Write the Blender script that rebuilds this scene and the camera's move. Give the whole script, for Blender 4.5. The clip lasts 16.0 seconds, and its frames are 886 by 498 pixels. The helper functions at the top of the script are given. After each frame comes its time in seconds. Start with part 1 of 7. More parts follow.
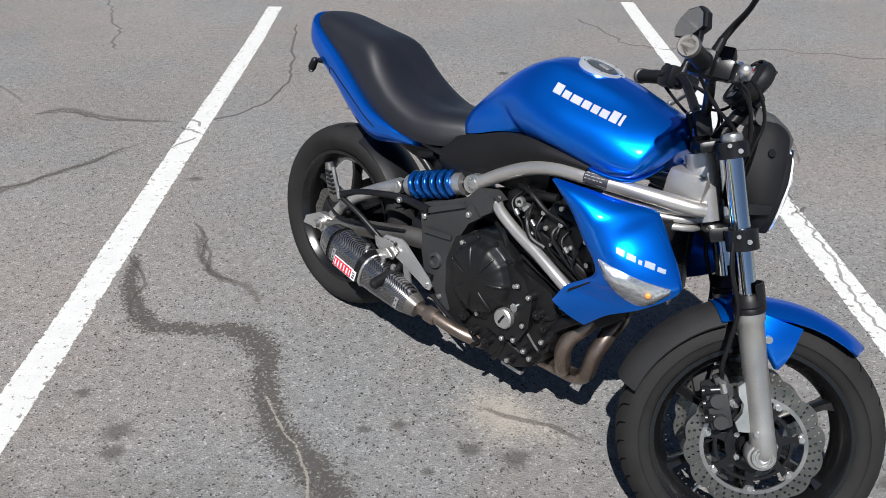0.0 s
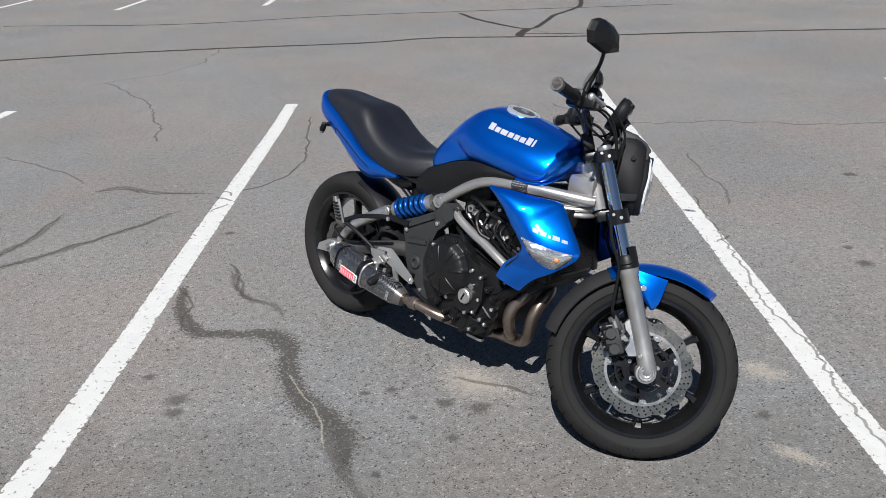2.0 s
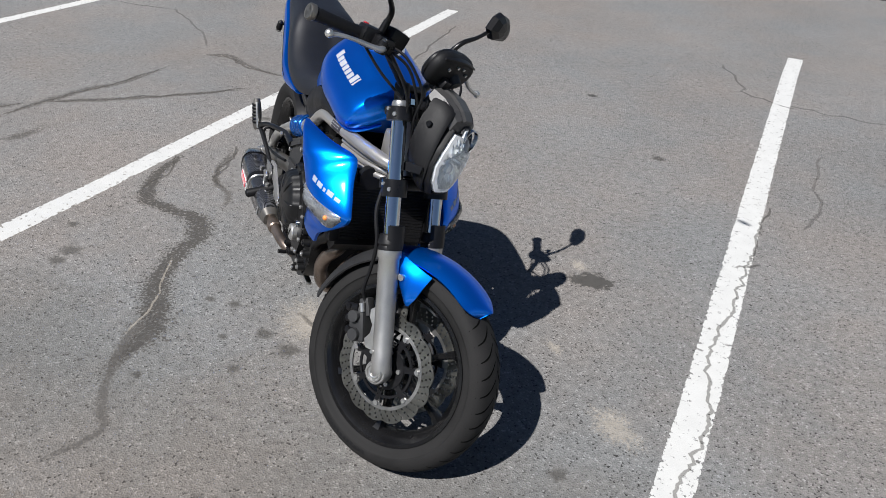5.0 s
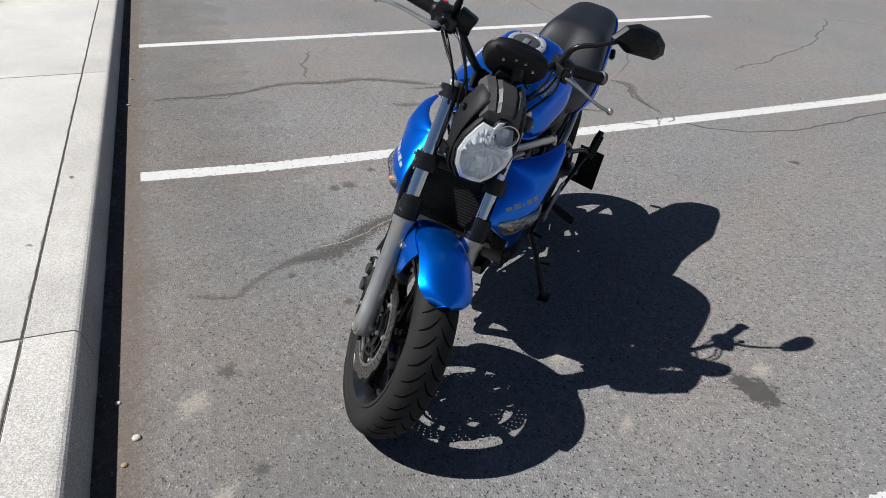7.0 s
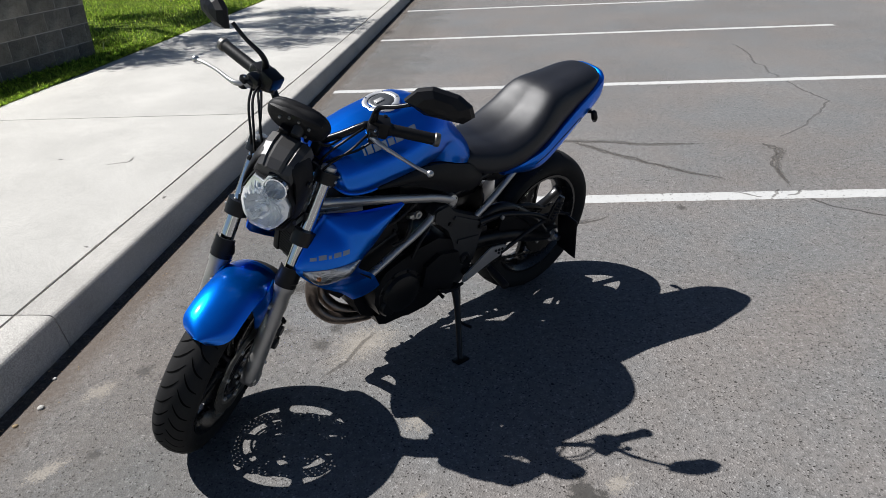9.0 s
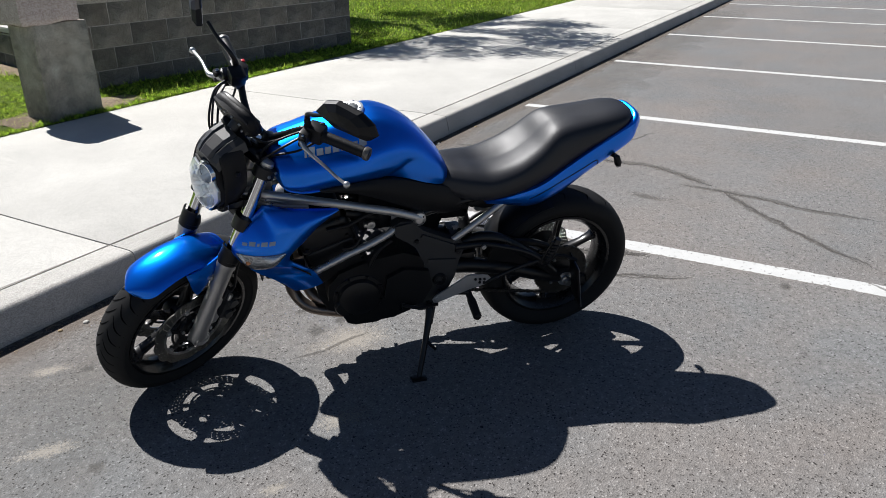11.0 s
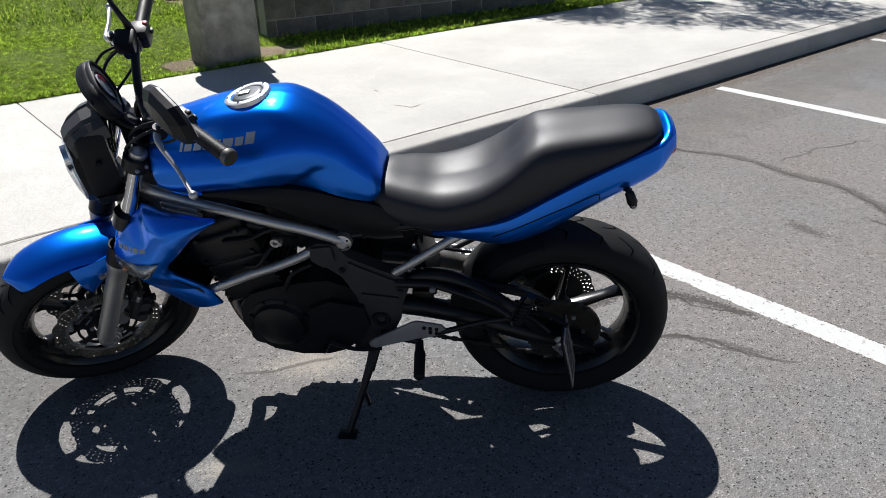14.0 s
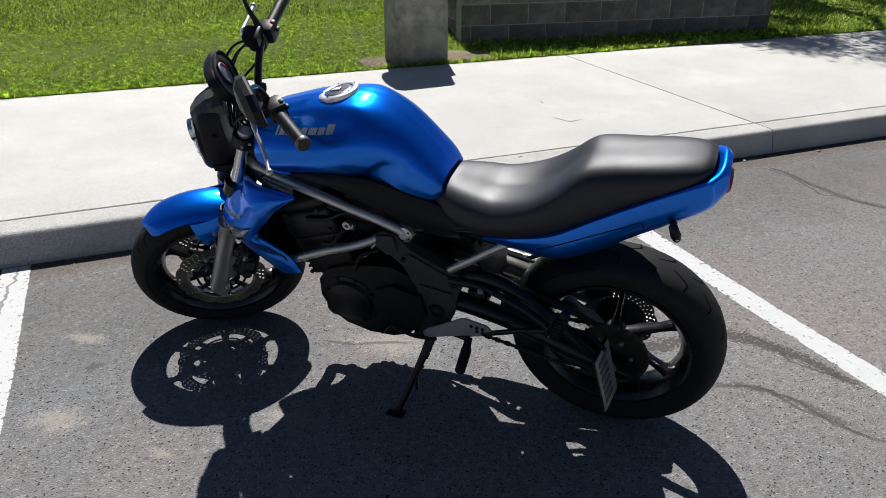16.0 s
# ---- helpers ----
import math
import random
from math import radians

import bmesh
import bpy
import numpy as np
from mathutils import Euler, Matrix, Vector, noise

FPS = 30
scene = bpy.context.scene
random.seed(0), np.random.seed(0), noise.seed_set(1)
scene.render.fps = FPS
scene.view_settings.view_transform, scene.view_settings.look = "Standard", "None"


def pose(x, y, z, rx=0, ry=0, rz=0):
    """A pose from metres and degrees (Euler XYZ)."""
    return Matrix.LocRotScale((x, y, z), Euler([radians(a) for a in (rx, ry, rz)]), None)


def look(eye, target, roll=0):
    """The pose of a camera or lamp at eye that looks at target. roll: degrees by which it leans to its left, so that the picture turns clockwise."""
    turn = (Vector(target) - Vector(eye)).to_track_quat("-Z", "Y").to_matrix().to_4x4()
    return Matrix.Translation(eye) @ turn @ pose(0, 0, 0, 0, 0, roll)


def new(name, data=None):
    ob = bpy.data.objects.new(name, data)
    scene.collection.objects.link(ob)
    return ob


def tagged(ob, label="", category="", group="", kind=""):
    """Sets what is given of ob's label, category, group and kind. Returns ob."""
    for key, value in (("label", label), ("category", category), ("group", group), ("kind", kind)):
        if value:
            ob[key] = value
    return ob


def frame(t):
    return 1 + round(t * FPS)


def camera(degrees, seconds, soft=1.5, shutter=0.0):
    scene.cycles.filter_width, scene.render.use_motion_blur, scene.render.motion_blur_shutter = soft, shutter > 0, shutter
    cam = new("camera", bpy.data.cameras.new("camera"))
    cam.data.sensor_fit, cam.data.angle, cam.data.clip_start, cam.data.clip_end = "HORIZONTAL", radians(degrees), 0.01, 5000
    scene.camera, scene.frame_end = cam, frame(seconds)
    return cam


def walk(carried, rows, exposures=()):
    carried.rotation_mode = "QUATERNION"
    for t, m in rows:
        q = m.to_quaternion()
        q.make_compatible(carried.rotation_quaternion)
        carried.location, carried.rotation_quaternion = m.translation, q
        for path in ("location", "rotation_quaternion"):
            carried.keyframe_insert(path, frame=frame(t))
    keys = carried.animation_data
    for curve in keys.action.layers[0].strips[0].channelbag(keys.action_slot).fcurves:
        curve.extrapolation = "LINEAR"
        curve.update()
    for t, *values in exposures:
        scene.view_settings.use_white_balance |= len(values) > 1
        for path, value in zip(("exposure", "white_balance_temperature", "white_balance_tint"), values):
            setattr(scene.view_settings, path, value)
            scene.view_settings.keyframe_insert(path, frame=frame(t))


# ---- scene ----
cam = camera(62.7, 16.0, soft=0.82)
EXPOSURES = [(0.0, 0.52), (2.0, 0.42), (4.0, 0.42), (6.5, 0.44), (8.0, 0.28), (9.2, 0.38), (11.5, 0.50), (14.0, 0.51), (15.0, 0.47), (16.0, 0.38)]
PATH = [
    (0, (-0.098, -1.286, 1.567), (-0.087, 0.394, 0.482), 0.7),
    (0.5, (-0.157, -1.604, 1.571), (-0.149, 0.137, 0.586), -1.7),
    (1, (-0.122, -1.853, 1.595), (-0.188, -0.059, 0.713), -3.1),
    (1.5, (-0.012, -2.017, 1.622), (0.012, -0.212, 0.762), -0.2),
    (2, (0.036, -2.045, 1.63), (0.008, -0.234, 0.782), -1.9),
    (2.5, (0.067, -2.033, 1.626), (0.008, -0.222, 0.78), -1.6),
    (3, (0.131, -1.96, 1.614), (0.01, -0.163, 0.745), -3.8),
    (3.5, (0.297, -1.81, 1.611), (0.09, -0.025, 0.733), -3.1),
    (4, (0.662, -1.745, 1.59), (0.206, -0.034, 0.659), -3.1),
    (4.2, (0.815, -1.7, 1.609), (0.319, -0.014, 0.655), -1.2),
    (6.3, (1.898, -0.937, 1.584), (0.54, 0.1, 0.545), -0.8),
    (6.5, (1.965, -0.852, 1.538), (0.456, 0.025, 0.562), -1.4),
    (6.7, (2.117, -0.776, 1.498), (0.473, -0.002, 0.663), 3.3),
    (7, (2.247, -0.575, 1.488), (0.614, 0.053, 0.518), 1.8),
    (7.5, (2.327, -0.247, 1.513), (0.592, 0.209, 0.63), 1.1),
    (8, (2.468, 0.122, 1.509), (0.661, 0.225, 0.657), -0.2),
    (8.5, (2.537, 0.483, 1.524), (0.733, 0.366, 0.667), -3.2),
    (9, (2.447, 0.805, 1.509), (0.647, 0.623, 0.658), -3.0),
    (9.2, (2.432, 0.947, 1.498), (0.637, 0.657, 0.666), -3.7),
    (11.3, (2.072, 1.824, 1.505), (0.505, 0.871, 0.708), -0.8),
    (11.5, (2.04, 1.829, 1.486), (0.494, 0.839, 0.693), -1.4),
    (12, (1.991, 1.868, 1.491), (0.479, 0.852, 0.665), -0.5),
    (12.5, (1.794, 1.858, 1.465), (0.315, 0.778, 0.661), -0.6),
    (13, (1.543, 1.899, 1.466), (0.154, 0.731, 0.626), -1.9),
    (13.5, (1.291, 2.053, 1.461), (0.068, 0.736, 0.584), 0.4),
    (14, (1.064, 2.078, 1.442), (-0.085, 0.71, 0.543), -0.8),
    (14.5, (0.844, 2.104, 1.445), (-0.153, 0.617, 0.554), -1.9),
    (15, (0.674, 2.209, 1.453), (-0.104, 0.614, 0.53), 0.7),
    (15.5, (0.688, 2.26, 1.459), (0.046, 0.609, 0.531), -0.8),
    (16, (0.8, 2.372, 1.478), (0.1, 0.717, 0.6), 0.6),
]
walk(cam, [(t, look(eye, target, roll)) for t, eye, target, roll in PATH], EXPOSURES)

SKY_STRENGTH, SUN_STRENGTH = 0.05, 5.0

# ---- world, sun ----
SUN = Vector((-0.185, -0.685, 1.0)).normalized()
world = bpy.data.worlds.new("sky")
scene.world = world
world.use_nodes = True
wn = world.node_tree.nodes
sky = wn.new("ShaderNodeTexSky")
sky.sky_type = "NISHITA"
sky.sun_disc = False
sky.sun_elevation = math.asin(SUN.z)
sky.sun_rotation = math.atan2(SUN.x, SUN.y)
sky.air_density, sky.dust_density, sky.ozone_density = 0.6, 0.2, 1.0
wn["Background"].inputs["Strength"].default_value = SKY_STRENGTH
world.node_tree.links.new(sky.outputs["Color"], wn["Background"].inputs["Color"])
sun = new("sun", bpy.data.lights.new("sun", "SUN"))
sun.data.energy = SUN_STRENGTH
sun.data.angle = radians(0.53)
sun.data.color = (1.0, 0.983, 0.972)
sun.matrix_world = look(SUN * 30, (0, 0, 0))


# ---- materials ----
def mat(name, col, rough=0.5, metal=0.0, var=0.12, scale=6.0, fine=180.0, bump=0.15, dist=0.0006, coat=0.0, rvar=0.1, extra=None, coat_rough=0.04, spec=0.5):
    """A procedural surface: base colour with stains (scale) and grain (fine), roughness that wanders, fine relief."""
    m = bpy.data.materials.new(name)
    m.use_nodes = True
    n, l = m.node_tree.nodes, m.node_tree.links
    b = n["Principled BSDF"]
    tc = n.new("ShaderNodeTexCoord")
    a = n.new("ShaderNodeTexNoise")
    a.inputs["Scale"].default_value, a.inputs["Detail"].default_value, a.inputs["Roughness"].default_value = scale, 6, 0.62
    f = n.new("ShaderNodeTexNoise")
    f.inputs["Scale"].default_value, f.inputs["Detail"].default_value = fine, 3
    info = n.new("ShaderNodeObjectInfo")
    for t in (a, f):
        l.new(tc.outputs["Object"], t.inputs["Vector"])
    mix = n.new("ShaderNodeMath")
    mix.operation = "MULTIPLY_ADD"
    l.new(f.outputs["Fac"], mix.inputs[0])
    mix.inputs[1].default_value = 0.45
    l.new(a.outputs["Fac"], mix.inputs[2])
    ramp = n.new("ShaderNodeMapRange")
    ramp.inputs["From Min"].default_value, ramp.inputs["From Max"].default_value = 0.45, 1.0
    ramp.inputs["To Min"].default_value, ramp.inputs["To Max"].default_value = 1 - var, 1 + var
    l.new(mix.outputs[0], ramp.inputs["Value"])
    rnd = n.new("ShaderNodeMapRange")
    rnd.inputs["To Min"].default_value, rnd.inputs["To Max"].default_value = 1 - var * 0.35, 1 + var * 0.35
    l.new(info.outputs["Random"], rnd.inputs["Value"])
    mul = n.new("ShaderNodeMath")
    mul.operation = "MULTIPLY"
    l.new(ramp.outputs[0], mul.inputs[0])
    l.new(rnd.outputs[0], mul.inputs[1])
    cm = n.new("ShaderNodeMix")
    cm.data_type, cm.blend_type = "RGBA", "MULTIPLY"
    cm.inputs["Factor"].default_value = 1.0
    cm.inputs["A"].default_value = (*col, 1)
    l.new(mul.outputs[0], cm.inputs["B"])
    l.new(cm.outputs["Result"], b.inputs["Base Color"])
    rr = n.new("ShaderNodeMapRange")
    rr.inputs["From Min"].default_value, rr.inputs["From Max"].default_value = 0.3, 0.7
    rr.inputs["To Min"].default_value, rr.inputs["To Max"].default_value = max(0.02, rough - rvar), min(1, rough + rvar)
    l.new(a.outputs["Fac"], rr.inputs["Value"])
    l.new(rr.outputs[0], b.inputs["Roughness"])
    b.inputs["Metallic"].default_value = metal
    b.inputs["Specular IOR Level"].default_value = spec
    b.inputs["Coat Weight"].default_value = coat
    b.inputs["Coat Roughness"].default_value = coat_rough
    if bump:
        bp = n.new("ShaderNodeBump")
        bp.inputs["Strength"].default_value, bp.inputs["Distance"].default_value = bump, dist
        l.new(f.outputs["Fac"], bp.inputs["Height"])
        l.new(bp.outputs[0], b.inputs["Normal"])
    if extra:
        extra(m, n, l, b, tc, cm, mul)
    return m


def stone_mat(name, col, dark, light, grain=240.0, size=4.0, rough=0.9, bump=0.5, dist=0.003, big=0.28, stops=None, var=0.16, hue=None):
    """Mineral surface with visible aggregate: dark and pale grains in a mottled binder."""
    def extra(m, n, l, b, tc, cm, mul):
        v = n.new("ShaderNodeTexVoronoi")
        v.inputs["Scale"].default_value = grain
        l.new(tc.outputs["Object"], v.inputs["Vector"])
        sep = n.new("ShaderNodeSeparateColor")
        l.new(v.outputs["Color"], sep.inputs[0])
        cr = n.new("ShaderNodeValToRGB")
        e = cr.color_ramp.elements
        e[0].position, e[0].color = 0.0, (*dark, 1)
        e[1].position, e[1].color = 1.0, (*light, 1)
        for p, f in stops or ((0.22, 0.7), (0.45, 1.0), (0.8, 1.15)):
            k = e.new(p)
            k.color = (*[f * x for x in col], 1)
        l.new(sep.outputs["Red"], cr.inputs["Fac"])
        big1 = n.new("ShaderNodeTexNoise")
        big1.inputs["Scale"].default_value, big1.inputs["Detail"].default_value, big1.inputs["Roughness"].default_value = 0.55, 8, 0.65
        l.new(tc.outputs["Object"], big1.inputs["Vector"])
        r2 = n.new("ShaderNodeMapRange")
        r2.inputs["From Min"].default_value, r2.inputs["From Max"].default_value = 0.3, 0.7
        r2.inputs["To Min"].default_value, r2.inputs["To Max"].default_value = 1 - big, 1 + big
        l.new(big1.outputs["Fac"], r2.inputs["Value"])
        mm = n.new("ShaderNodeMath")
        mm.operation = "MULTIPLY"
        l.new(r2.outputs[0], mm.inputs[0])
        l.new(mul.outputs[0], mm.inputs[1])
        if hue:
            # slow drift between two casts, metres wide
            hn, hr, hm = n.new("ShaderNodeTexNoise"), n.new("ShaderNodeValToRGB"), n.new("ShaderNodeMix")
            hn.inputs["Scale"].default_value, hn.inputs["Detail"].default_value, hn.inputs["Roughness"].default_value = 0.9, 7, 0.68
            hn.noise_dimensions = "4D"
            hn.inputs["W"].default_value = 3.7
            l.new(tc.outputs["Object"], hn.inputs["Vector"])
            he = hr.color_ramp.elements
            he[0].position, he[0].color = 0.38, (*hue[0], 1)
            he[1].position, he[1].color = 0.62, (*hue[1], 1)
            l.new(hn.outputs["Fac"], hr.inputs["Fac"])
            hm.data_type, hm.blend_type = "RGBA", "MULTIPLY"
            hm.inputs["Factor"].default_value = 1.0
            l.new(cr.outputs["Color"], hm.inputs["A"])
            l.new(hr.outputs["Color"], hm.inputs["B"])
            l.new(hm.outputs["Result"], cm.inputs["A"])
        else:
            l.new(cr.outputs["Color"], cm.inputs["A"])
        for lk in list(l):
            if lk.to_socket == cm.inputs["B"]:
                l.remove(lk)
        l.new(mm.outputs[0], cm.inputs["B"])
        bp = n.new("ShaderNodeBump")
        bp.inputs["Strength"].default_value, bp.inputs["Distance"].default_value = bump, dist
        l.new(v.outputs["Distance"], bp.inputs["Height"])
        l.new(bp.outputs[0], b.inputs["Normal"])
    return mat(name, col, rough, 0, var, size, grain * 2.2, 0, coat=0, extra=extra, spec=0.14)


def worn(name, col, rough, lo, hi, scale=9.0, bump=0.2, var=0.15, spec=0.3, most=1.0, weight=1.0):
    """A thin layer on the ground that breaks up towards its rim: the mesh's 'edge' value against noise decides where it is left."""
    def extra(m, n, l, b, tc, cm, mul):
        at = n.new("ShaderNodeAttribute")
        at.attribute_name = "edge"
        nz = n.new("ShaderNodeTexNoise")
        nz.inputs["Scale"].default_value, nz.inputs["Detail"].default_value, nz.inputs["Roughness"].default_value = scale, 9, 0.72
        l.new(tc.outputs["Object"], nz.inputs["Vector"])
        ad = n.new("ShaderNodeMath")
        ad.operation = "MULTIPLY_ADD"
        ad.inputs[1].default_value = weight
        l.new(at.outputs["Fac"], ad.inputs[0])
        l.new(nz.outputs["Fac"], ad.inputs[2])
        r = n.new("ShaderNodeMapRange")
        r.inputs["From Min"].default_value, r.inputs["From Max"].default_value = lo, hi
        r.inputs["To Max"].default_value = most
        l.new(ad.outputs[0], r.inputs["Value"])
        l.new(r.outputs[0], b.inputs["Alpha"])
    return mat(name, col, rough, 0, var, 14, 260, bump, 0.0015, extra=extra, spec=spec)


ASPHALT = stone_mat("asphalt", (0.176, 0.171, 0.167), (0.03, 0.028, 0.027), (0.29, 0.284, 0.28), 185, 34.0, 0.9, 0.6, 0.004, 0.11, ((0.05, 0.62), (0.11, 0.9), (0.5, 1.0), (0.9, 1.1)), 0.28, ((1.06, 1.0, 0.95), (0.95, 0.985, 1.0)))
CONCRETE = stone_mat("pavement_concrete", (0.50, 0.487, 0.45), (0.46, 0.445, 0.41), (0.55, 0.54, 0.51), 330, 1.6, 0.85, 0.18, 0.0015, 0.07)
KERB = stone_mat("kerb_concrete", (0.41, 0.395, 0.365), (0.31, 0.295, 0.27), (0.56, 0.55, 0.52), 330, 3.0, 0.88, 0.3, 0.002, 0.14)
BLOCK = stone_mat("block_concrete", (0.205, 0.192, 0.168), (0.12, 0.112, 0.098), (0.28, 0.265, 0.235), 210, 5.0, 0.92, 0.7, 0.004, 0.42, None, 0.5, ((1.06, 0.99, 0.9), (0.8, 0.83, 0.84)))
MORTAR = stone_mat("mortar", (0.34, 0.325, 0.295), (0.22, 0.2, 0.19), (0.5, 0.48, 0.45), 260, 3, 0.95, 0.4, 0.003, 0.15)
COLUMN = stone_mat("pillar_concrete", (0.30, 0.285, 0.25), (0.23, 0.215, 0.185), (0.36, 0.345, 0.31), 260, 6.0, 0.9, 0.4, 0.003, 0.45, None, 0.55, ((1.08, 1.02, 0.92), (0.72, 0.76, 0.74)))
STUCCO = stone_mat("pillar_stucco", (0.46, 0.40, 0.36), (0.34, 0.26, 0.24), (0.55, 0.5, 0.47), 160, 2.0, 0.9, 0.5, 0.004, 0.2)
SOIL = stone_mat("bare_soil", (0.29, 0.225, 0.155), (0.12, 0.09, 0.06), (0.45, 0.38, 0.28), 120, 3.5, 0.97, 0.9, 0.012, 0.3)
TURF = stone_mat("turf", (0.16, 0.23, 0.03), (0.03, 0.05, 0.01), (0.2, 0.24, 0.06), 150, 2.5, 0.95, 0.9, 0.02, 0.3)
LINE = worn("line_paint", (0.52, 0.52, 0.505), 0.75, 0.81, 0.86, 48, 0.6, 0.07)
CRACK = worn("crack_seam", (0.03, 0.028, 0.026), 0.95, 0.5, 0.66, 30)
FAINT = worn("faint_crack", (0.07, 0.066, 0.062), 0.95, 0.6, 1.0, 45, most=0.42)
FINE = worn("fine_crack", (0.05, 0.046, 0.042), 0.95, 0.58, 0.95, 45, most=0.6)
SMEAR = worn("faded_smear", (0.075, 0.07, 0.065), 0.9, 0.56, 0.76, 85, 0.4, most=0.75, weight=0.36)
TAR = worn("tar_stain", (0.05, 0.046, 0.042), 0.85, 0.655, 0.765, 95, 0.5, most=0.88, weight=0.36)
CRUMB = worn("tar_crumb", (0.055, 0.05, 0.046), 0.9, 0.66, 0.72, 60, 0.5, most=0.85, weight=0.25)
OIL = worn("oil_spot", (0.06, 0.057, 0.053), 0.8, 0.55, 1.1, 24, 0.4, most=0.75)
STAIN = worn("kerb_stain", (0.078, 0.072, 0.066), 0.95, 0.3, 1.1, 3, 0.3, most=0.40, weight=0.6)
SPILL = worn("oil_spill", (0.045, 0.043, 0.04), 0.7, 0.56, 0.68, 34, 0.4, most=0.85, weight=0.45)
DIRT = worn("kerb_dirt", (0.105, 0.083, 0.067), 0.97, 0.5, 0.9, 40, 0.6, most=0.72, weight=0.5)
DUST = worn("dust_patch", (0.36, 0.325, 0.275), 0.95, 0.64, 0.76, 130, 0.5, most=0.5, weight=0.36)


def grass_extra(m, n, l, b, tc, cm, mul):
    g = n.new("ShaderNodeNewGeometry")
    cr = n.new("ShaderNodeValToRGB")
    e = cr.color_ramp.elements
    e[0].color, e[1].color = (0.08, 0.155, 0.014, 1), (0.48, 0.55, 0.10, 1)
    k = e.new(0.55)
    k.color = (0.21, 0.335, 0.028, 1)
    l.new(g.outputs["Random Per Island"], cr.inputs["Fac"])
    gn, gr, gm = n.new("ShaderNodeTexNoise"), n.new("ShaderNodeMapRange"), n.new("ShaderNodeMix")
    gn.inputs["Scale"].default_value, gn.inputs["Detail"].default_value = 26, 4
    l.new(tc.outputs["Object"], gn.inputs["Vector"])
    gr.inputs["From Min"].default_value, gr.inputs["From Max"].default_value = 0.36, 0.64
    gr.inputs["To Min"].default_value, gr.inputs["To Max"].default_value = 0.42, 1.8
    l.new(gn.outputs["Fac"], gr.inputs["Value"])
    gm.data_type, gm.blend_type = "RGBA", "MULTIPLY"
    gm.inputs["Factor"].default_value = 1.0
    l.new(cr.outputs["Color"], gm.inputs["A"])
    l.new(gr.outputs[0], gm.inputs["B"])
    l.new(gm.outputs["Result"], cm.inputs["A"])
    # thin blades let the sun through
    tr, mx = n.new("ShaderNodeBsdfTranslucent"), n.new("ShaderNodeMixShader")
    mx.inputs[0].default_value = 0.5
    l.new(cm.outputs["Result"], tr.inputs["Color"])
    l.new(b.outputs[0], mx.inputs[1])
    l.new(tr.outputs[0], mx.inputs[2])
    l.new(mx.outputs[0], n["Material Output"].inputs["Surface"])


GRASS = mat("grass_blade", (0.09, 0.17, 0.02), 0.6, 0, 0.75, 13.0, 40, 0, extra=grass_extra, spec=0.25)
LEAF = mat("leaf", (0.05, 0.10, 0.018), 0.5, 0, 0.3, 2.0, 30, 0)
BARK = mat("bark", (0.16, 0.12, 0.085), 0.9, 0, 0.35, 9, 60, 0.8, 0.01)
DRY = mat("dry_debris", (0.30, 0.22, 0.12), 0.9, 0, 0.4, 20, 90, 0.4)


def flake(m, n, l, b, tc, cm, mul):
    b.inputs["Specular Tint"].default_value = (0.05, 0.48, 1.0, 1)
    v = n.new("ShaderNodeTexVoronoi")
    v.inputs["Scale"].default_value = 1400
    l.new(tc.outputs["Object"], v.inputs["Vector"])
    bp = n.new("ShaderNodeBump")
    bp.inputs["Strength"].default_value, bp.inputs["Distance"].default_value = 0.06, 0.0004
    l.new(v.outputs["Distance"], bp.inputs["Height"])
    l.new(bp.outputs[0], b.inputs["Normal"])


PAINT = mat("candy_blue_paint", (0.0, 0.175, 0.83), 0.32, 0.9, 0.05, 5, 400, 0, coat=0.6, rvar=0.02, extra=flake, coat_rough=0.1)
VINYL = mat("seat_vinyl", (0.007, 0.008, 0.012), 0.5, 0, 0.2, 8, 700, 0.4, 0.0006, rvar=0.03, spec=0.53)
BLACKPL = mat("black_plastic", (0.006, 0.006, 0.007), 0.42, 0, 0.25, 9, 600, 0.25, 0.0005, rvar=0.08, spec=0.25)
MATTE = mat("black_textured_plastic", (0.007, 0.007, 0.008), 0.55, 0, 0.2, 7, 900, 0.5, 0.0006, spec=0.25)
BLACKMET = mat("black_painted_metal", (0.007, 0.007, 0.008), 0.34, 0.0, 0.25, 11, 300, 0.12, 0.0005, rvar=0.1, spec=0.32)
ENGINE = mat("engine_black_casting", (0.0065, 0.0065, 0.007), 0.4, 0.0, 0.3, 14, 420, 0.3, 0.0006, rvar=0.06, spec=0.36)
RUBBER = mat("tyre_rubber", (0.0125, 0.0122, 0.0122), 0.78, 0, 0.45, 9, 500, 0.35, 0.0008, rvar=0.1, spec=0.25)
RIMBLACK = mat("black_rim_enamel", (0.006, 0.006, 0.0065), 0.24, 0.0, 0.25, 11, 300, 0.08, 0.0005, rvar=0.06, spec=0.5)
LABELGREY = mat("grey_label", (0.30, 0.30, 0.30), 0.5, 0, 0.1, 12, 300, 0)
GROOVESHADE = mat("tread_groove_shade", (0.003, 0.003, 0.003), 0.95, 0, 0.2, 9, 500, 0.2, spec=0.05)
SILVER = mat("silver_frame_paint", (0.50, 0.485, 0.465), 0.33, 0.75, 0.1, 8, 300, 0.08, 0.0003, rvar=0.08)
FORKSIL = mat("fork_slider_grey", (0.36, 0.355, 0.348), 0.42, 0.8, 0.12, 10, 300, 0.08, 0.0003)
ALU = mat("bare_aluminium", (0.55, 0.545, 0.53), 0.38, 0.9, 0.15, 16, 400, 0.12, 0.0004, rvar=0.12)
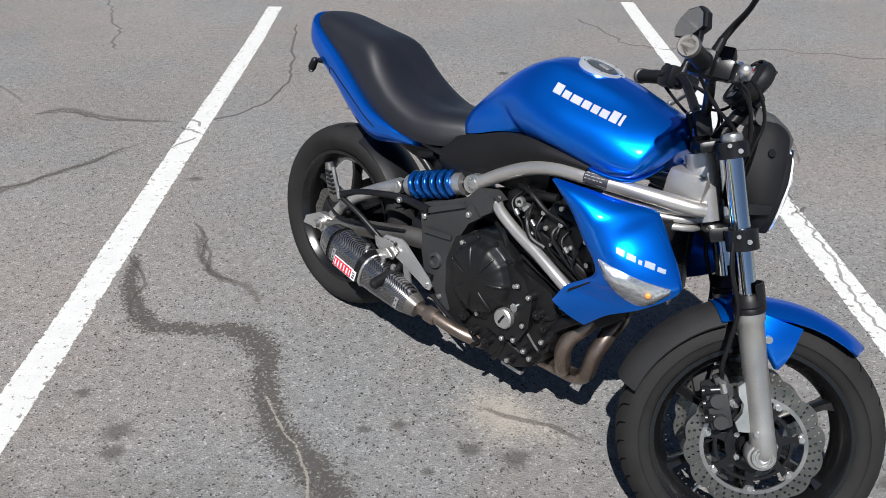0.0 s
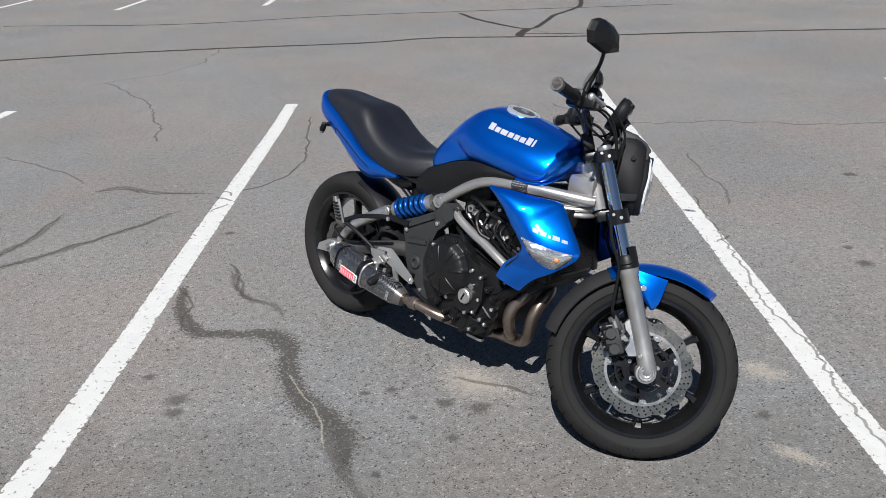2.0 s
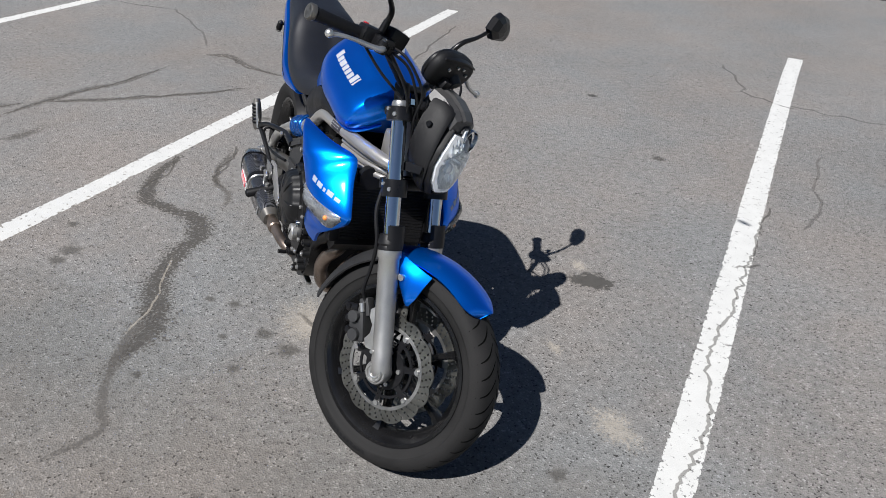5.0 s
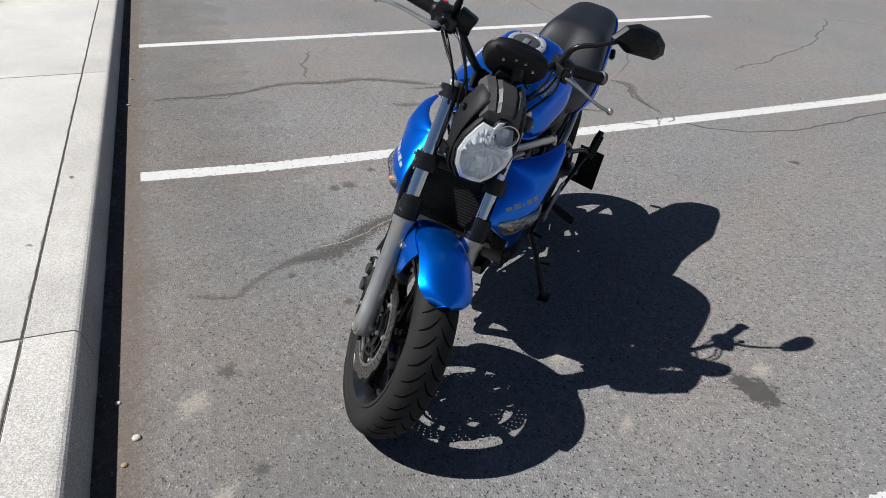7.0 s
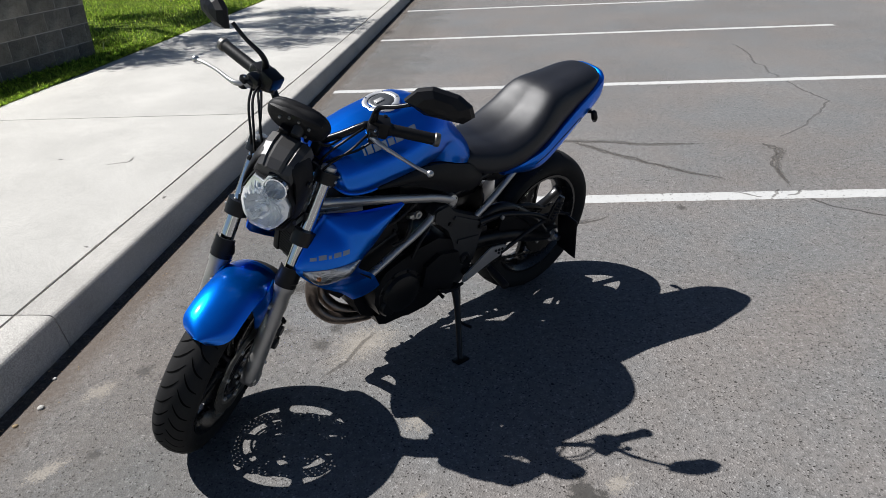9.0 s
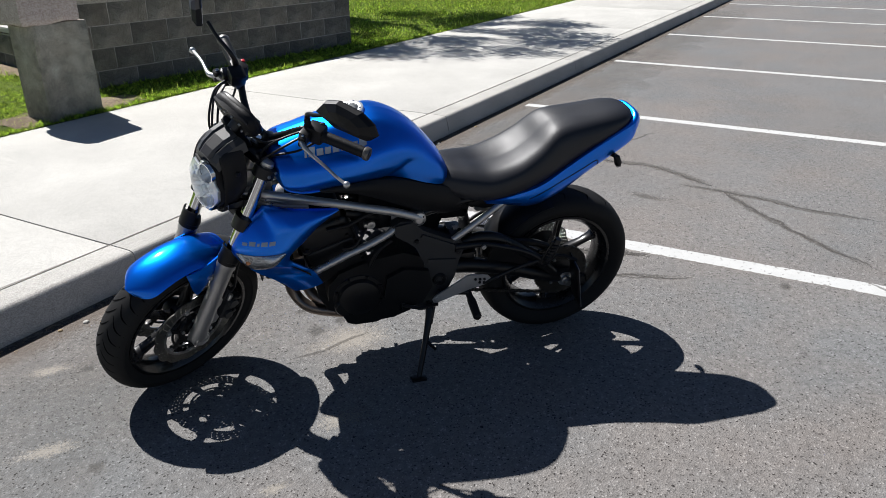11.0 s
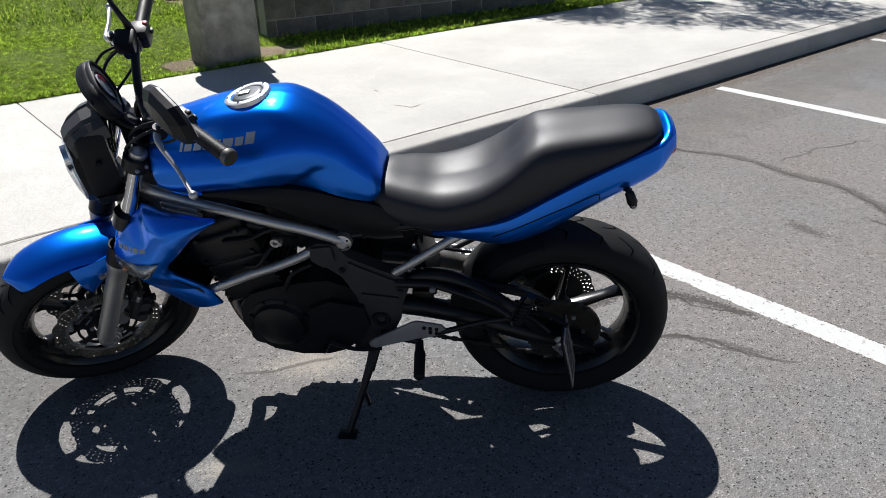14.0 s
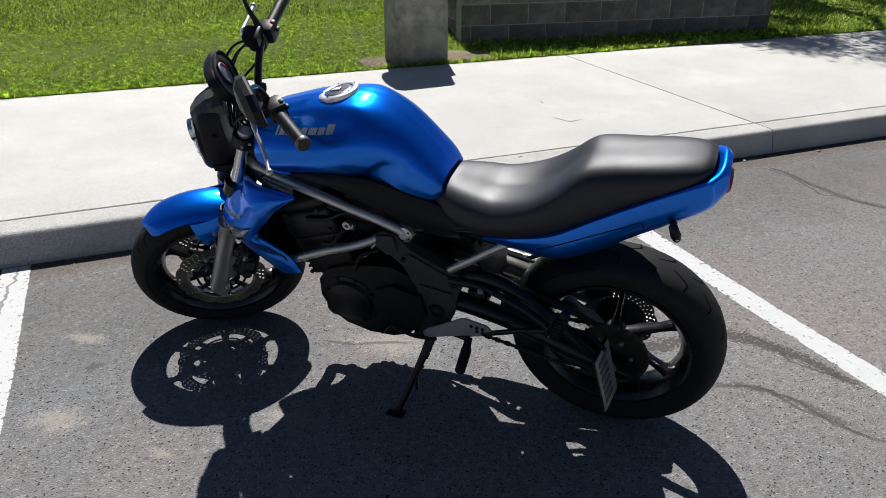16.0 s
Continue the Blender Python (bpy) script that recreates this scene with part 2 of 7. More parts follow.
PIVOT_GREY = mat("dark_grey_casting", (0.024, 0.0245, 0.026), 0.6, 0.0, 0.25, 10, 420, 0.35, 0.0008)
CAPMETAL = mat("polished_cap_metal", (0.82, 0.82, 0.81), 0.3, 0.75, 0.06, 14, 300, 0, rvar=0.06)
CAPDARK = mat("grey_cap_metal", (0.13, 0.135, 0.14), 0.35, 0.7, 0.1, 14, 300, 0, rvar=0.06)
CHROME = mat("chrome", (0.62, 0.64, 0.66), 0.1, 1.0, 0.06, 12, 300, 0, rvar=0.04)
STEEL = mat("brushed_steel_disc", (0.36, 0.355, 0.345), 0.4, 0.95, 0.15, 22, 700, 0.2, 0.0003)
DISC = mat("worn_disc_steel", (0.19, 0.188, 0.172), 0.38, 0.95, 0.15, 22, 700, 0.2, 0.0003)
HEADER = mat("heat_tinted_steel", (0.23, 0.185, 0.155), 0.36, 0.9, 0.3, 9, 200, 0.1, 0.0004, rvar=0.12)
SPRING = mat("blue_spring_enamel", (0.002, 0.085, 0.36), 0.16, 0.75, 0.08, 9, 300, 0, coat=0.8)
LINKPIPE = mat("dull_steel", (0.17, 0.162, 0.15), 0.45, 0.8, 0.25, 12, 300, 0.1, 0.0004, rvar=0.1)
GUARD = mat("satin_aluminium", (0.46, 0.46, 0.46), 0.45, 0.75, 0.12, 12, 400, 0.1, 0.0004)
TAILGREY = mat("grey_black_plastic", (0.019, 0.019, 0.02), 0.6, 0, 0.2, 7, 900, 0.5, 0.0006, spec=0.3)
# the cowl's black raised to grey: sky sheen put into the colour
COWLSHEEN = mat("sheen_lightened_screen", (0.045, 0.044, 0.044), 0.42, 0, 0.2, 9, 500, 0.15, 0.0005, rvar=0.05)
CHAIN = mat("chain_steel", (0.05, 0.046, 0.04), 0.5, 0.8, 0.4, 30, 300, 0.3)
REDPL = mat("red_plastic", (0.55, 0.012, 0.02), 0.35, 0, 0.1, 10, 300, 0, coat=0.4)
ORANGE = mat("amber_bulb", (0.75, 0.24, 0.05), 0.3, 0, 0.1, 20, 300, 0, coat=0.5)
WHITEPR = mat("silver_white_print", (0.38, 0.41, 0.45), 0.4, 0.1, 0.06, 12, 300, 0)
# badge silver with the left side's shade mixed into its colour
SHADEPR = mat("shaded_badge_print", (0.16, 0.2, 0.26), 0.45, 0.1, 0.06, 12, 300, 0)
LABELWHITE = mat("white_label_print", (0.7, 0.7, 0.7), 0.4, 0, 0.06, 12, 300, 0)
GREYPR = mat("grey_print", (0.27, 0.33, 0.41), 0.45, 0.1, 0.06, 12, 300, 0)
REDPR = mat("red_print", (0.62, 0.02, 0.045), 0.45, 0, 0.06, 12, 300, 0)
PLATE = mat("plate_enamel", (0.2, 0.2, 0.2), 0.4, 0.2, 0.15, 12, 300, 0)
BLACKPR = mat("black_print", (0.03, 0.03, 0.04), 0.5, 0, 0.1, 12, 300, 0)
REFLECTOR = mat("lamp_reflector", (0.93, 0.96, 0.99), 0.14, 0.5, 0.05, 40, 90, 0.3, 0.003, rvar=0.06)
DARKREFL = mat("smoked_reflector", (0.62, 0.63, 0.65), 0.18, 0.85, 0.2, 60, 140, 0.6, 0.004, rvar=0.08)
LCD = mat("dial_face", (0.10, 0.105, 0.11), 0.3, 0, 0.1, 12, 300, 0)


def carbon_extra(m, n, l, b, tc, cm, mul):
    w = n.new("ShaderNodeTexWave")
    w.bands_direction, w.wave_profile = "X", "SIN"
    w.inputs["Scale"].default_value, w.inputs["Distortion"].default_value = 95, 0.25
    cr = n.new("ShaderNodeValToRGB")
    e = cr.color_ramp.elements
    e[0].position, e[1].position = 0.42, 0.6
    e[0].color, e[1].color = (0.03, 0.03, 0.032, 1), (0.24, 0.24, 0.25, 1)
    mp = n.new("ShaderNodeMapping")
    mp.inputs["Rotation"].default_value = (0.0, 0.95, 0.0)
    l.new(tc.outputs["Object"], mp.inputs["Vector"])
    l.new(mp.outputs[0], w.inputs["Vector"])
    l.new(w.outputs["Fac"], cr.inputs["Fac"])
    l.new(cr.outputs["Color"], cm.inputs["A"])


CARBON = mat("carbon_weave", (0.05, 0.05, 0.05), 0.27, 0.85, 0.15, 12, 300, 0, coat=1.0, extra=carbon_extra)


def glass_mat(name, gloss=0.16):
    """A thin clear shell: see-through, with a sharp reflection that grows at a slant."""
    m = bpy.data.materials.new(name)
    m.use_nodes = True
    n, l = m.node_tree.nodes, m.node_tree.links
    n.remove(n["Principled BSDF"])
    clear, shine, mix, lw = n.new("ShaderNodeBsdfTransparent"), n.new("ShaderNodeBsdfGlossy"), n.new("ShaderNodeMixShader"), n.new("ShaderNodeFresnel")
    clear.inputs["Color"].default_value = (0.96, 0.98, 1, 1)
    shine.inputs["Roughness"].default_value = 0.03
    lw.inputs["IOR"].default_value = 1.5
    l.new(lw.outputs[0], mix.inputs[0])
    l.new(clear.outputs[0], mix.inputs[1])
    l.new(shine.outputs[0], mix.inputs[2])
    l.new(mix.outputs[0], n["Material Output"].inputs["Surface"])
    return m


LENS = glass_mat("clear_lens")
MIRROR = mat("mirror_glass", (0.42, 0.44, 0.47), 0.03, 1.0, 0.02, 8, 200, 0, rvar=0.01)


# ---- mesh helpers ----
def mesh_of(bm, name, smooth=True):
    me = bpy.data.meshes.new(name)
    bmesh.ops.recalc_face_normals(bm, faces=bm.faces[:])
    bm.to_mesh(me)
    bm.free()
    if smooth:
        me.polygons.foreach_set("use_smooth", [True] * len(me.polygons))
        me.set_sharp_from_angle(angle=radians(38))
    return me


def part(name, bm, material, parent=None, label="", m=None, smooth=True):
    """Links a bmesh (or a finished mesh) as one object under a thing or a part."""
    me = bm if isinstance(bm, bpy.types.Mesh) else mesh_of(bm, name, smooth)
    if material and not me.materials:
        me.materials.append(material)
    ob = new(name, me)
    if parent:
        ob.parent = parent
    if m is not None:
        ob.matrix_basis = m
    if label:
        tagged(ob, label)
    return ob


def thing(name, label, category, m=None, group="", kind=""):
    ob = new(name)
    ob.empty_display_size = 0.1
    if m is not None:
        ob.matrix_basis = m
    return tagged(ob, label, category, group, kind)


def cat(pts, n):
    """n points along a Catmull-Rom curve through pts."""
    p = np.array(pts, float)
    q = np.vstack([2 * p[0] - p[1], p, 2 * p[-1] - p[-2]])
    out = []
    for u in np.linspace(0, len(p) - 1, n):
        i = min(int(u), len(p) - 2)
        t = u - i
        a, b, c, d = q[i:i + 4]
        out.append(0.5 * (2 * b + (c - a) * t + (2 * a - 5 * b + 4 * c - d) * t * t + (3 * b - a - 3 * c + d) * t ** 3))
    return np.array(out)


def skin(bm, rings, closed=True, caps=True):
    """Faces between rings of equal length."""
    vs = [[bm.verts.new(tuple(p)) for p in r] for r in rings]
    k = len(vs[0])
    for a, b in zip(vs, vs[1:]):
        for i in range(k if closed else k - 1):
            j = (i + 1) % k
            bm.faces.new((a[i], a[j], b[j], b[i]))
    if caps and closed:
        bm.faces.new(vs[0][::-1])
        bm.faces.new(vs[-1])
    return vs


def tube(pts, r, n=None, seg=10, bm=None, straight=False):
    """A round bar through pts; r is a number or one for each point."""
    bm = bm or bmesh.new()
    rs = [r] * len(pts) if isinstance(r, (int, float)) else list(r)
    data = [(*p, q) for p, q in zip(pts, rs)]
    path = np.array(data, float) if straight or len(pts) == 2 else cat(data, n or 5 * len(pts))
    rings, up = [], Vector((0.13, 0.21, 1.0))
    for i in range(len(path)):
        a, b = path[max(i - 1, 0)][:3], path[min(i + 1, len(path) - 1)][:3]
        d = Vector(b - a).normalized()
        u = up - d * up.dot(d)
        if u.length < 1e-3:
            u = d.orthogonal()
        u.normalize()
        up = u
        w = d.cross(u)
        c = Vector(path[i][:3])
        rings.append([c + (u * math.cos(t) + w * math.sin(t)) * path[i][3] for t in np.arange(seg) * 2 * math.pi / seg])
    skin(bm, rings)
    return bm


def lathe(profile, cx, cz, seg=48, bm=None, arc=(0, 360), wave=None, cy=0.0):
    """Turns (radius, y) about the crosswise axis through (cx, cz)."""
    bm = bm or bmesh.new()
    full = arc[1] - arc[0] >= 360
    ts = [radians(arc[0] + (arc[1] - arc[0]) * i / seg) for i in range(seg if full else seg + 1)]
    vs = []
    for t in ts:
        k = wave(t) if wave else 0
        vs.append([bm.verts.new((cx + (r + k) * math.cos(t), cy + y, cz + (r + k) * math.sin(t))) for r, y in profile])
    for i in range(len(vs) if full else len(vs) - 1):
        a, b = vs[i], vs[(i + 1) % len(vs)]
        for j in range(len(profile) - 1):
            bm.faces.new((a[j], a[j + 1], b[j + 1], b[j]))
    if profile[0][0] < 1e-5 or profile[-1][0] < 1e-5:
        bmesh.ops.remove_doubles(bm, verts=bm.verts[:], dist=1e-5)
    return bm


def bevelled(bm, w, seg=2, angle=30):
    es = [e for e in bm.edges if len(e.link_faces) == 2 and e.calc_face_angle(0) > radians(angle)]
    if es and w > 0:
        bmesh.ops.bevel(bm, geom=es, offset=w, segments=seg, profile=0.6, affect="EDGES", clamp_overlap=True)
    return bm


def box(c, size, bev=0.004, m=None, seg=2, taper=1.0):
    bm = bmesh.new()
    bmesh.ops.create_cube(bm, size=1.0)
    for v in bm.verts:
        k = taper if v.co.z > 0 else 1
        v.co = Vector((v.co.x * size[0] * k, v.co.y * size[1] * k, v.co.z * size[2]))
    bevelled(bm, bev, seg)
    bmesh.ops.transform(bm, matrix=Matrix.Translation(c) @ (m or Matrix()), verts=bm.verts[:])
    return bm


def prism(outline, y0, y1, bev=0.004, seg=2, bm=None):
    """A plate: the outline in (x, z), from y0 to y1."""
    b = bmesh.new()
    lo = [b.verts.new((x, y0, z)) for x, z in outline]
    hi = [b.verts.new((x, y1, z)) for x, z in outline]
    b.faces.new(lo)
    b.faces.new(hi[::-1])
    k = len(lo)
    for i in range(k):
        b.faces.new((lo[i], hi[i], hi[(i + 1) % k], lo[(i + 1) % k]))
    bevelled(b, bev, seg)
    return b


def rod(p0, p1, r0, r1=None, seg=12, bev=0.0):
    bm = tube([p0, p1], [r0, r1 if r1 is not None else r0], seg=seg, straight=True)
    return bevelled(bm, bev, 2) if bev else bm


def body(secs, nx=36, ny=15):
    """A skin over half sections (top to bottom, y >= 0), mirrored to both sides."""
    k = len(secs[0])
    lines = np.array([cat([s[j] for s in secs], nx) for j in range(k)])
    rings = []
    for i in range(nx):
        half = cat(lines[:, i, :], ny)
        half[0][1] = max(half[0][1], 0)
        other = half[::-1].copy()
        other[:, 1] *= -1
        if half[0][1] < 1e-4:
            other = other[:-1]
        if half[-1][1] < 1e-4:
            other = other[1:]
        rings.append(np.vstack([half, other]))
    bm = bmesh.new()
    skin(bm, rings)
    return bm


def ribbon_panel(outer, inner, n=30, k=9, bulge=0.03, thick=0.006, side=1, fade=1.0):
    """A curved panel between two edge curves, bulging out to its side, with a rim turned inwards."""
    a, b = cat(outer, n), cat(inner, n)
    front, back = [], []
    for i, (p, q) in enumerate(zip(a, b)):
        w = np.linalg.norm(p - q)
        u = max(0.0, (i / (len(a) - 1) - 0.66) / 0.16)
        high = bulge * (1 - (1 - fade) * min(1.0, u))
        fr = []
        for t in np.linspace(0, 1, k):
            c = p + (q - p) * t
            c = c + np.array([0, min(high, w * 0.32) * math.sin(math.pi * t) ** 0.8, 0])
            fr.append(c)
        front.append(fr)
        back.append([c - np.array([0, thick, 0]) for c in fr[::-1]])
    rings = [np.vstack([f, g]) * np.array([1, side, 1]) for f, g in zip(front, back)]
    bm = bmesh.new()
    skin(bm, rings)
    return bm


def join(*bms):
    out = bmesh.new()
    for b in bms:
        me = bpy.data.meshes.new("tmp")
        b.to_mesh(me)
        b.free()
        out.from_mesh(me)
        bpy.data.meshes.remove(me)
    return out


BOLT = mesh_of(join(rod((0, 0, 0), (0, 0.006, 0), 0.0075, 0.0068, 12), rod((0, 0.006, 0), (0, 0.0065, 0), 0.004, 0.0035, 6)), "bolt")


def bolt(x, y, z, side, parent, material, size=1.0, m=None):
    key = material.name
    me = BOLTS.get(key)
    if me is None:
        me = BOLT.copy()
        me.materials.append(material)
        BOLTS[key] = me
    return part("bolt", me, None, parent, m=(m or Matrix()) @ Matrix.Translation((x, y, z)) @ Matrix.Diagonal((size, side * size, size, 1)))


BOLTS = {}


# ---- the car park: kerb along x, stalls towards +y ----
KERB_Y, KERB_BACK, LAWN_Y, KERB_H = -0.955, -1.12, -3.50, 0.148
bm = bmesh.new()
bmesh.ops.create_grid(bm, x_segments=2, y_segments=2, size=1.0)
for v in bm.verts:
    v.co = Vector((v.co.x * 400, 150 + v.co.y * 450, 0))
tagged(part("ground", bm, ASPHALT, smooth=False), "weathered grey asphalt of a car park", "asphalt", kind="structure")


def layer(name, rows, material, z, label, category="stain"):
    """A thin layer on the ground: rows of (x, y, edge) points, edge 0 at the rim and 1 well inside."""
    me = bpy.data.meshes.new(name)
    n = len(rows[0])
    vs = [(x, y, z) for r in rows for x, y, _ in r]
    fs = [(i * n + j, i * n + j + 1, (i + 1) * n + j + 1, (i + 1) * n + j) for i in range(len(rows) - 1) for j in range(n - 1)]
    me.from_pydata(vs, [], fs)
    at = me.attributes.new("edge", "FLOAT", "POINT")
    at.data.foreach_set("value", [e for r in rows for _, _, e in r])
    ob = part(name, me, material)
    ob.visible_shadow = False
    return tagged(ob, label, category, kind="structure")


def strip(name, pts, width, material, z, label, category="stain", jit=0.0, step=0.06, seed=1, ends=True, jagged=False):
    rng = random.Random(seed)
    p = np.array(pts, float)
    L = np.sum(np.linalg.norm(np.diff(p, axis=0), axis=1))
    n = max(6, int(L / step))
    c = np.array([[np.interp(u, np.linspace(0, 1, len(pts)), p[:, k]) if k < 2 else 0.0 for k in range(3)] for u in np.linspace(0, 1, n)]) if jagged else cat([(x, y, 0) for x, y in pts], n) if len(pts) > 2 else np.linspace([*pts[0], 0], [*pts[1], 0], n)
    ws = [width] * n if isinstance(width, (int, float)) else list(np.interp(np.linspace(0, 1, n), np.linspace(0, 1, len(width)), width))
    rows = []
    off = 0.0
    for i in range(n):
        d = c[min(i + 1, n - 1)] - c[max(i - 1, 0)]
        d = d / (np.linalg.norm(d) + 1e-9)
        nx, ny = -d[1], d[0]
        off = 0.7 * off + rng.uniform(-jit, jit)
        k = ws[i] * (1 + rng.uniform(-0.2, 0.2) * (jit > 0))
        e_end = min(1, min(i, n - 1 - i) / 2) if ends else 1
        rows.append([(c[i][0] + nx * (t * k / 2 + off), c[i][1] + ny * (t * k / 2 + off), (1 - abs(t)) * e_end) for t in (-1, -0.6, -0.2, 0.2, 0.6, 1)])
    return layer(name, rows, material, z, label, category)


def blot(name, x, y, rx, ry, material, z, label, rot=0.0, seed=1, category="stain"):
    rng = random.Random(seed)
    ks = [rng.uniform(0.75, 1.2) for _ in range(25)]
    ks[24] = ks[0]
    rows = []
    for f in (0.02, 0.35, 0.65, 0.85, 1.0):
        r = []
        for i in range(25):
            a = 2 * math.pi * i / 24
            px, py = rx * f * ks[i] * math.cos(a), ry * f * ks[i] * math.sin(a)
            r.append((x + px * math.cos(rot) - py * math.sin(rot), y + px * math.sin(rot) + py * math.cos(rot), 1 - f))
        rows.append(r)
    return layer(name, rows, material, z, label, category)


# painted stall lines: crisp sides, worn inside
def stall_line(pts, w=0.115, step=0.09):
    """A painted line through (x, y) points, its sides slightly uneven."""
    rows = []
    rng = random.Random(int(abs(pts[0][0] * 97)))
    ys = np.linspace(pts[0][1], pts[-1][1], max(8, int(abs(pts[-1][1] - pts[0][1]) / step)))
    for y in ys:
        x = float(np.interp(y, [p[1] for p in pts], [p[0] for p in pts]))
        k = 1 + rng.uniform(-0.03, 0.03)
        rows.append([(x + t * w * k / 2, float(y), e) for t, e in ((-1, 0.32), (-0.9, 0.42), (-0.3, 0.46), (0.3, 0.46), (0.9, 0.42), (1, 0.32))])
    layer("stall_line", rows, LINE, 0.004, "worn white painted stall line on asphalt", "road marking")["group"] = "stall lines"


stall_line([(-1.395, -0.80), (-1.352, -0.2), (-1.352, 0.6), (-1.365, 1.2), (-1.382, 2.0), (-1.395, 2.9), (-1.41, 3.8), (-1.445, 4.74)], 0.12)
stall_line([(1.415, -0.92), (1.405, 0.0), (1.415, 0.6), (1.42, 1.4), (1.43, 2.5), (1.455, 4.5), (1.47, 5.0)])
for i in range(9):
    x = -4.16 - 2.80 * i
    stall_line([(x, -0.80), (x + 0.02, 4.79 - 0.08 * (i > 0))], 0.115, 0.14)
stall_line([(4.3, -0.9), (4.33, 5.1)], 0.115, 0.2)
for x in (-9.4, -6.5, -3.55):
    stall_line([(x, 12.95), (x - 0.2, 18.0)], 0.12, 0.25)

# repaired and stained asphalt
strip("tar_repair", [(-1.30, 1.16), (-1.24, 0.98), (-1.19, 0.78), (-1.08, 0.64), (-0.92, 0.62), (-0.76, 0.60), (-0.66, 0.50), (-0.63, 0.32), (-0.55, 0.16), (-0.44, 0.03), (-0.37, -0.1), (-0.36, -0.4)], (0.05, 0.1, 0.17, 0.16, 0.13, 0.17, 0.2, 0.2, 0.19, 0.2, 0.18, 0.08), TAR, 0.002, "dark winding tar stain on the asphalt", jit=0.012, seed=3)
for i, (pts, w) in enumerate((
        ([(-2.48, 0.95), (-2.45, 1.28), (-2.42, 1.52), (-2.36, 1.7), (-2.35, 2.1)], (0.05, 0.11, 0.10, 0.08, 0.04)),
        ([(-2.46, 1.25), (-2.25, 1.41), (-2.07, 1.57), (-1.89, 1.76), (-1.63, 2.08)], (0.06, 0.09, 0.08, 0.07, 0.04)),
        ([(-2.33, 2.46), (-2.19, 2.53), (-1.92, 2.42), (-1.51, 2.35)], (0.05, 0.09, 0.06, 0.04)),
        ([(-2.66, -0.75), (-2.67, -0.44), (-2.68, -0.15), (-2.81, 0.13), (-2.78, 0.44), (-2.78, 0.74), (-2.5, 1.2)], (0.05, 0.08, 0.08, 0.1, 0.13, 0.13, 0.09)),
        ([(-0.22, -0.7), (-0.15, -0.49), (-0.23, -0.4), (-0.38, -0.15), (-0.45, 0.04)], (0.03, 0.04, 0.05, 0.06, 0.07)),
        ([(-1.11, 1.3), (-1.04, 1.11), (-0.93, 0.95), (-0.79, 0.86), (-0.70, 0.68)], (0.03, 0.05, 0.05, 0.05, 0.03)),
        ([(-2.18, 0.7), (-2.15, 0.85), (-2.12, 1.0)], (0.13, 0.12, 0.1)))):
    strip("tyre_smear", pts, w, SMEAR, 0.0025, "faded dark smear on the asphalt", jit=0.008, seed=20 + i)
    if i < 4:
        strip("asphalt_crack", pts, 0.026, FINE, 0.003, "thin dark crack inside a faded smear", "crack", jit=0.016, step=0.04, seed=220 + i, jagged=True)
rng = random.Random(77)
TAR_LINE = [(-1.19, 0.78), (-0.92, 0.62), (-0.66, 0.50), (-0.63, 0.32), (-0.55, 0.16), (-0.44, 0.03), (-0.37, -0.1), (-0.36, -0.3)]
for i in range(34):
    k = rng.uniform(1.2, len(TAR_LINE) - 1.001)
    a, b_ = TAR_LINE[int(k)], TAR_LINE[int(k) + 1]
    f = k - int(k)
    blot("tar_crumb", a[0] + (b_[0] - a[0]) * f + rng.choice((-1, 1)) * rng.uniform(0.07, 0.16), a[1] + (b_[1] - a[1]) * f + rng.uniform(-0.06, 0.06), rng.uniform(0.012, 0.03), rng.uniform(0.01, 0.02), CRUMB, 0.0021, "dark tar crumb beside the stain", rng.uniform(-1, 1), 300 + i)
strip("asphalt_crack", [(-0.64, 0.36), (-0.575, 0.22), (-0.5, 0.12), (-0.45, 0.02), (-0.41, -0.16)], 0.015, DUST, 0.0032, "pale crack through the tar stain", "crack", jit=0.006, step=0.03, seed=91, jagged=True)
FAR_CRACKS = (
    [(-7.47, 6.54), (-6.76, 7.3), (-4.83, 7.81), (-3.12, 8.01), (-1.14, 8.12), (-0.06, 8.35), (1.72, 8.15), (3.97, 8.12), (7.5, 7.8)],
    [(-7.69, 11.05), (-4.49, 10.6), (-1.79, 11.05), (0.85, 11.13), (4.0, 11.2)],
    [(0.25, 10.9), (0.59, 9.92), (1.2, 8.95), (1.55, 9.6), (1.79, 10.3), (2.35, 11.3), (2.6, 12.6)],
    [(1.24, 9.0), (1.1, 8.6), (1.02, 8.24)],
    [(1.12, 8.5), (1.5, 8.42), (2.0, 8.36), (2.45, 8.13)])
for i, pts in enumerate(FAR_CRACKS):
    strip("asphalt_crack", pts, (0.1, 0.07, 0.09, 0.14, 0.07)[i], CRACK, 0.003, "dark continuous crack in the asphalt", "crack", jit=0.006, step=0.08, seed=40 + i)
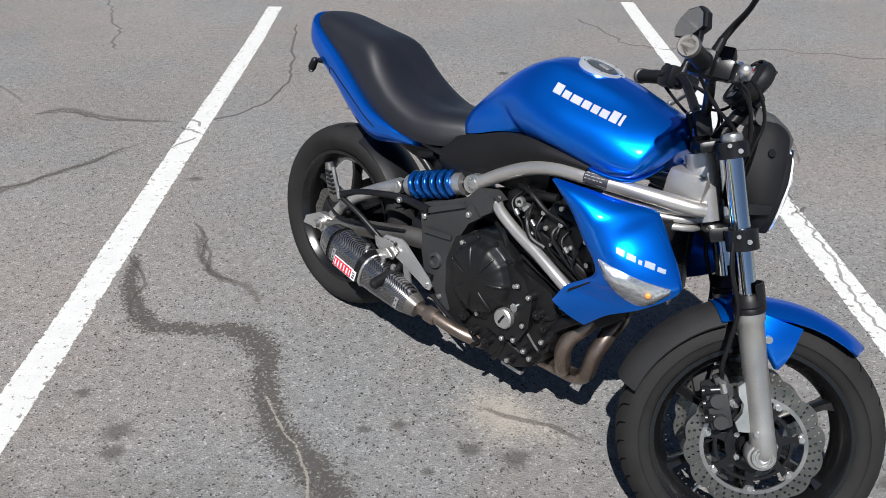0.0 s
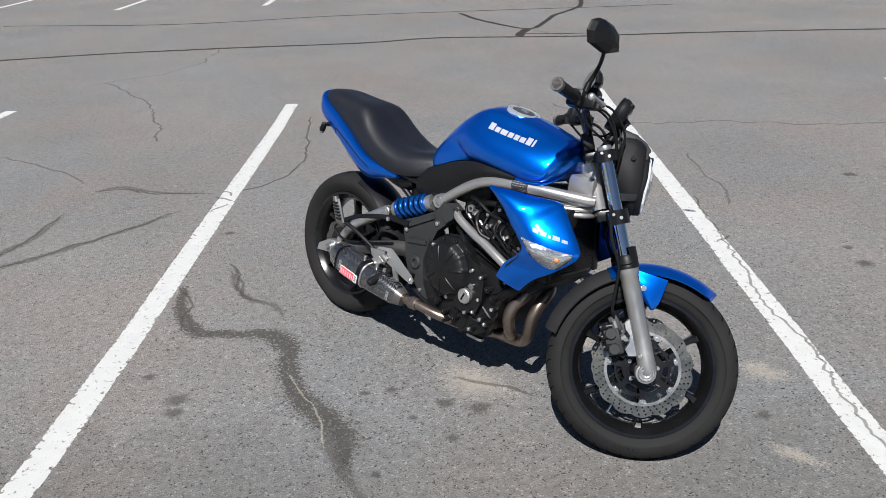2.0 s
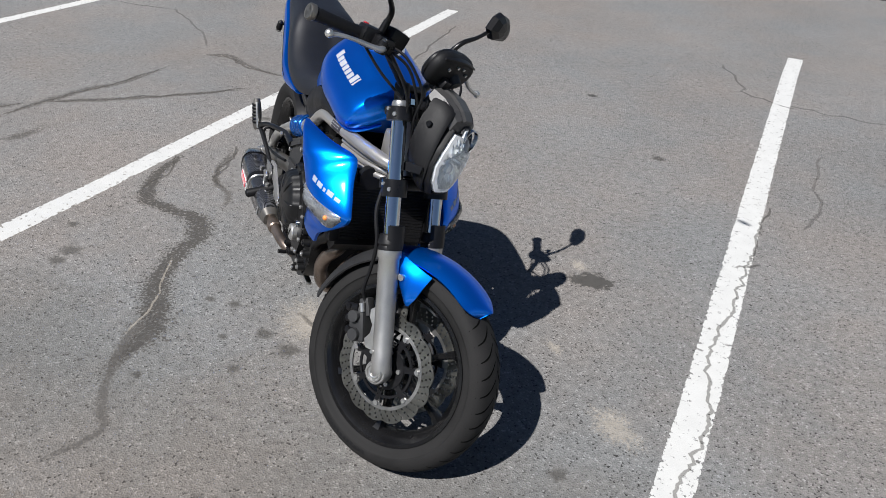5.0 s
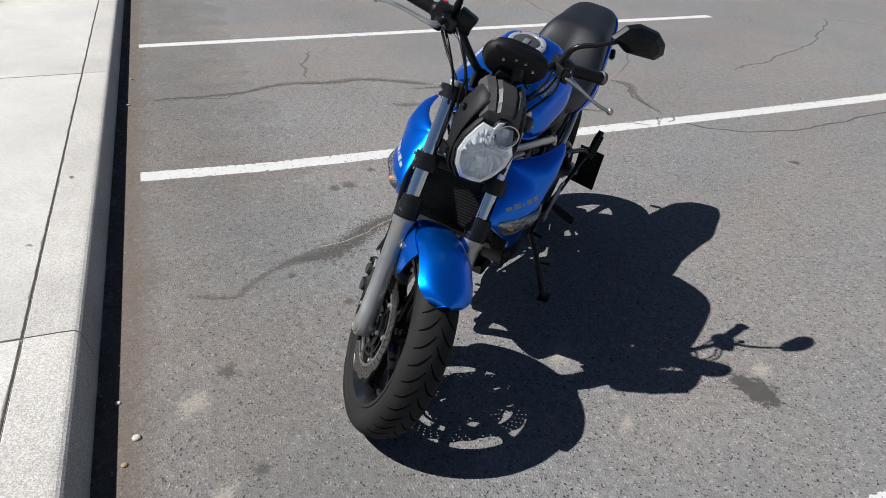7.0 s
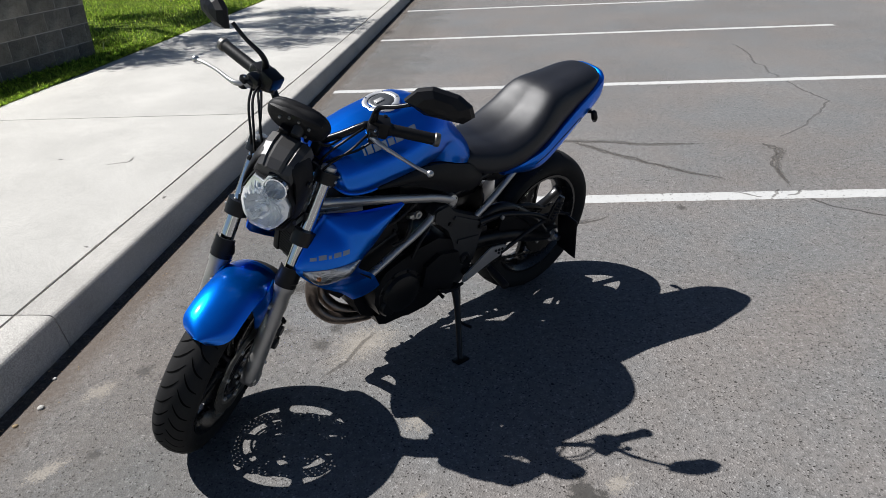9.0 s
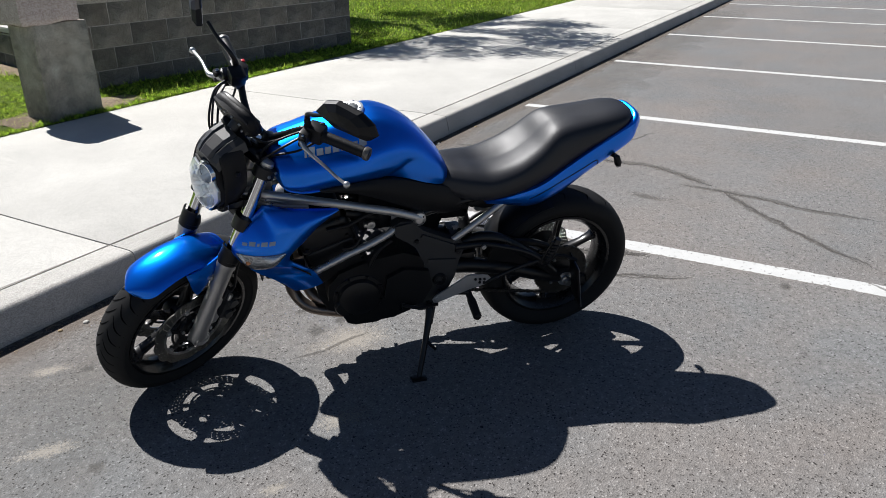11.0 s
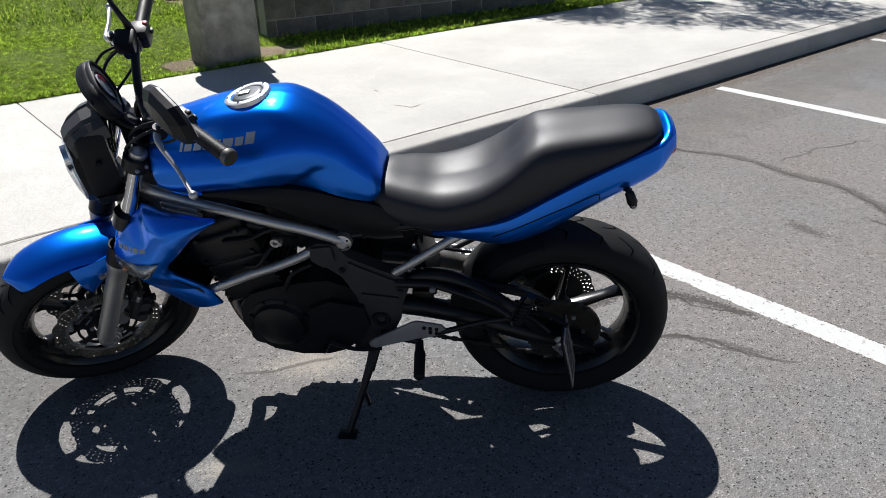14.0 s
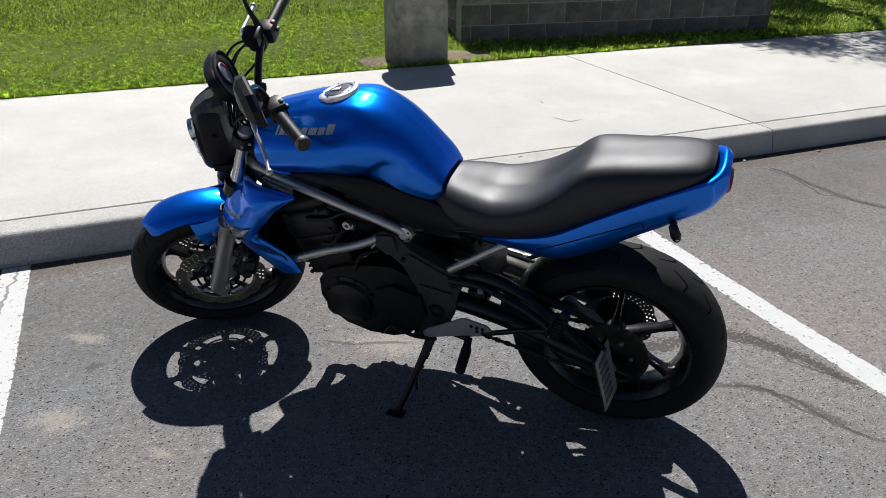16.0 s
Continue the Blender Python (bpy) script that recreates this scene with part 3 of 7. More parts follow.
FINE_CRACKS = (
    [(1.23, 9.0), (1.45, 8.5), (1.77, 8.0)],
    [(0.99, 4.54), (1.15, 3.88), (1.51, 3.72), (1.99, 3.7), (2.41, 3.69), (3.1, 3.51), (4.2, 3.6)],
    [(-3.09, 8.0), (-2.98, 7.1), (-3.24, 6.3), (-3.9, 5.9)],
    [(-3.78, 6.0), (-2.95, 5.04), (-2.5, 4.2), (-2.28, 3.57)],
    [(-2.88, 0.33), (-3.04, 0.37), (-3.34, 0.38), (-3.56, 0.47), (-3.71, 0.51)],
    [(-5.96, 3.29), (-4.94, 3.21), (-4.27, 3.2), (-3.37, 3.27), (-2.4, 2.6)],
    [(-0.88, 0.91), (-0.96, 0.99), (-0.99, 1.1), (-1.05, 1.19), (-1.09, 1.28), (-1.17, 1.33)],
    [(-1.41, 2.32), (-1.28, 2.42), (-1.1, 2.64), (-1.04, 3.0), (-1.1, 3.5), (-1.2, 4.3)],
    [(1.72, 2.98), (1.69, 2.67), (1.71, 2.4), (1.75, 2.16), (1.65, 1.9)],
    [(0.36, 0.11), (0.25, 0.21), (0.14, 0.25), (0.0, 0.29)])
DARK_CRACKS = (
    [(-0.82, 0.89), (-0.93, 0.95), (-0.98, 1.01), (-1.02, 1.1), (-1.03, 1.21), (-1.09, 1.28)],
    [(-1.14, 0.67), (-1.17, 0.74), (-1.16, 0.87), (-1.2, 0.96), (-1.25, 1.02), (-1.3, 1.1)],
    [(-2.61, -0.71), (-2.64, -0.54), (-2.58, -0.28), (-2.68, -0.18), (-2.7, -0.02)])
for i, pts in enumerate(DARK_CRACKS):
    strip("asphalt_crack", pts, 0.017, FINE, 0.0034, "thin dark wandering crack in the asphalt", "crack", jit=0.011, step=0.035, seed=400 + i, jagged=True)
for i, pts in enumerate(FINE_CRACKS):
    strip("asphalt_crack", pts, 0.026 if i < 6 else 0.022, FAINT if i < 6 or i == 8 else FINE, 0.003, "thin broken crack in the asphalt", "crack", jit=0.03 if i < 6 else 0.014, step=0.07 if i < 6 else 0.045, seed=50 + i, jagged=True)
strip("asphalt_crack", [(1.50, 2.1), (1.46, 1.5), (1.445, 1.15), (1.41, 0.75), (1.45, 0.4), (1.415, 0.0), (1.44, -0.5), (1.40, -0.9)], 0.016, FINE, 0.006, "jagged crack along the painted line", "crack", jit=0.0085, step=0.016, seed=70)
for i, (a, b_) in enumerate((((-1.48, 2.30), (-1.34, 2.21)), ((-1.44, 2.05), (-1.36, 2.18)), ((-1.46, 2.42), (-1.36, 2.30)), ((1.41, 3.74), (1.53, 3.70)), ((1.4, 1.42), (1.52, 1.5)))):
    strip("asphalt_crack", [a, ((a[0] + b_[0]) / 2 + 0.01, (a[1] + b_[1]) / 2), b_], 0.022, FINE, 0.006, "crack across the painted line", "crack", jit=0.008, step=0.015, seed=80 + i)
for i, (x, y, r) in enumerate(((-1.17, 0.32, 0.03), (-1.01, 0.17, 0.05), (-0.99, 0.09, 0.04), (-0.31, 0.18, 0.025), (-0.21, 0.2, 0.028), (-0.01, 0.11, 0.035), (-0.12, 0.03, 0.02), (0.12, 0.08, 0.045), (0.02, -0.08, 0.025), (-0.23, -0.25, 0.02), (-1.23, 1.72, 0.035), (2.04, 1.14, 0.05), (2.05, 1.32, 0.03),
                               (0.9, 2.4, 0.04), (0.3, 3.2, 0.04), (-0.6, 2.6, 0.035), (2.6, 2.4, 0.05), (0.75, -0.5, 0.03), (1.1, 0.0, 0.03), (0.3, -0.55, 0.04))):
    blot("oil_spot", x, y, r * 1.2, r, OIL, 0.0022, "dark oil spot on the asphalt", seed=100 + i)
blot("oil_spot", 0.91, 1.02, 0.12, 0.075, SPILL, 0.0024, "dark irregular oil stain beside the shadow", 0.3, 131)
for i, (x, y, rx, ry) in enumerate(((0.10, 0.24, 0.2, 0.13), (0.42, -0.66, 0.09, 0.06), (0.91, 0.54, 0.05, 0.03), (0.54, 0.52, 0.12, 0.06), (1.2, 0.26, 0.13, 0.08), (0.83, 1.11, 0.06, 0.04), (1.12, -0.2, 0.12, 0.05), (0.83, -0.62, 0.1, 0.05))):
    blot("dust_patch", x, y, rx * 1.3, ry * 1.3, DUST, 0.0018, "pale dusty patch on the asphalt", -0.6, 150 + i)

strip("kerb_stain", [(-14.0, -0.6), (-6.0, -0.55), (-2.0, -0.5), (0.3, -0.45), (2.6, -0.42), (5.0, -0.5), (12.0, -0.6)], 0.95, STAIN, 0.0012, "darker grimy asphalt beside the kerb", "stain", jit=0.02, step=0.2, seed=12)
strip("kerb_dirt", [(-16.0, -0.86), (-8.0, -0.855), (-2.0, -0.86), (4.5, -0.865)], 0.26, DIRT, 0.0016, "brown dirt gathered along the kerb foot", "dirt", jit=0.01, step=0.12, seed=9)

# kerb units and pavement slabs
JOINT, STEP = 0.135, 3.02
kerb = thing("kerb", "pale concrete kerb with rounded edge", "kerb", kind="structure")
pave = thing("pavement", "bright broom-finished concrete pavement in long slabs", "pavement", kind="structure")
prof = [(KERB_BACK + 0.004, -0.1), (KERB_BACK + 0.004, KERB_H - 0.003), (KERB_BACK + 0.008, KERB_H), (KERB_Y - 0.06, KERB_H), (KERB_Y - 0.03, KERB_H - 0.001), (KERB_Y - 0.019, KERB_H - 0.003), (KERB_Y - 0.010, KERB_H - 0.008), (KERB_Y - 0.004, KERB_H - 0.015), (KERB_Y - 0.001, KERB_H - 0.024), (KERB_Y + 0.0005, KERB_H - 0.034), (KERB_Y + 0.010, KERB_H * 0.5), (KERB_Y + 0.022, 0.02), (KERB_Y + 0.025, -0.1)]


def kerb_unit(length):
    b = bmesh.new()
    g = 0.003
    n = 8
    skin(b, [[(g + (length - 2 * g) * i / n, y, z) for y, z in prof] for i in range(n + 1)])
    return mesh_of(b, "kerb_unit", False)


def slab(length, y0, y1):
    g = 0.0045
    b = bmesh.new()
    bmesh.ops.create_cube(b, size=1)
    for v in b.verts:
        v.co = Vector((g + (v.co.x + 0.5) * (length - 2 * g), y0 + g + (v.co.y + 0.5) * (y1 - y0 - 2 * g), -0.05 + (v.co.z + 0.5) * (KERB_H + 0.05)))
    bevelled(b, 0.005, 2)
    return mesh_of(b, "paving_slab")


ku, ps = kerb_unit(STEP), slab(STEP, LAWN_Y, KERB_BACK)
ku.materials.append(KERB)
ps.materials.append(CONCRETE)
for i in range(-14, 7):
    part("kerb_unit", ku, None, kerb, m=Matrix.Translation((JOINT + STEP * i, 0, 0)))
    part("paving_slab", ps, None, pave, m=Matrix.Translation((JOINT + STEP * i, 0, 0)))
b = box((JOINT - STEP * 3.5, (LAWN_Y + KERB_BACK) / 2, 0.06), (STEP * 21, KERB_BACK - LAWN_Y, 0.16), 0)
part("slab_bed", b, MORTAR, pave, smooth=False)
part("kerb_bed", box((JOINT - STEP * 3.5, (KERB_Y + KERB_BACK) / 2 - 0.01, 0.05), (STEP * 21, 0.13, 0.16), 0), MORTAR, kerb, smooth=False)
# hairline marks on the pavement
for i, pts in enumerate(([(-1.70, -1.73), (-1.74, -1.62), (-1.76, -1.58), (-1.88, -1.60)], [(-1.83, -2.05), (-1.83, -2.10)], [(-0.48, -1.15), (-0.50, -1.18)])):
    strip("pavement_crack", pts if len(pts) > 2 else [pts[0], pts[1]], 0.022, FINE, KERB_H + 0.002, "hairline crack in the pavement", "crack", jit=0.004, step=0.03, seed=300 + i)

strip("pavement_crack", [(-16.0, -1.121), (-8.0, -1.122), (-2.0, -1.12), (3.6, -1.121)], 0.013, FINE, KERB_H + 0.0022, "ragged dark joint between kerb and pavement", "crack", jit=0.0035, step=0.05, seed=320)
blot("kerb_mark", -1.12, -1.065, 0.025, 0.014, OIL, KERB_H + 0.0015, "dark mark on the kerb", 0.2, 141)
# lawn
lawn = bmesh.new()
bmesh.ops.create_grid(lawn, x_segments=130, y_segments=60, size=1.0)
for v in lawn.verts:
    x, y = -9 + v.co.x * 32, LAWN_Y - 0.01 - (v.co.y + 1) * 15
    d = LAWN_Y - y
    v.co = Vector((x, y, KERB_H + 0.012 * min(1, d / 0.1) + 0.015 * noise.noise(Vector((x * 0.9, y * 0.9, 0))) * min(1, d)))
tagged(part("lawn", lawn, TURF), "mown green lawn beside the pavement", "lawn", kind="structure")


def blades(name, n, x0, x1, y0, y1, h, w, seed, bare=None):
    rng = np.random.default_rng(seed)
    x, y = rng.uniform(x0, x1, n), rng.uniform(y0, y1, n)
    if bare is not None:
        keep = bare(x, y, rng)
        x, y = x[keep], y[keep]
        n = len(x)
    a = rng.uniform(0, 2 * math.pi, n)
    tuft = sum(np.sin(x * k * math.cos(q) + y * k * math.sin(q) + q * 5) for k, q in ((31, 0.4), (43, 1.5), (57, 2.3), (23, 2.9), (71, 0.9))) / 5
    hh = h * rng.uniform(0.5, 1.25, n) * np.clip(1.0 + 1.3 * tuft, 0.35, 2.0)
    lx, ly = rng.normal(0, 0.55, n) * hh, rng.normal(0, 0.55, n) * hh
    z = np.full(n, KERB_H + 0.004)
    wx, wy = np.cos(a) * w, np.sin(a) * w
    co = np.empty((n, 3, 3))
    co[:, 0] = np.stack([x - wx, y - wy, z], 1)
    co[:, 1] = np.stack([x + wx, y + wy, z], 1)
    co[:, 2] = np.stack([x + lx, y + ly, z + hh], 1)
    me = bpy.data.meshes.new(name)
    me.vertices.add(n * 3)
    me.vertices.foreach_set("co", co.ravel())
    me.loops.add(n * 3)
    me.loops.foreach_set("vertex_index", np.arange(n * 3))
    me.polygons.add(n)
    me.polygons.foreach_set("loop_start", np.arange(n) * 3)
    me.polygons.foreach_set("loop_total", np.full(n, 3))
    me.update()
    me.validate()
    return tagged(part(name, me, GRASS), "short mown green grass blades", "grass", kind="stuff")


def not_bare(x, y, rng):
    d = np.hypot((x + 1.85) / 0.3, (y + 3.7) / 0.22)
    e = np.hypot((x + 1.08) / 0.28, (y + 3.74) / 0.3)
    return rng.uniform(0, 1, len(x)) < np.clip(np.minimum(d, e) - 0.35, 0.12, 1)


blades("grass", 420000, -6.4, 3.0, -6.6, LAWN_Y - 0.01, 0.021, 0.0024, 5, not_bare)
blades("grass", 130000, -20.0, -2.2, -11.5, LAWN_Y - 0.01, 0.045, 0.008, 6)
blades("grass", 26000, -9.0, 4.0, LAWN_Y - 0.05, LAWN_Y + 0.012, 0.03, 0.0028, 9, not_bare)
blades("grass", 70000, -2.3, 6.5, -11.5, -6.4, 0.04, 0.007, 7)
blades("grass", 50000, 3.0, 6.5, -6.6, LAWN_Y - 0.01, 0.03, 0.004, 8)
bm = bmesh.new()
bmesh.ops.create_grid(bm, x_segments=24, y_segments=12, size=1.0)
for v in bm.verts:
    x, y = -1.62 + v.co.x * 0.62, -3.78 + v.co.y * 0.24
    r = math.hypot(v.co.x, v.co.y)
    v.co = Vector((x, y, KERB_H + 0.024 - 0.03 * max(0, r - 0.6) + 0.006 * noise.noise(Vector((x * 9, y * 9, 0)))))
tagged(part("bare_soil", bm, SOIL), "bare dry soil round the column", "soil", kind="structure")

# leaves and grit along the kerb
rng = random.Random(11)
grit = bmesh.new()
for i in range(1300):
    x = rng.uniform(-7, 2.6)
    y = KERB_Y + 0.03 + abs(rng.gauss(0, 0.07))
    s_ = rng.uniform(0.0015, 0.0055)
    p = [grit.verts.new((x + s_ * rng.uniform(-1, 1), y + s_ * rng.uniform(-1, 1), s_ * rng.uniform(0.0, 1.1))) for _ in range(4)]
    for tri in ((0, 1, 2), (0, 2, 3), (0, 3, 1), (1, 3, 2)):
        grit.faces.new([p[k] for k in tri])
tagged(part("kerbside_grit", grit, DRY, smooth=False), "dry grit and leaf crumbs along the kerb foot", "debris", kind="stuff")
for i, (x, y, r) in enumerate(((0.52, -0.82, 0.013), (0.62, -0.85, 0.01), (-2.6, -0.87, 0.012), (-3.2, -0.85, 0.012), (0.35, -0.87, 0.009))):
    b = bmesh.new()
    bmesh.ops.create_icosphere(b, subdivisions=2, radius=r)
    for v in b.verts:
        v.co *= 1 + 0.25 * noise.noise(v.co * 60 + Vector((i, 0, 0)))
        v.co.z = max(-r * 0.3, v.co.z * 0.55)
    tagged(part("pebble", b, CONCRETE if i % 2 == 0 else DRY, m=Matrix.Translation((x, y, r * 0.3))), "small pale pebble by the kerb", "pebble", group="pebbles")

# pillar: rough square concrete foot, with a paler stucco drum on its back half
col = thing("pillar", "stained concrete pillar foot under a pale stucco block", "pillar", Matrix.Translation((-1.49, -3.69, 0)) @ Matrix.Rotation(radians(3), 4, "Z"), kind="structure")


def pier(hx, hy, zs, cut, seed, wob):
    """A rectangular pier with blunt, slightly uneven arrises; zs: (height, scale) rings."""
    b = bmesh.new()
    rg = random.Random(seed)
    ring = [(-1, -1 + cut / hy), (-1 + cut / hx, -1), (-0.3, -1), (0.35, -1), (1 - cut / hx, -1), (1, -1 + cut / hy), (1, 0.1), (1, 1 - cut / hy), (1 - cut / hx, 1), (0.4, 1), (-0.25, 1), (-1 + cut / hx, 1), (-1, 1 - cut / hy), (-1, -0.1)]
    skin(b, [[(x * hx * k + rg.uniform(-wob, wob), y * hy * k + rg.uniform(-wob, wob), z + rg.uniform(-wob, wob) * (i in (0, len(zs) - 1)) * 2) for x, y in ring] for i, (z, k) in enumerate(zs)])
    return b


part("pillar_foot", pier(0.243, 0.15, ((0.06, 1.0), (0.2, 1.0), (0.45, 0.995), (0.7, 0.99), (0.86, 0.985), (0.875, 0.955)), 0.02, 4, 0.003), COLUMN, col, "stained concrete foot with blunt arrises")
part("pillar_block", pier(0.25, 0.18, ((0.872, 0.93), (0.885, 0.985), (0.92, 1.0), (1.05, 1.0), (1.28, 0.99), (1.3, 0.95)), 0.045, 6, 0.008), STUCCO, col, "pale chipped stucco block", Matrix.Translation((0.05, -0.02, 0)))

# block wall of a raised bed
wall = thing("block_wall", "grey concrete block wall with a pale cap", "wall", kind="structure")
W0, W1 = Vector((-2.2, -4.32, 0)), Vector((-5.75, -3.92, 0))
wdir = (W1 - W0).normalized()
WALL_M = Matrix.Translation(W0) @ Matrix.Rotation(math.atan2(wdir.y, wdir.x), 4, "Z")
WLEN = (W1 - W0).length
part("wall_core", box((WLEN / 2, 0.0975, 0.53), (WLEN - 0.012, 0.183, 0.82), 0.0), MORTAR, wall, m=WALL_M, smooth=False)
RET_M = Matrix.Translation(W0) @ Matrix.Rotation(math.atan2(-5.85, -1.2), 4, "Z") @ Matrix.Translation((0.25, 0, 0))
part("wall_core", box((2.95, -0.0975, 0.315), (5.5, 0.183, 0.42), 0.0), MORTAR, wall, m=RET_M, smooth=False)
RET2_M = WALL_M @ Matrix.Translation((WLEN, 0, 0)) @ Matrix.Rotation(radians(90), 4, "Z")
part("wall_core", box((2.2, 0.0975, 0.53), (4.0, 0.183, 0.82), 0.0), MORTAR, wall, m=RET2_M, smooth=False)
b = bmesh.new()
bed = [W0 + Vector((-0.14, -0.18, 0)), W1 + Vector((0.16, -0.2, 0)), Vector((-6.2, -8.0, 0)), Vector((-6.6, -10.0, 0)), Vector((-3.62, -10.0, 0))]
skin(b, [[(p.x, p.y, z) for p in bed] for z in (0.05, 0.5)])
part("bed_soil", b, SOIL, wall, "dark mulch in the raised bed", smooth=False)
b = bmesh.new()
rows = []
for u, wd in zip(np.linspace(0.2, 5.6, 40), np.linspace(0.25, 0.5, 40)):
    wd *= 0.75 + 0.35 * math.sin(u * 5.1) + 0.2 * math.sin(u * 11.3)
    rows.append([tuple(RET_M @ Vector((u, 0.03 + wd * k, KERB_H + 0.05 - 0.04 * k))) for k in (0, 0.5, 1.0)])
skin(b, rows, closed=False, caps=False)
tagged(part("bare_soil", b, SOIL), "bare brown soil at the foot of the wall", "soil", kind="structure")
b = bmesh.new()
bmesh.ops.create_icosphere(b, subdivisions=3, radius=0.09)
for v in b.verts:
    v.co = Vector((v.co.x * 1.6, v.co.y, v.co.z * 0.7)) * (1 + 0.22 * noise.noise(v.co * 14))
tagged(part("rock", b, COLUMN, m=RET_M @ Matrix.Translation((2.9, 0.26, KERB_H + 0.07)) @ Matrix.Rotation(0.5, 4, "Z")), "dark rounded rock on bare soil", "rock")


# dark shrubs filling the raised bed
def leaf_mass(n, centre, radii, size, seed, squash=1.0):
    rg = np.random.default_rng(seed)
    d = rg.normal(size=(n, 3))
    d /= np.linalg.norm(d, axis=1)[:, None]
    clump = rg.normal(size=(40, 3))
    clump /= np.linalg.norm(clump, axis=1)[:, None]
    r = rg.uniform(0.25, 1.0, n) ** 0.5
    p = d * r[:, None]
    near = clump[np.argmax(p @ clump.T, axis=1)] * rg.uniform(0.55, 0.95, n)[:, None]
    p = p * 0.55 + near * 0.5
    p = p * np.array(radii) + np.array(centre)
    co = np.empty((n, 4, 3))
    u = rg.normal(size=(n, 3))
    u /= np.linalg.norm(u, axis=1)[:, None]
    v = np.cross(u, rg.normal(size=(n, 3)))
    v /= np.linalg.norm(v, axis=1)[:, None]
    s1 = size * rg.uniform(0.6, 1.3, n)[:, None]
    co[:, 0], co[:, 1], co[:, 2], co[:, 3] = p - u * s1, p + v * s1 * 0.45, p + u * s1, p - v * s1 * 0.45
    me = bpy.data.meshes.new("leaves")
    me.vertices.add(n * 4)
    me.vertices.foreach_set("co", co.ravel())
    me.loops.add(n * 4)
    me.loops.foreach_set("vertex_index", np.arange(n * 4))
    me.polygons.add(n)
    me.polygons.foreach_set("loop_start", np.arange(n) * 4)
    me.polygons.foreach_set("loop_total", np.full(n, 4))
    me.update()
    me.validate()
    return me


for i in range(3):
    sh = thing("shrub", "dark green leafy shrub in the raised bed", "shrub", group="shrubs in the bed", m=WALL_M @ Matrix.Translation((0.85 + i * 0.95, 1.0 + 0.15 * (i % 2), 0.5)))
    part("twig", join(*[tube([(0, 0, 0), (0.06 * math.cos(a), 0.06 * math.sin(a), 0.2), (0.25 * math.cos(a), 0.25 * math.sin(a), 0.42)], [0.014, 0.01, 0.004], 8, 6) for a in (0.3, 1.5, 2.7, 3.9, 5.2)]), BARK, sh)
    tagged(part("foliage", leaf_mass(1500, (0, 0, 0.36), (0.5, 0.45, 0.34), 0.035, 60 + i), LEAF, sh), kind="stuff")

# tree behind the bed, whose crown dapples the pavement
tree = thing("tree", "broad-leaved tree casting dappled shade", "tree", Matrix.Translation((-8.5, -7.25, 0.14)))
part("trunk", tube([(0, 0, -0.1), (0.03, 0.02, 0.8), (-0.04, 0.05, 1.9), (0.02, 0.0, 3.0), (0.05, 0.05, 4.4)], [0.2, 0.16, 0.135, 0.11, 0.06], 20, 12), BARK, tree, "brown tree trunk")
rg2 = random.Random(8)
for i in range(9):
    a = i * 2.4
    z0 = 2.3 + 0.28 * i
    L = rg2.uniform(1.2, 2.0) * (1 - 0.05 * i)
    part("limb", tube([(0, 0, z0), (math.cos(a) * L * 0.4, math.sin(a) * L * 0.4, z0 + 0.5), (math.cos(a) * L, math.sin(a) * L, z0 + 1.2)], [0.07, 0.045, 0.012], 12, 8), BARK, tree)
crown = leaf_mass(34000, (0.1, 0, 5.2), (2.7, 2.7, 1.5), 0.042, 77)
tagged(part("crown", crown, LEAF, tree, "loose crown of small leaves"), kind="stuff")


# ---- the motorcycle: x ahead, y to its left, z up; leaning on its stand, bars turned to the left ----
LEAN, STEER, YAW = radians(11.87), radians(34.99), radians(-44.0)
RAKE = radians(24.5)
BIKE = Matrix.Translation((0.070, 0.348, -0.0028)) @ Matrix.Rotation(YAW, 4, "Z") @ Matrix.Rotation(-LEAN, 4, "X") @ Matrix.Rotation(radians(0.376), 4, "Y")
PIVOT = Vector((0.8045, 0, 0))
TURN = Matrix.Translation(PIVOT) @ Matrix.Rotation(STEER, 4, Vector((-math.sin(RAKE), 0, math.cos(RAKE)))) @ Matrix.Translation(-PIVOT)
bike = thing("motorcycle", "metallic blue naked motorcycle leaning on its side stand, bars turned", "motorcycle", BIKE)


def at_ring(cx, cz, r, deg):
    return cx + r * math.cos(radians(deg)), cz + r * math.sin(radians(deg))


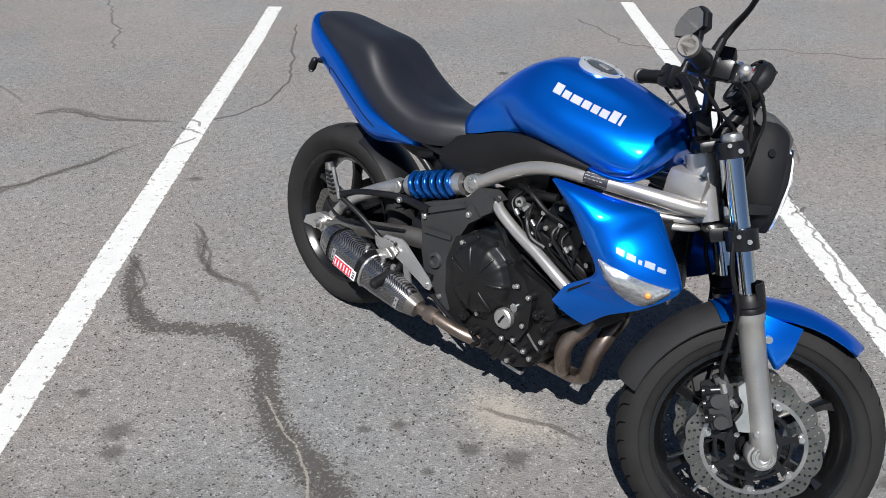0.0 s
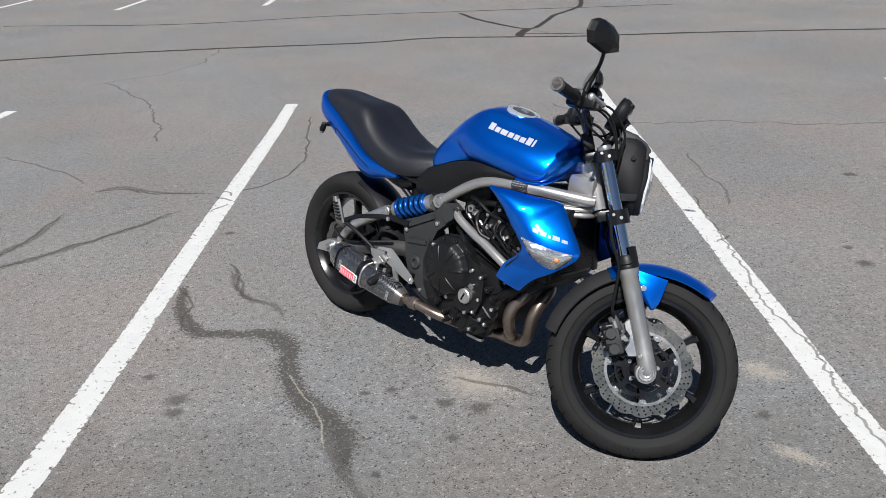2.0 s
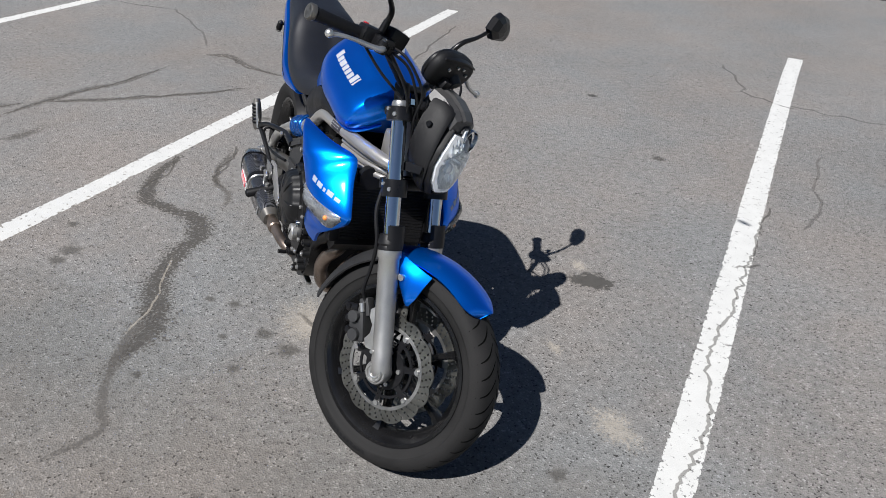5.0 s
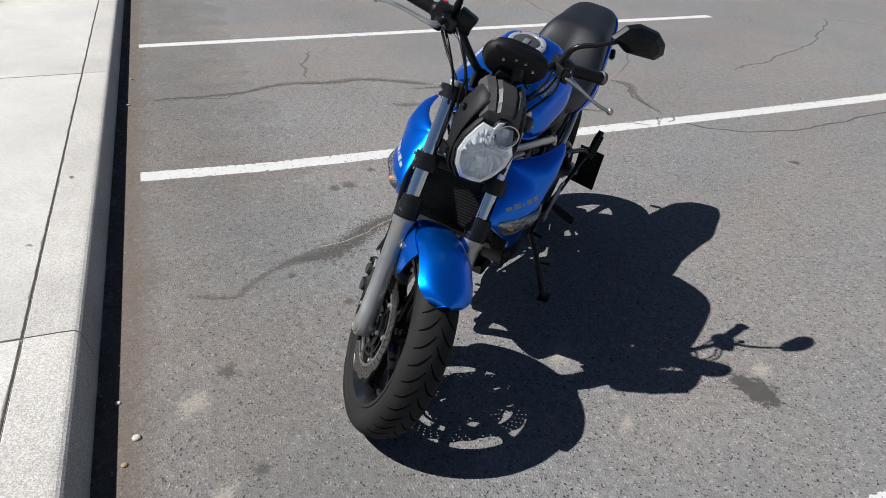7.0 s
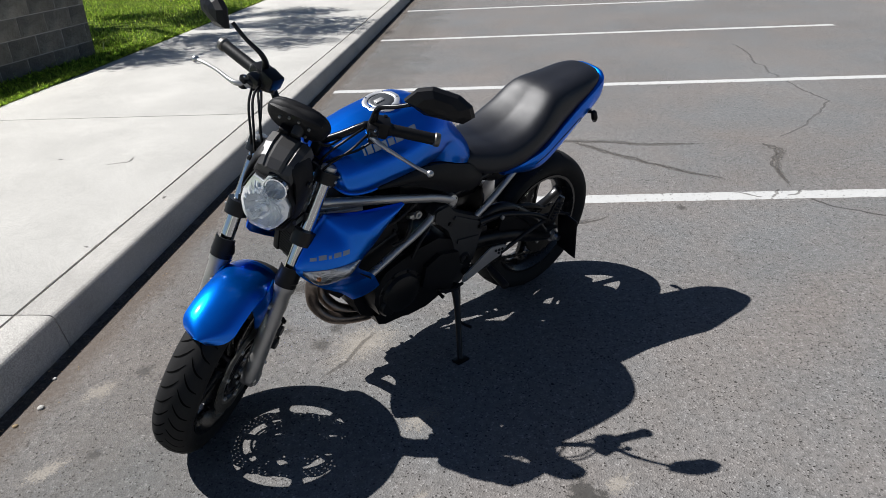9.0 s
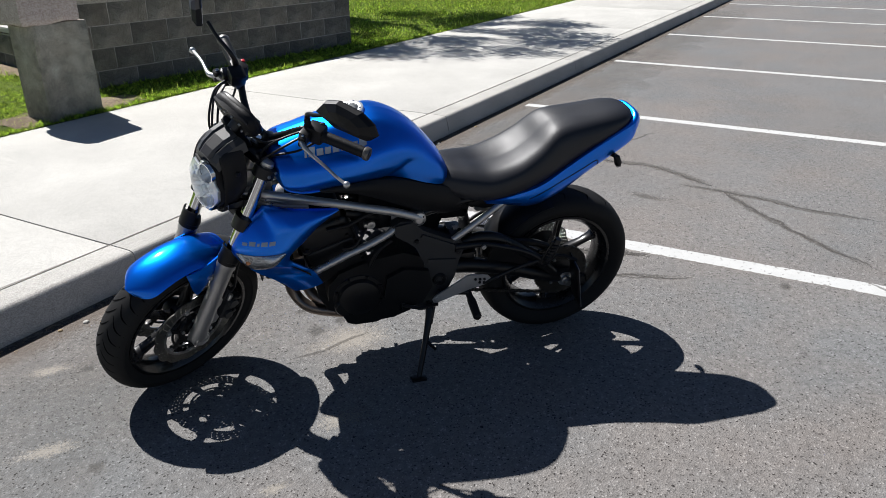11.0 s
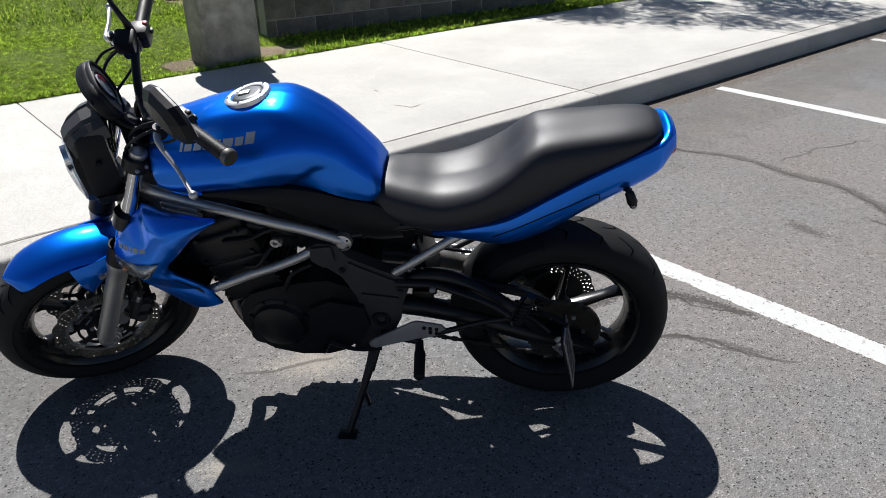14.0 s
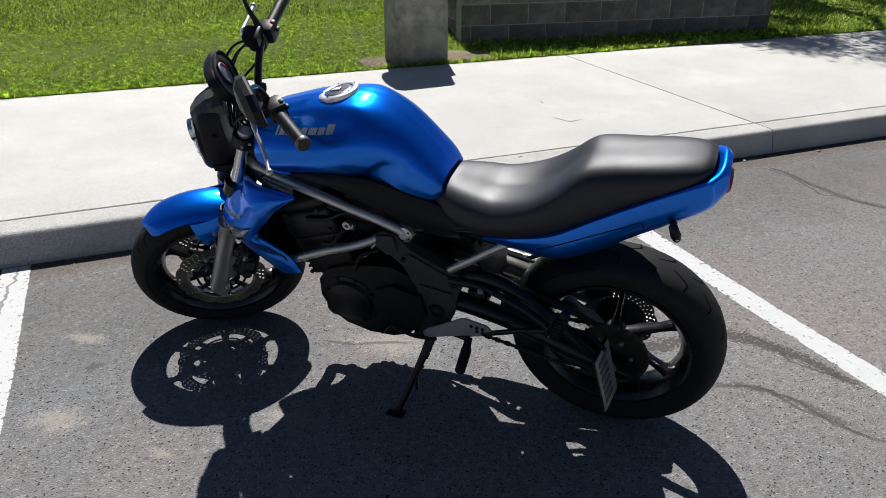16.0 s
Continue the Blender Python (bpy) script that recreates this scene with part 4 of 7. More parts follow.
def petal_disc(name, cx, cz, y, r0, r1, parent, cells=168, petals=14, step=4):
    """A brake rotor with a scalloped rim and three staggered rows of drilled holes."""
    bm = bmesh.new()
    t, rows = 0.0045, 7
    vs = {}
    for i in range(cells):
        a = 2 * math.pi * i / cells
        for j in range(rows + 1):
            f = j / rows
            r = r0 + (r1 - r0) * f + 0.0075 * (abs(math.cos(petals * a / 2)) - 0.64) * f ** 3
            for s in (0, 1):
                vs[i, j, s] = bm.verts.new((cx + r * math.cos(a), y + (s - 0.5) * t, cz + r * math.sin(a)))
    solid = {(i, j): not (j in (1, 3, 5) and (i + (j // 2) * (step // 2 + 1)) % step == 0) for i in range(cells) for j in range(rows)}
    for (i, j), ok in solid.items():
        if not ok:
            continue
        k = (i + 1) % cells
        bm.faces.new((vs[i, j, 0], vs[k, j, 0], vs[k, j + 1, 0], vs[i, j + 1, 0]))
        bm.faces.new((vs[i, j + 1, 1], vs[k, j + 1, 1], vs[k, j, 1], vs[i, j, 1]))
        for ni, nj, e0, e1 in ((i, j - 1, (i, j), (k, j)), (i, j + 1, (k, j + 1), (i, j + 1)), ((i - 1) % cells, j, (i, j + 1), (i, j)), (k, j, (k, j), (k, j + 1))):
            if not solid.get((ni, nj), False):
                bm.faces.new((vs[e0[0], e0[1], 0], vs[e0[0], e0[1], 1], vs[e1[0], e1[1], 1], vs[e1[0], e1[1], 0]))
    return part(name, bm, DISC, parent, "drilled petal brake disc")


def wheel(name, cx, cz, R, W, rim_w, m, label, grooves, front):
    h = W / 2
    tyre_prof = [(0.222, -rim_w / 2 + 0.006), (0.232, -rim_w / 2 - 0.004), (0.25, -h * 0.93), (R - 0.045, -h), (R - 0.026, -h * 0.93), (R - 0.012, -h * 0.72), (R - 0.004, -h * 0.42), (R, 0)]
    tyre_prof = [tuple(p) for p in cat(tyre_prof, 16)]
    tyre_prof += [(r, -y) for r, y in tyre_prof[-2::-1]]
    rim = lathe([(0.214, -rim_w / 2 + 0.012), (0.219, -rim_w / 2 + 0.004), (0.226, -rim_w / 2 + 0.002), (0.226, -rim_w / 2 - 0.003), (0.216, -rim_w / 2 - 0.003), (0.202, -rim_w / 2 + 0.012), (0.192, -rim_w / 2 + 0.03), (0.188, 0),
                 (0.192, rim_w / 2 - 0.03), (0.202, rim_w / 2 - 0.012), (0.216, rim_w / 2 + 0.003), (0.226, rim_w / 2 + 0.003), (0.226, rim_w / 2 - 0.002), (0.219, rim_w / 2 - 0.004), (0.214, rim_w / 2 - 0.012)], cx, cz, 72)
    top = part(name, rim, RIMBLACK, bike, label, m)
    tyre = part("tyre", lathe(tyre_prof, cx, cz, 96), RUBBER, top, "black road tyre with worn tread")
    # tread grooves: dark strips laid on the tread, their shade in the colour
    g = bmesh.new()

    def surf(y, lift=0.0007):
        half = [(q, r) for r, q in tyre_prof[len(tyre_prof) // 2:]]
        widest = max(range(len(half)), key=lambda k: half[k][0])
        return float(np.interp(abs(y), [q for q, _ in half[:widest + 1]], [r for _, r in half[:widest + 1]])) + lift

    for i in range(grooves):
        a0 = 360 * i / grooves
        for s in (-1, 1):
            a1 = a0 + (180 / grooves if s > 0 else 0)
            pts = [(s * h * f, a1 - d) for f, d in ((0.05, 0), (0.28, 4.0), (0.55, 7.0), (0.93, 9.0))]
            if not front:
                pts = [(s * h * f, a1 + d) for f, d in ((0.1, 0), (0.3, 6.5), (0.42, 8.5), (0.7, 7.5))]
            crv = cat([(y, a, 0) for y, a in pts], 9)
            prev = None
            for q, (y, a, _) in enumerate(crv):
                wd = (0.5 if front else 0.6) * math.sin(math.pi * min(1, 0.12 + q / 8 * 0.9)) + 0.2
                r = surf(y)
                cur = []
                for dd in (-wd, wd):
                    x, z = at_ring(cx, cz, r, a + dd)
                    cur.append(g.verts.new((x, y, z)))
                if prev:
                    g.faces.new((prev[0], prev[1], cur[1], cur[0]))
                prev = cur
    part("tread_groove", g, GROOVESHADE, tyre)
    for i in range(6):
        a = 90 + 60 * i + (8 if front else 0)
        ca, sa = math.cos(radians(a)), math.sin(radians(a))
        rings = []
        for r, w, t, o in ((0.034, 0.017, 0.032, 0), (0.07, 0.0115, 0.022, 2), (0.14, 0.0085, 0.017, 4), (0.18, 0.0105, 0.02, 4), (0.197, 0.017, 0.027, 3)):
            x, z = at_ring(cx, cz, r, a + o)
            rings.append([(x - sa * dw * w, dy * t, z + ca * dw * w) for dw, dy in ((-1, -0.6), (-0.6, -1), (0.6, -1), (1, -0.6), (1, 0.6), (0.6, 1), (-0.6, 1), (-1, 0.6))])
        b = bmesh.new()
        skin(b, rings)
        part("spoke", b, RIMBLACK, top)
    part("hub", lathe([(0.0, -0.07), (0.03, -0.07), (0.036, -0.062), (0.04, -0.03), (0.048, 0), (0.04, 0.03), (0.036, 0.062), (0.03, 0.07), (0.0, 0.07)], cx, cz, 32), BLACKMET, top)
    x, z = at_ring(cx, cz, 0.19, 250)
    part("valve", rod((x, 0, z), (*[at_ring(cx, cz, 0.16, 250)[0]], 0.006, at_ring(cx, cz, 0.16, 250)[1]), 0.004, 0.003, 8), CHROME, top)
    return top


# front wheel, brakes
FX, FZ = 0.7025, 0.30
fw = wheel("front_wheel", FX, FZ, 0.30, 0.12, 0.092, TURN, "black six-spoke front wheel with twin discs", 40, True)
for s in (-1, 1):
    petal_disc("brake_disc", FX, FZ, s * 0.068, 0.113, 0.151, fw)
    for i in range(7):
        a = 27 + 360 / 7 * i
        ca, sa = math.cos(radians(a)), math.sin(radians(a))
        b = bmesh.new()
        rings = []
        for r, w in ((0.05, 0.017), (0.068, 0.0085), (0.086, 0.0075), (0.1, 0.0125)):
            x, z = at_ring(FX, FZ, r, a)
            rings.append([(x - sa * k * w, s * 0.0655 + d * 0.0035, z + ca * k * w) for k, d in ((-1, -1), (1, -1), (1, 1), (-1, 1))])
        skin(b, rings)
        part("disc_carrier", b, BLACKMET, fw)
        # floating button in a tab of the disc
        rings = []
        for r, w in ((0.0975, 0.0085), (0.104, 0.0115), (0.114, 0.0165)):
            x, z = at_ring(FX, FZ, r, a)
            rings.append([(x - sa * k * w, s * 0.068 + d * 0.0021, z + ca * k * w) for k, d in ((-1, -1), (1, -1), (1, 1), (-1, 1))])
        b = bmesh.new()
        skin(b, rings)
        part("disc_tab", b, STEEL, fw)
        x, z = at_ring(FX, FZ, 0.1035, a)
        bolt(x, s * 0.0695, z, s, fw, ALU, 0.95)
        if i % 7 < 5:
            x, z = at_ring(FX, FZ, 0.046, 18 + 72 * i)
            bolt(x, s * 0.07, z, s, fw, ALU, 0.9)
    part("disc_band", lathe([(0.1085, s * 0.0657), (0.1175, s * 0.0657), (0.1175, s * 0.0708), (0.1085, s * 0.0708), (0.1085, s * 0.0657)], FX, FZ, 72), STEEL, fw, "pale inner band of the disc")
    part("carrier_ring", lathe([(0.079, s * 0.063), (0.086, s * 0.063), (0.086, s * 0.068), (0.079, s * 0.068), (0.079, s * 0.063)], FX, FZ, 48), BLACKMET, fw)
    part("carrier_ring", lathe([(0.04, s * 0.062), (0.062, s * 0.062), (0.062, s * 0.071), (0.04, s * 0.071), (0.04, s * 0.062)], FX, FZ, 40), BLACKMET, fw)
# raised maker's mark on the sidewall, as plain bars
tyre_f = [o for o in fw.children if o.name.startswith("tyre")][0]
for s in (-1, 1):
    for base in (250,):
        for i in range(11):
            a = base + i * 3.1
            x, z = at_ring(FX, FZ, 0.262, a)
            bm = box((0, 0, 0), (0.009, 0.0016, 0.011), 0.0004, seg=1)
            bmesh.ops.transform(bm, matrix=Matrix.Translation((x, s * 0.0592, z)) @ Matrix.Rotation(-radians(a - 90), 4, "Y"), verts=bm.verts[:])
            part("sidewall_mark", bm, MATTE, tyre_f, smooth=False)

# fork
FORK_DX = math.tan(RAKE)


def fork_x(z):
    return 0.583 + (0.592 - z) * FORK_DX


for s in (-1, 1):
    y = s * 0.105
    leg = part("fork_leg", tube([(fork_x(z), y, z) for z in (0.292, 0.31, 0.34, 0.42, 0.52, 0.575, 0.58, 0.596)], [0.024, 0.029, 0.027, 0.0265, 0.0275, 0.0285, 0.032, 0.032], seg=24, straight=True), FORKSIL, bike, "grey painted fork slider", TURN)
    part("fork_tube", rod((fork_x(0.59), y, 0.59), (fork_x(0.935), y, 0.935), 0.0205, seg=24), CHROME, leg, "chrome fork stanchion")
    part("dust_seal", tube([(fork_x(z), y, z) for z in (0.596, 0.6, 0.615, 0.622)], [0.033, 0.033, 0.03, 0.022], seg=24, straight=True), BLACKPL, leg)
    part("fork_boot", tube([(fork_x(z), y, z) for z in (0.606, 0.611, 0.62, 0.63, 0.634, 0.635)], [0.031, 0.035, 0.0335, 0.0305, 0.028, 0.022], seg=24, straight=True), BLACKPL, leg, "black tapered fork boot")
    b = bmesh.new()
    skin(b, [[(fork_x(z) + r * math.cos(a), y + r * math.sin(a), z + 0.42 * r * math.cos(a)) for r, angs in ((0.033, np.linspace(-1.25, 1.25, 11)), (0.0295, np.linspace(1.25, -1.25, 11))) for a in angs] for z in (0.6, 0.625, 0.645, 0.655)])
    part("fork_guard", b, BLACKPL, leg, "black half-round stanchion guard")
    part("fork_cap", tube([(fork_x(z), y, z) for z in (0.93, 0.935, 0.944, 0.947)], [0.021, 0.023, 0.021, 0.012], seg=20, straight=True), ALU, leg)
    ax = lathe([(0.0, s * 0.1225), (0.0085, s * 0.1225), (0.0095, s * 0.129), (0.0125, s * 0.1305), (0.0155, s * 0.13), (0.0165, s * 0.1265), (0.019, s * 0.1265), (0.0205, s * 0.1295), (0.0235, s * 0.1295), (0.025, s * 0.127), (0.025, s * 0.115), (0.014, s * 0.113), (0.014, s * 0.07)], FX + 0.006, FZ - 0.002, 28)
    part("axle_nut", ax, ALU, leg)
    part("axle_clamp", lathe([(0.012, s * 0.082), (0.03, s * 0.083), (0.0325, s * 0.088), (0.0325, s * 0.118), (0.03, s * 0.122), (0.02, s * 0.123)], FX + 0.006, FZ - 0.004, 28), FORKSIL, leg, "rounded cast axle lug")
    part("pinch_bolt", rod((FX - 0.03, y, FZ - 0.026), (FX + 0.036, y, FZ - 0.032), 0.006, seg=10), BLACKMET, leg)
    bolt(fork_x(0.34) - 0.02, s * 0.128, 0.345, s, leg, ALU, 0.8)
    # calliper behind the leg
    cal = part("brake_calliper", join(box((0.59, s * 0.084, 0.372), (0.05, 0.066, 0.1), 0.012, Matrix.Rotation(radians(-28), 4, "Y")), rod((0.6, s * 0.10, 0.346), (0.6, s * 0.128, 0.346), 0.019, 0.016, 16, 0.003), rod((0.578, s * 0.10, 0.39), (0.578, s * 0.128, 0.39), 0.019, 0.016, 16, 0.003), box((0.586, s * 0.09, 0.42), (0.03, 0.03, 0.05), 0.006, Matrix.Rotation(radians(-38), 4, "Y"))), PIVOT_GREY, bike, "black twin-piston brake calliper", TURN)
    for cx_, cz_ in ((0.592, 0.348), (0.578, 0.378), (0.566, 0.405)):
        part("calliper_lobe", rod((cx_ - 0.022, s * 0.108, cz_ - 0.008), (cx_ + 0.012, s * 0.112, cz_ + 0.008), 0.0125, 0.011, 12, 0.003), BLACKMET, cal)
        bolt(cx_ - 0.014, s * 0.119, cz_, s, cal, BLACKMET, 0.9)
    part("hose_union", rod((0.578, s * 0.112, 0.43), (0.59, s * 0.112, 0.41), 0.008, 0.007, 10, 0.002), ALU, cal)
    part("calliper_bracket", prism([(0.612, 0.432), (0.622, 0.446), (0.646, 0.448), (0.668, 0.42), (0.672, 0.372), (0.668, 0.34), (0.646, 0.334), (0.632, 0.352), (0.64, 0.376), (0.636, 0.398), (0.62, 0.412)], s * 0.096, s * 0.114, 0.006), ALU, cal, "cast grey calliper bracket")
    for bx, bz in ((0.648, 0.437), (0.664, 0.352)):
        bolt(bx, s * 0.103, bz, s, cal, ALU, 1.0)
    part("brake_hose", tube([(0.59, s * 0.09, 0.42), (0.566, s * 0.112, 0.46), (0.56, s * 0.118, 0.53), (0.55, s * 0.128, 0.6), (0.508, s * 0.132, 0.68), (0.486, s * 0.115, 0.78), (0.45, s * 0.09, 0.88)], 0.0052, 40, 8), BLACKPL, cal)

for z, t, name in ((0.742, 0.034, "lower_triple_clamp"), (0.915, 0.026, "top_triple_clamp")):
    sx = 0.8045 - z * FORK_DX
    clamp = part(name, join(box((sx + 0.02, 0, z), (0.075, 0.18, t), 0.01, Matrix.Rotation(-RAKE, 4, "Y")), *[tube([(fork_x(z - t * 0.6), s * 0.105, z - t * 0.6), (fork_x(z + t * 0.6), s * 0.105, z + t * 0.6)], 0.034, seg=24, straight=True) for s in (-1, 1)]), BLACKMET, bike, "black forged clamp", TURN)
    for s in (-1, 1):
        bolt(fork_x(z) + 0.008, s * 0.137, z, s, clamp, ALU, 0.75)
        bolt(fork_x(z) - 0.016, s * 0.137, z + 0.004, s, clamp, ALU, 0.65)
part("steering_stem", rod((0.8045 - 0.74 * FORK_DX, 0, 0.74), (0.8045 - 0.93 * FORK_DX, 0, 0.93), 0.022, seg=20), BLACKMET, bike, m=TURN)
part("stem_nut", rod((0.8045 - 0.925 * FORK_DX, 0, 0.925), (0.8045 - 0.945 * FORK_DX, 0, 0.945), 0.017, 0.015, 6, 0.002), CHROME, bike, m=TURN)

# front mudguard: painted arch over the tyre with cheeks at the fork, dark tail behind
def arch(a0, a1, r, hw, drop, n=26, tip=0.0, thick=0.004):
    rings = []
    for i in range(n):
        u = (i / (n - 1)) ** (1.7 if tip else 1.0)
        a = a0 + (a1 - a0) * u
        k = 1 - min(1, u / 0.2)
        w = hw * (max(0.08, 1 - k ** 2.4) ** 0.5 if tip else 1.0)
        fr = []
        for t in np.linspace(-1, 1, 13):
            rr = r - drop * abs(t) ** 2.6
            x, z = at_ring(FX, FZ, rr, a)
            fr.append((x, t * w, z))
        bk = []
        for t in np.linspace(1, -1, 13):
            rr = r - drop * abs(t) ** 2.6 - thick
            x, z = at_ring(FX, FZ, rr, a)
            bk.append((x, t * (w - 0.003), z))
        rings.append(fr + bk)
    b = bmesh.new()
    skin(b, rings)
    return b


fender = part("front_mudguard", arch(58, 122, 0.328, 0.077, 0.029, tip=0.36), PAINT, bike, "glossy blue front mudguard", TURN)
for s in (-1, 1):
    outer = [(0.712, 0.073, 0.588), (0.706, 0.082, 0.55), (0.70, 0.084, 0.515), (0.69, 0.082, 0.488)]
    inner = [(0.585, 0.070, 0.60), (0.60, 0.084, 0.57), (0.635, 0.086, 0.53), (0.68, 0.082, 0.486)]
    part("mudguard_cheek", ribbon_panel(outer, inner, 14, 7, 0.008, 0.004, s), PAINT, fender)
    bolt(0.643, s * 0.092, 0.548, s, fender, ALU, 1.2)
    part("mudguard_stay", box((0.61, s * 0.088, 0.545), (0.07, 0.012, 0.016), 0.004), ALU, fender)
part("mudguard_tail", arch(120, 172, 0.325, 0.074, 0.034, tip=0.0), TAILGREY, fender, "dark grey textured mudguard tail")

# headlamp with cowl
cowl_secs = [
    [(0.548, 0, 0.958), (0.548, 0.028, 0.954), (0.548, 0.05, 0.938), (0.55, 0.07, 0.875), (0.55, 0.065, 0.818), (0.549, 0.04, 0.778), (0.548, 0, 0.765)],
    [(0.553, 0, 0.984), (0.553, 0.034, 0.98), (0.554, 0.061, 0.96), (0.56, 0.081, 0.885), (0.562, 0.077, 0.812), (0.557, 0.05, 0.764), (0.555, 0, 0.75)],
    [(0.518, 0, 1.004), (0.518, 0.036, 1.0), (0.522, 0.066, 0.982), (0.527, 0.089, 0.902), (0.532, 0.085, 0.822), (0.532, 0.058, 0.772), (0.532, 0, 0.762)],
    [(0.48, 0, 1.012), (0.48, 0.036, 1.008), (0.483, 0.066, 0.988), (0.486, 0.088, 0.925), (0.486, 0.084, 0.86), (0.488, 0.058, 0.81), (0.49, 0, 0.80)],
]
cowl = part("headlight_cowl", body(cowl_secs, 14, 17), MATTE, bike, "matt black headlight cowl with fly screen", TURN)
# lens outline from the front: a wide lower bowl, an upper lobe off to the left, a low step beside it
lens_o = [(-0.046, 0.937), (-0.014, 0.934), (-0.007, 0.952), (0.016, 0.958), (0.05, 0.936), (0.06, 0.902), (0.075, 0.88), (0.075, 0.838), (0.052, 0.796), (0.028, 0.77), (-0.033, 0.767), (-0.06, 0.796), (-0.074, 0.838), (-0.07, 0.88), (-0.057, 0.915)]
lens_full = [tuple(np.add(p, (np.subtract(q, p)) * k / 4)) for p, q in zip(lens_o, lens_o[1:] + lens_o[:1]) for k in range(4)]


def lens_x(y, z):
    return 0.598 - 1.0 * (z - 0.86) ** 2 - 3.2 * y * y - 0.14 * max(0, z - 0.88)


def lens_body(k0, depth, dome):
    rings = []
    for f in (0.02, 0.35, 0.65, 0.88, 1.0):
        rings.append([(lens_x(y * f, 0.865 + (z - 0.865) * f) + dome * (1 - f * f) + depth, y * f * k0, 0.865 + (z - 0.865) * f * k0) for y, z in lens_full])
    rings.append([(lens_x(y, z) + depth - 0.02, y * k0 * 1.01, 0.865 + (z - 0.865) * k0 * 1.01) for y, z in lens_full])
    b = bmesh.new()
    skin(b, rings)
    return b


# two parabolic bowls, upper and lower, pressed in small facets
BOWLS = ((0.026, 0.924, 0.028), (0.0, 0.838, 0.05))


def bowl_x(y, z):
    d = min((((y - cy) ** 2 + (z - cz) ** 2) / (r * r) for cy, cz, r in BOWLS))
    return -0.034 + 0.026 * min(d, 1.25)


rings = []
rgf = random.Random(31)
for q, f in enumerate(np.linspace(0.05, 1.0, 9)):
    ring = []
    for i, (y, z) in enumerate(lens_full):
        yy, zz = y * f * 0.94, 0.865 + (z - 0.865) * f * 0.94
        ring.append((lens_x(yy, zz) + bowl_x(yy, zz) + rgf.uniform(-0.003, 0.003) * (0 < q < 7), yy, zz))
    rings.append(ring)
rings.append([(p[0] - 0.02, p[1], p[2]) for p in rings[-1]])
b = bmesh.new()
skin(b, rings)
part("headlight_reflector", b, REFLECTOR, cowl, "faceted silver headlight reflector", smooth=False)

lens = part("headlight_lens", lens_body(0.985, -0.003, 0.004), LENS, cowl, "clear headlight lens")
lens.visible_shadow = False
bz = [[(lens_x(y, z) + dx, y * k, 0.865 + (z - 0.865) * k) for y, z in lens_full] for dx, k in ((-0.05, 1.08), (-0.024, 1.075), (-0.009, 1.045), (-0.006, 1.015), (-0.022, 0.97))]
b = bmesh.new()
skin(b, bz, caps=False)
part("lens_bezel", b, MATTE, cowl, "matt black lens surround")
for y, z, r in ((0.0, 0.838, 0.015), (0.026, 0.924, 0.014)):
    rings = [[(lens_x(y, z) - 0.026 + k, y + q * math.cos(t), z + q * math.sin(t)) for t in np.arange(16) * math.pi / 8] for k, q in ((0, r), (0.008, r * 0.9), (0.012, r * 0.5), (0.013, r * 0.05))]
    b = bmesh.new()
    skin(b, rings)
    part("projector_bulb", b, REFLECTOR, cowl, "bright bulb shield")
part("lamp_rim", lathe([(0.029, -0.006), (0.0325, -0.006), (0.0325, 0.006), (0.029, 0.006), (0.029, -0.006)], 0, 0, 32), CHROME, cowl, "bright rim of the upper lamp", Matrix.Translation((lens_x(0.026, 0.924) - 0.004, 0.026, 0.924)) @ Matrix.Rotation(radians(90), 4, "Z"))
for s in (-1, 1):
    for bx, by, bz in ((0.518, 0.087, 0.93), (0.55, 0.078, 0.815)):
        bolt(bx, s * by, bz, s, cowl, BLACKMET, 1.1)
    part("cowl_bracket", prism([(0.50, 0.79), (0.556, 0.805), (0.556, 0.825), (0.50, 0.815)], s * 0.084, s * 0.09, 0.002), BLACKMET, cowl)
# creased screen over the lamp: two folds and a flat crown
b = bmesh.new()
skin(b, [[(x - 0.35 * abs(y) ** 1.2, y * k, z + h) for y, h in ((-0.068, -0.03), (-0.056, -0.004), (-0.036, 0.004), (-0.029, -0.001), (-0.02, 0.007), (0.02, 0.007), (0.029, -0.001), (0.036, 0.004), (0.056, -0.004), (0.068, -0.03), (0.04, -0.03), (-0.04, -0.03))] for x, z, k in ((0.575, 0.966, 0.82), (0.556, 0.985, 0.92), (0.52, 1.005, 1.0), (0.48, 1.013, 1.03))])
part("fly_screen", b, COWLSHEEN, cowl, "satin black creased fly screen with sheen in its colour", smooth=False)

# instruments
dash_m = TURN @ Matrix.Translation((0.455, 0, 1.058)) @ Matrix.Rotation(radians(22), 4, "Y")
pod = [[(x, 0, z), (x, y * 0.55, z * 0.98), (x, y * 0.93, z * 0.66), (x, y * 1.04, 0.1 * z), (x, y * 0.9, -z * 0.55), (x, y * 0.6, -z * 0.92), (x, 0, -z)] for x, y, z in ((-0.022, 0.076, 0.045), (-0.018, 0.083, 0.051), (-0.006, 0.086, 0.053), (0.008, 0.081, 0.047), (0.015, 0.068, 0.037))]
POD_RIM = [(0.085 * math.copysign(abs(math.cos(t)) ** 0.75, math.cos(t)), 0.052 * math.copysign(abs(math.sin(t)) ** 0.85, math.sin(t))) for t in np.arange(36) * math.pi / 18]


def skin_ring(rings):
    b = bmesh.new()
    skin(b, rings, caps=False)
    return b


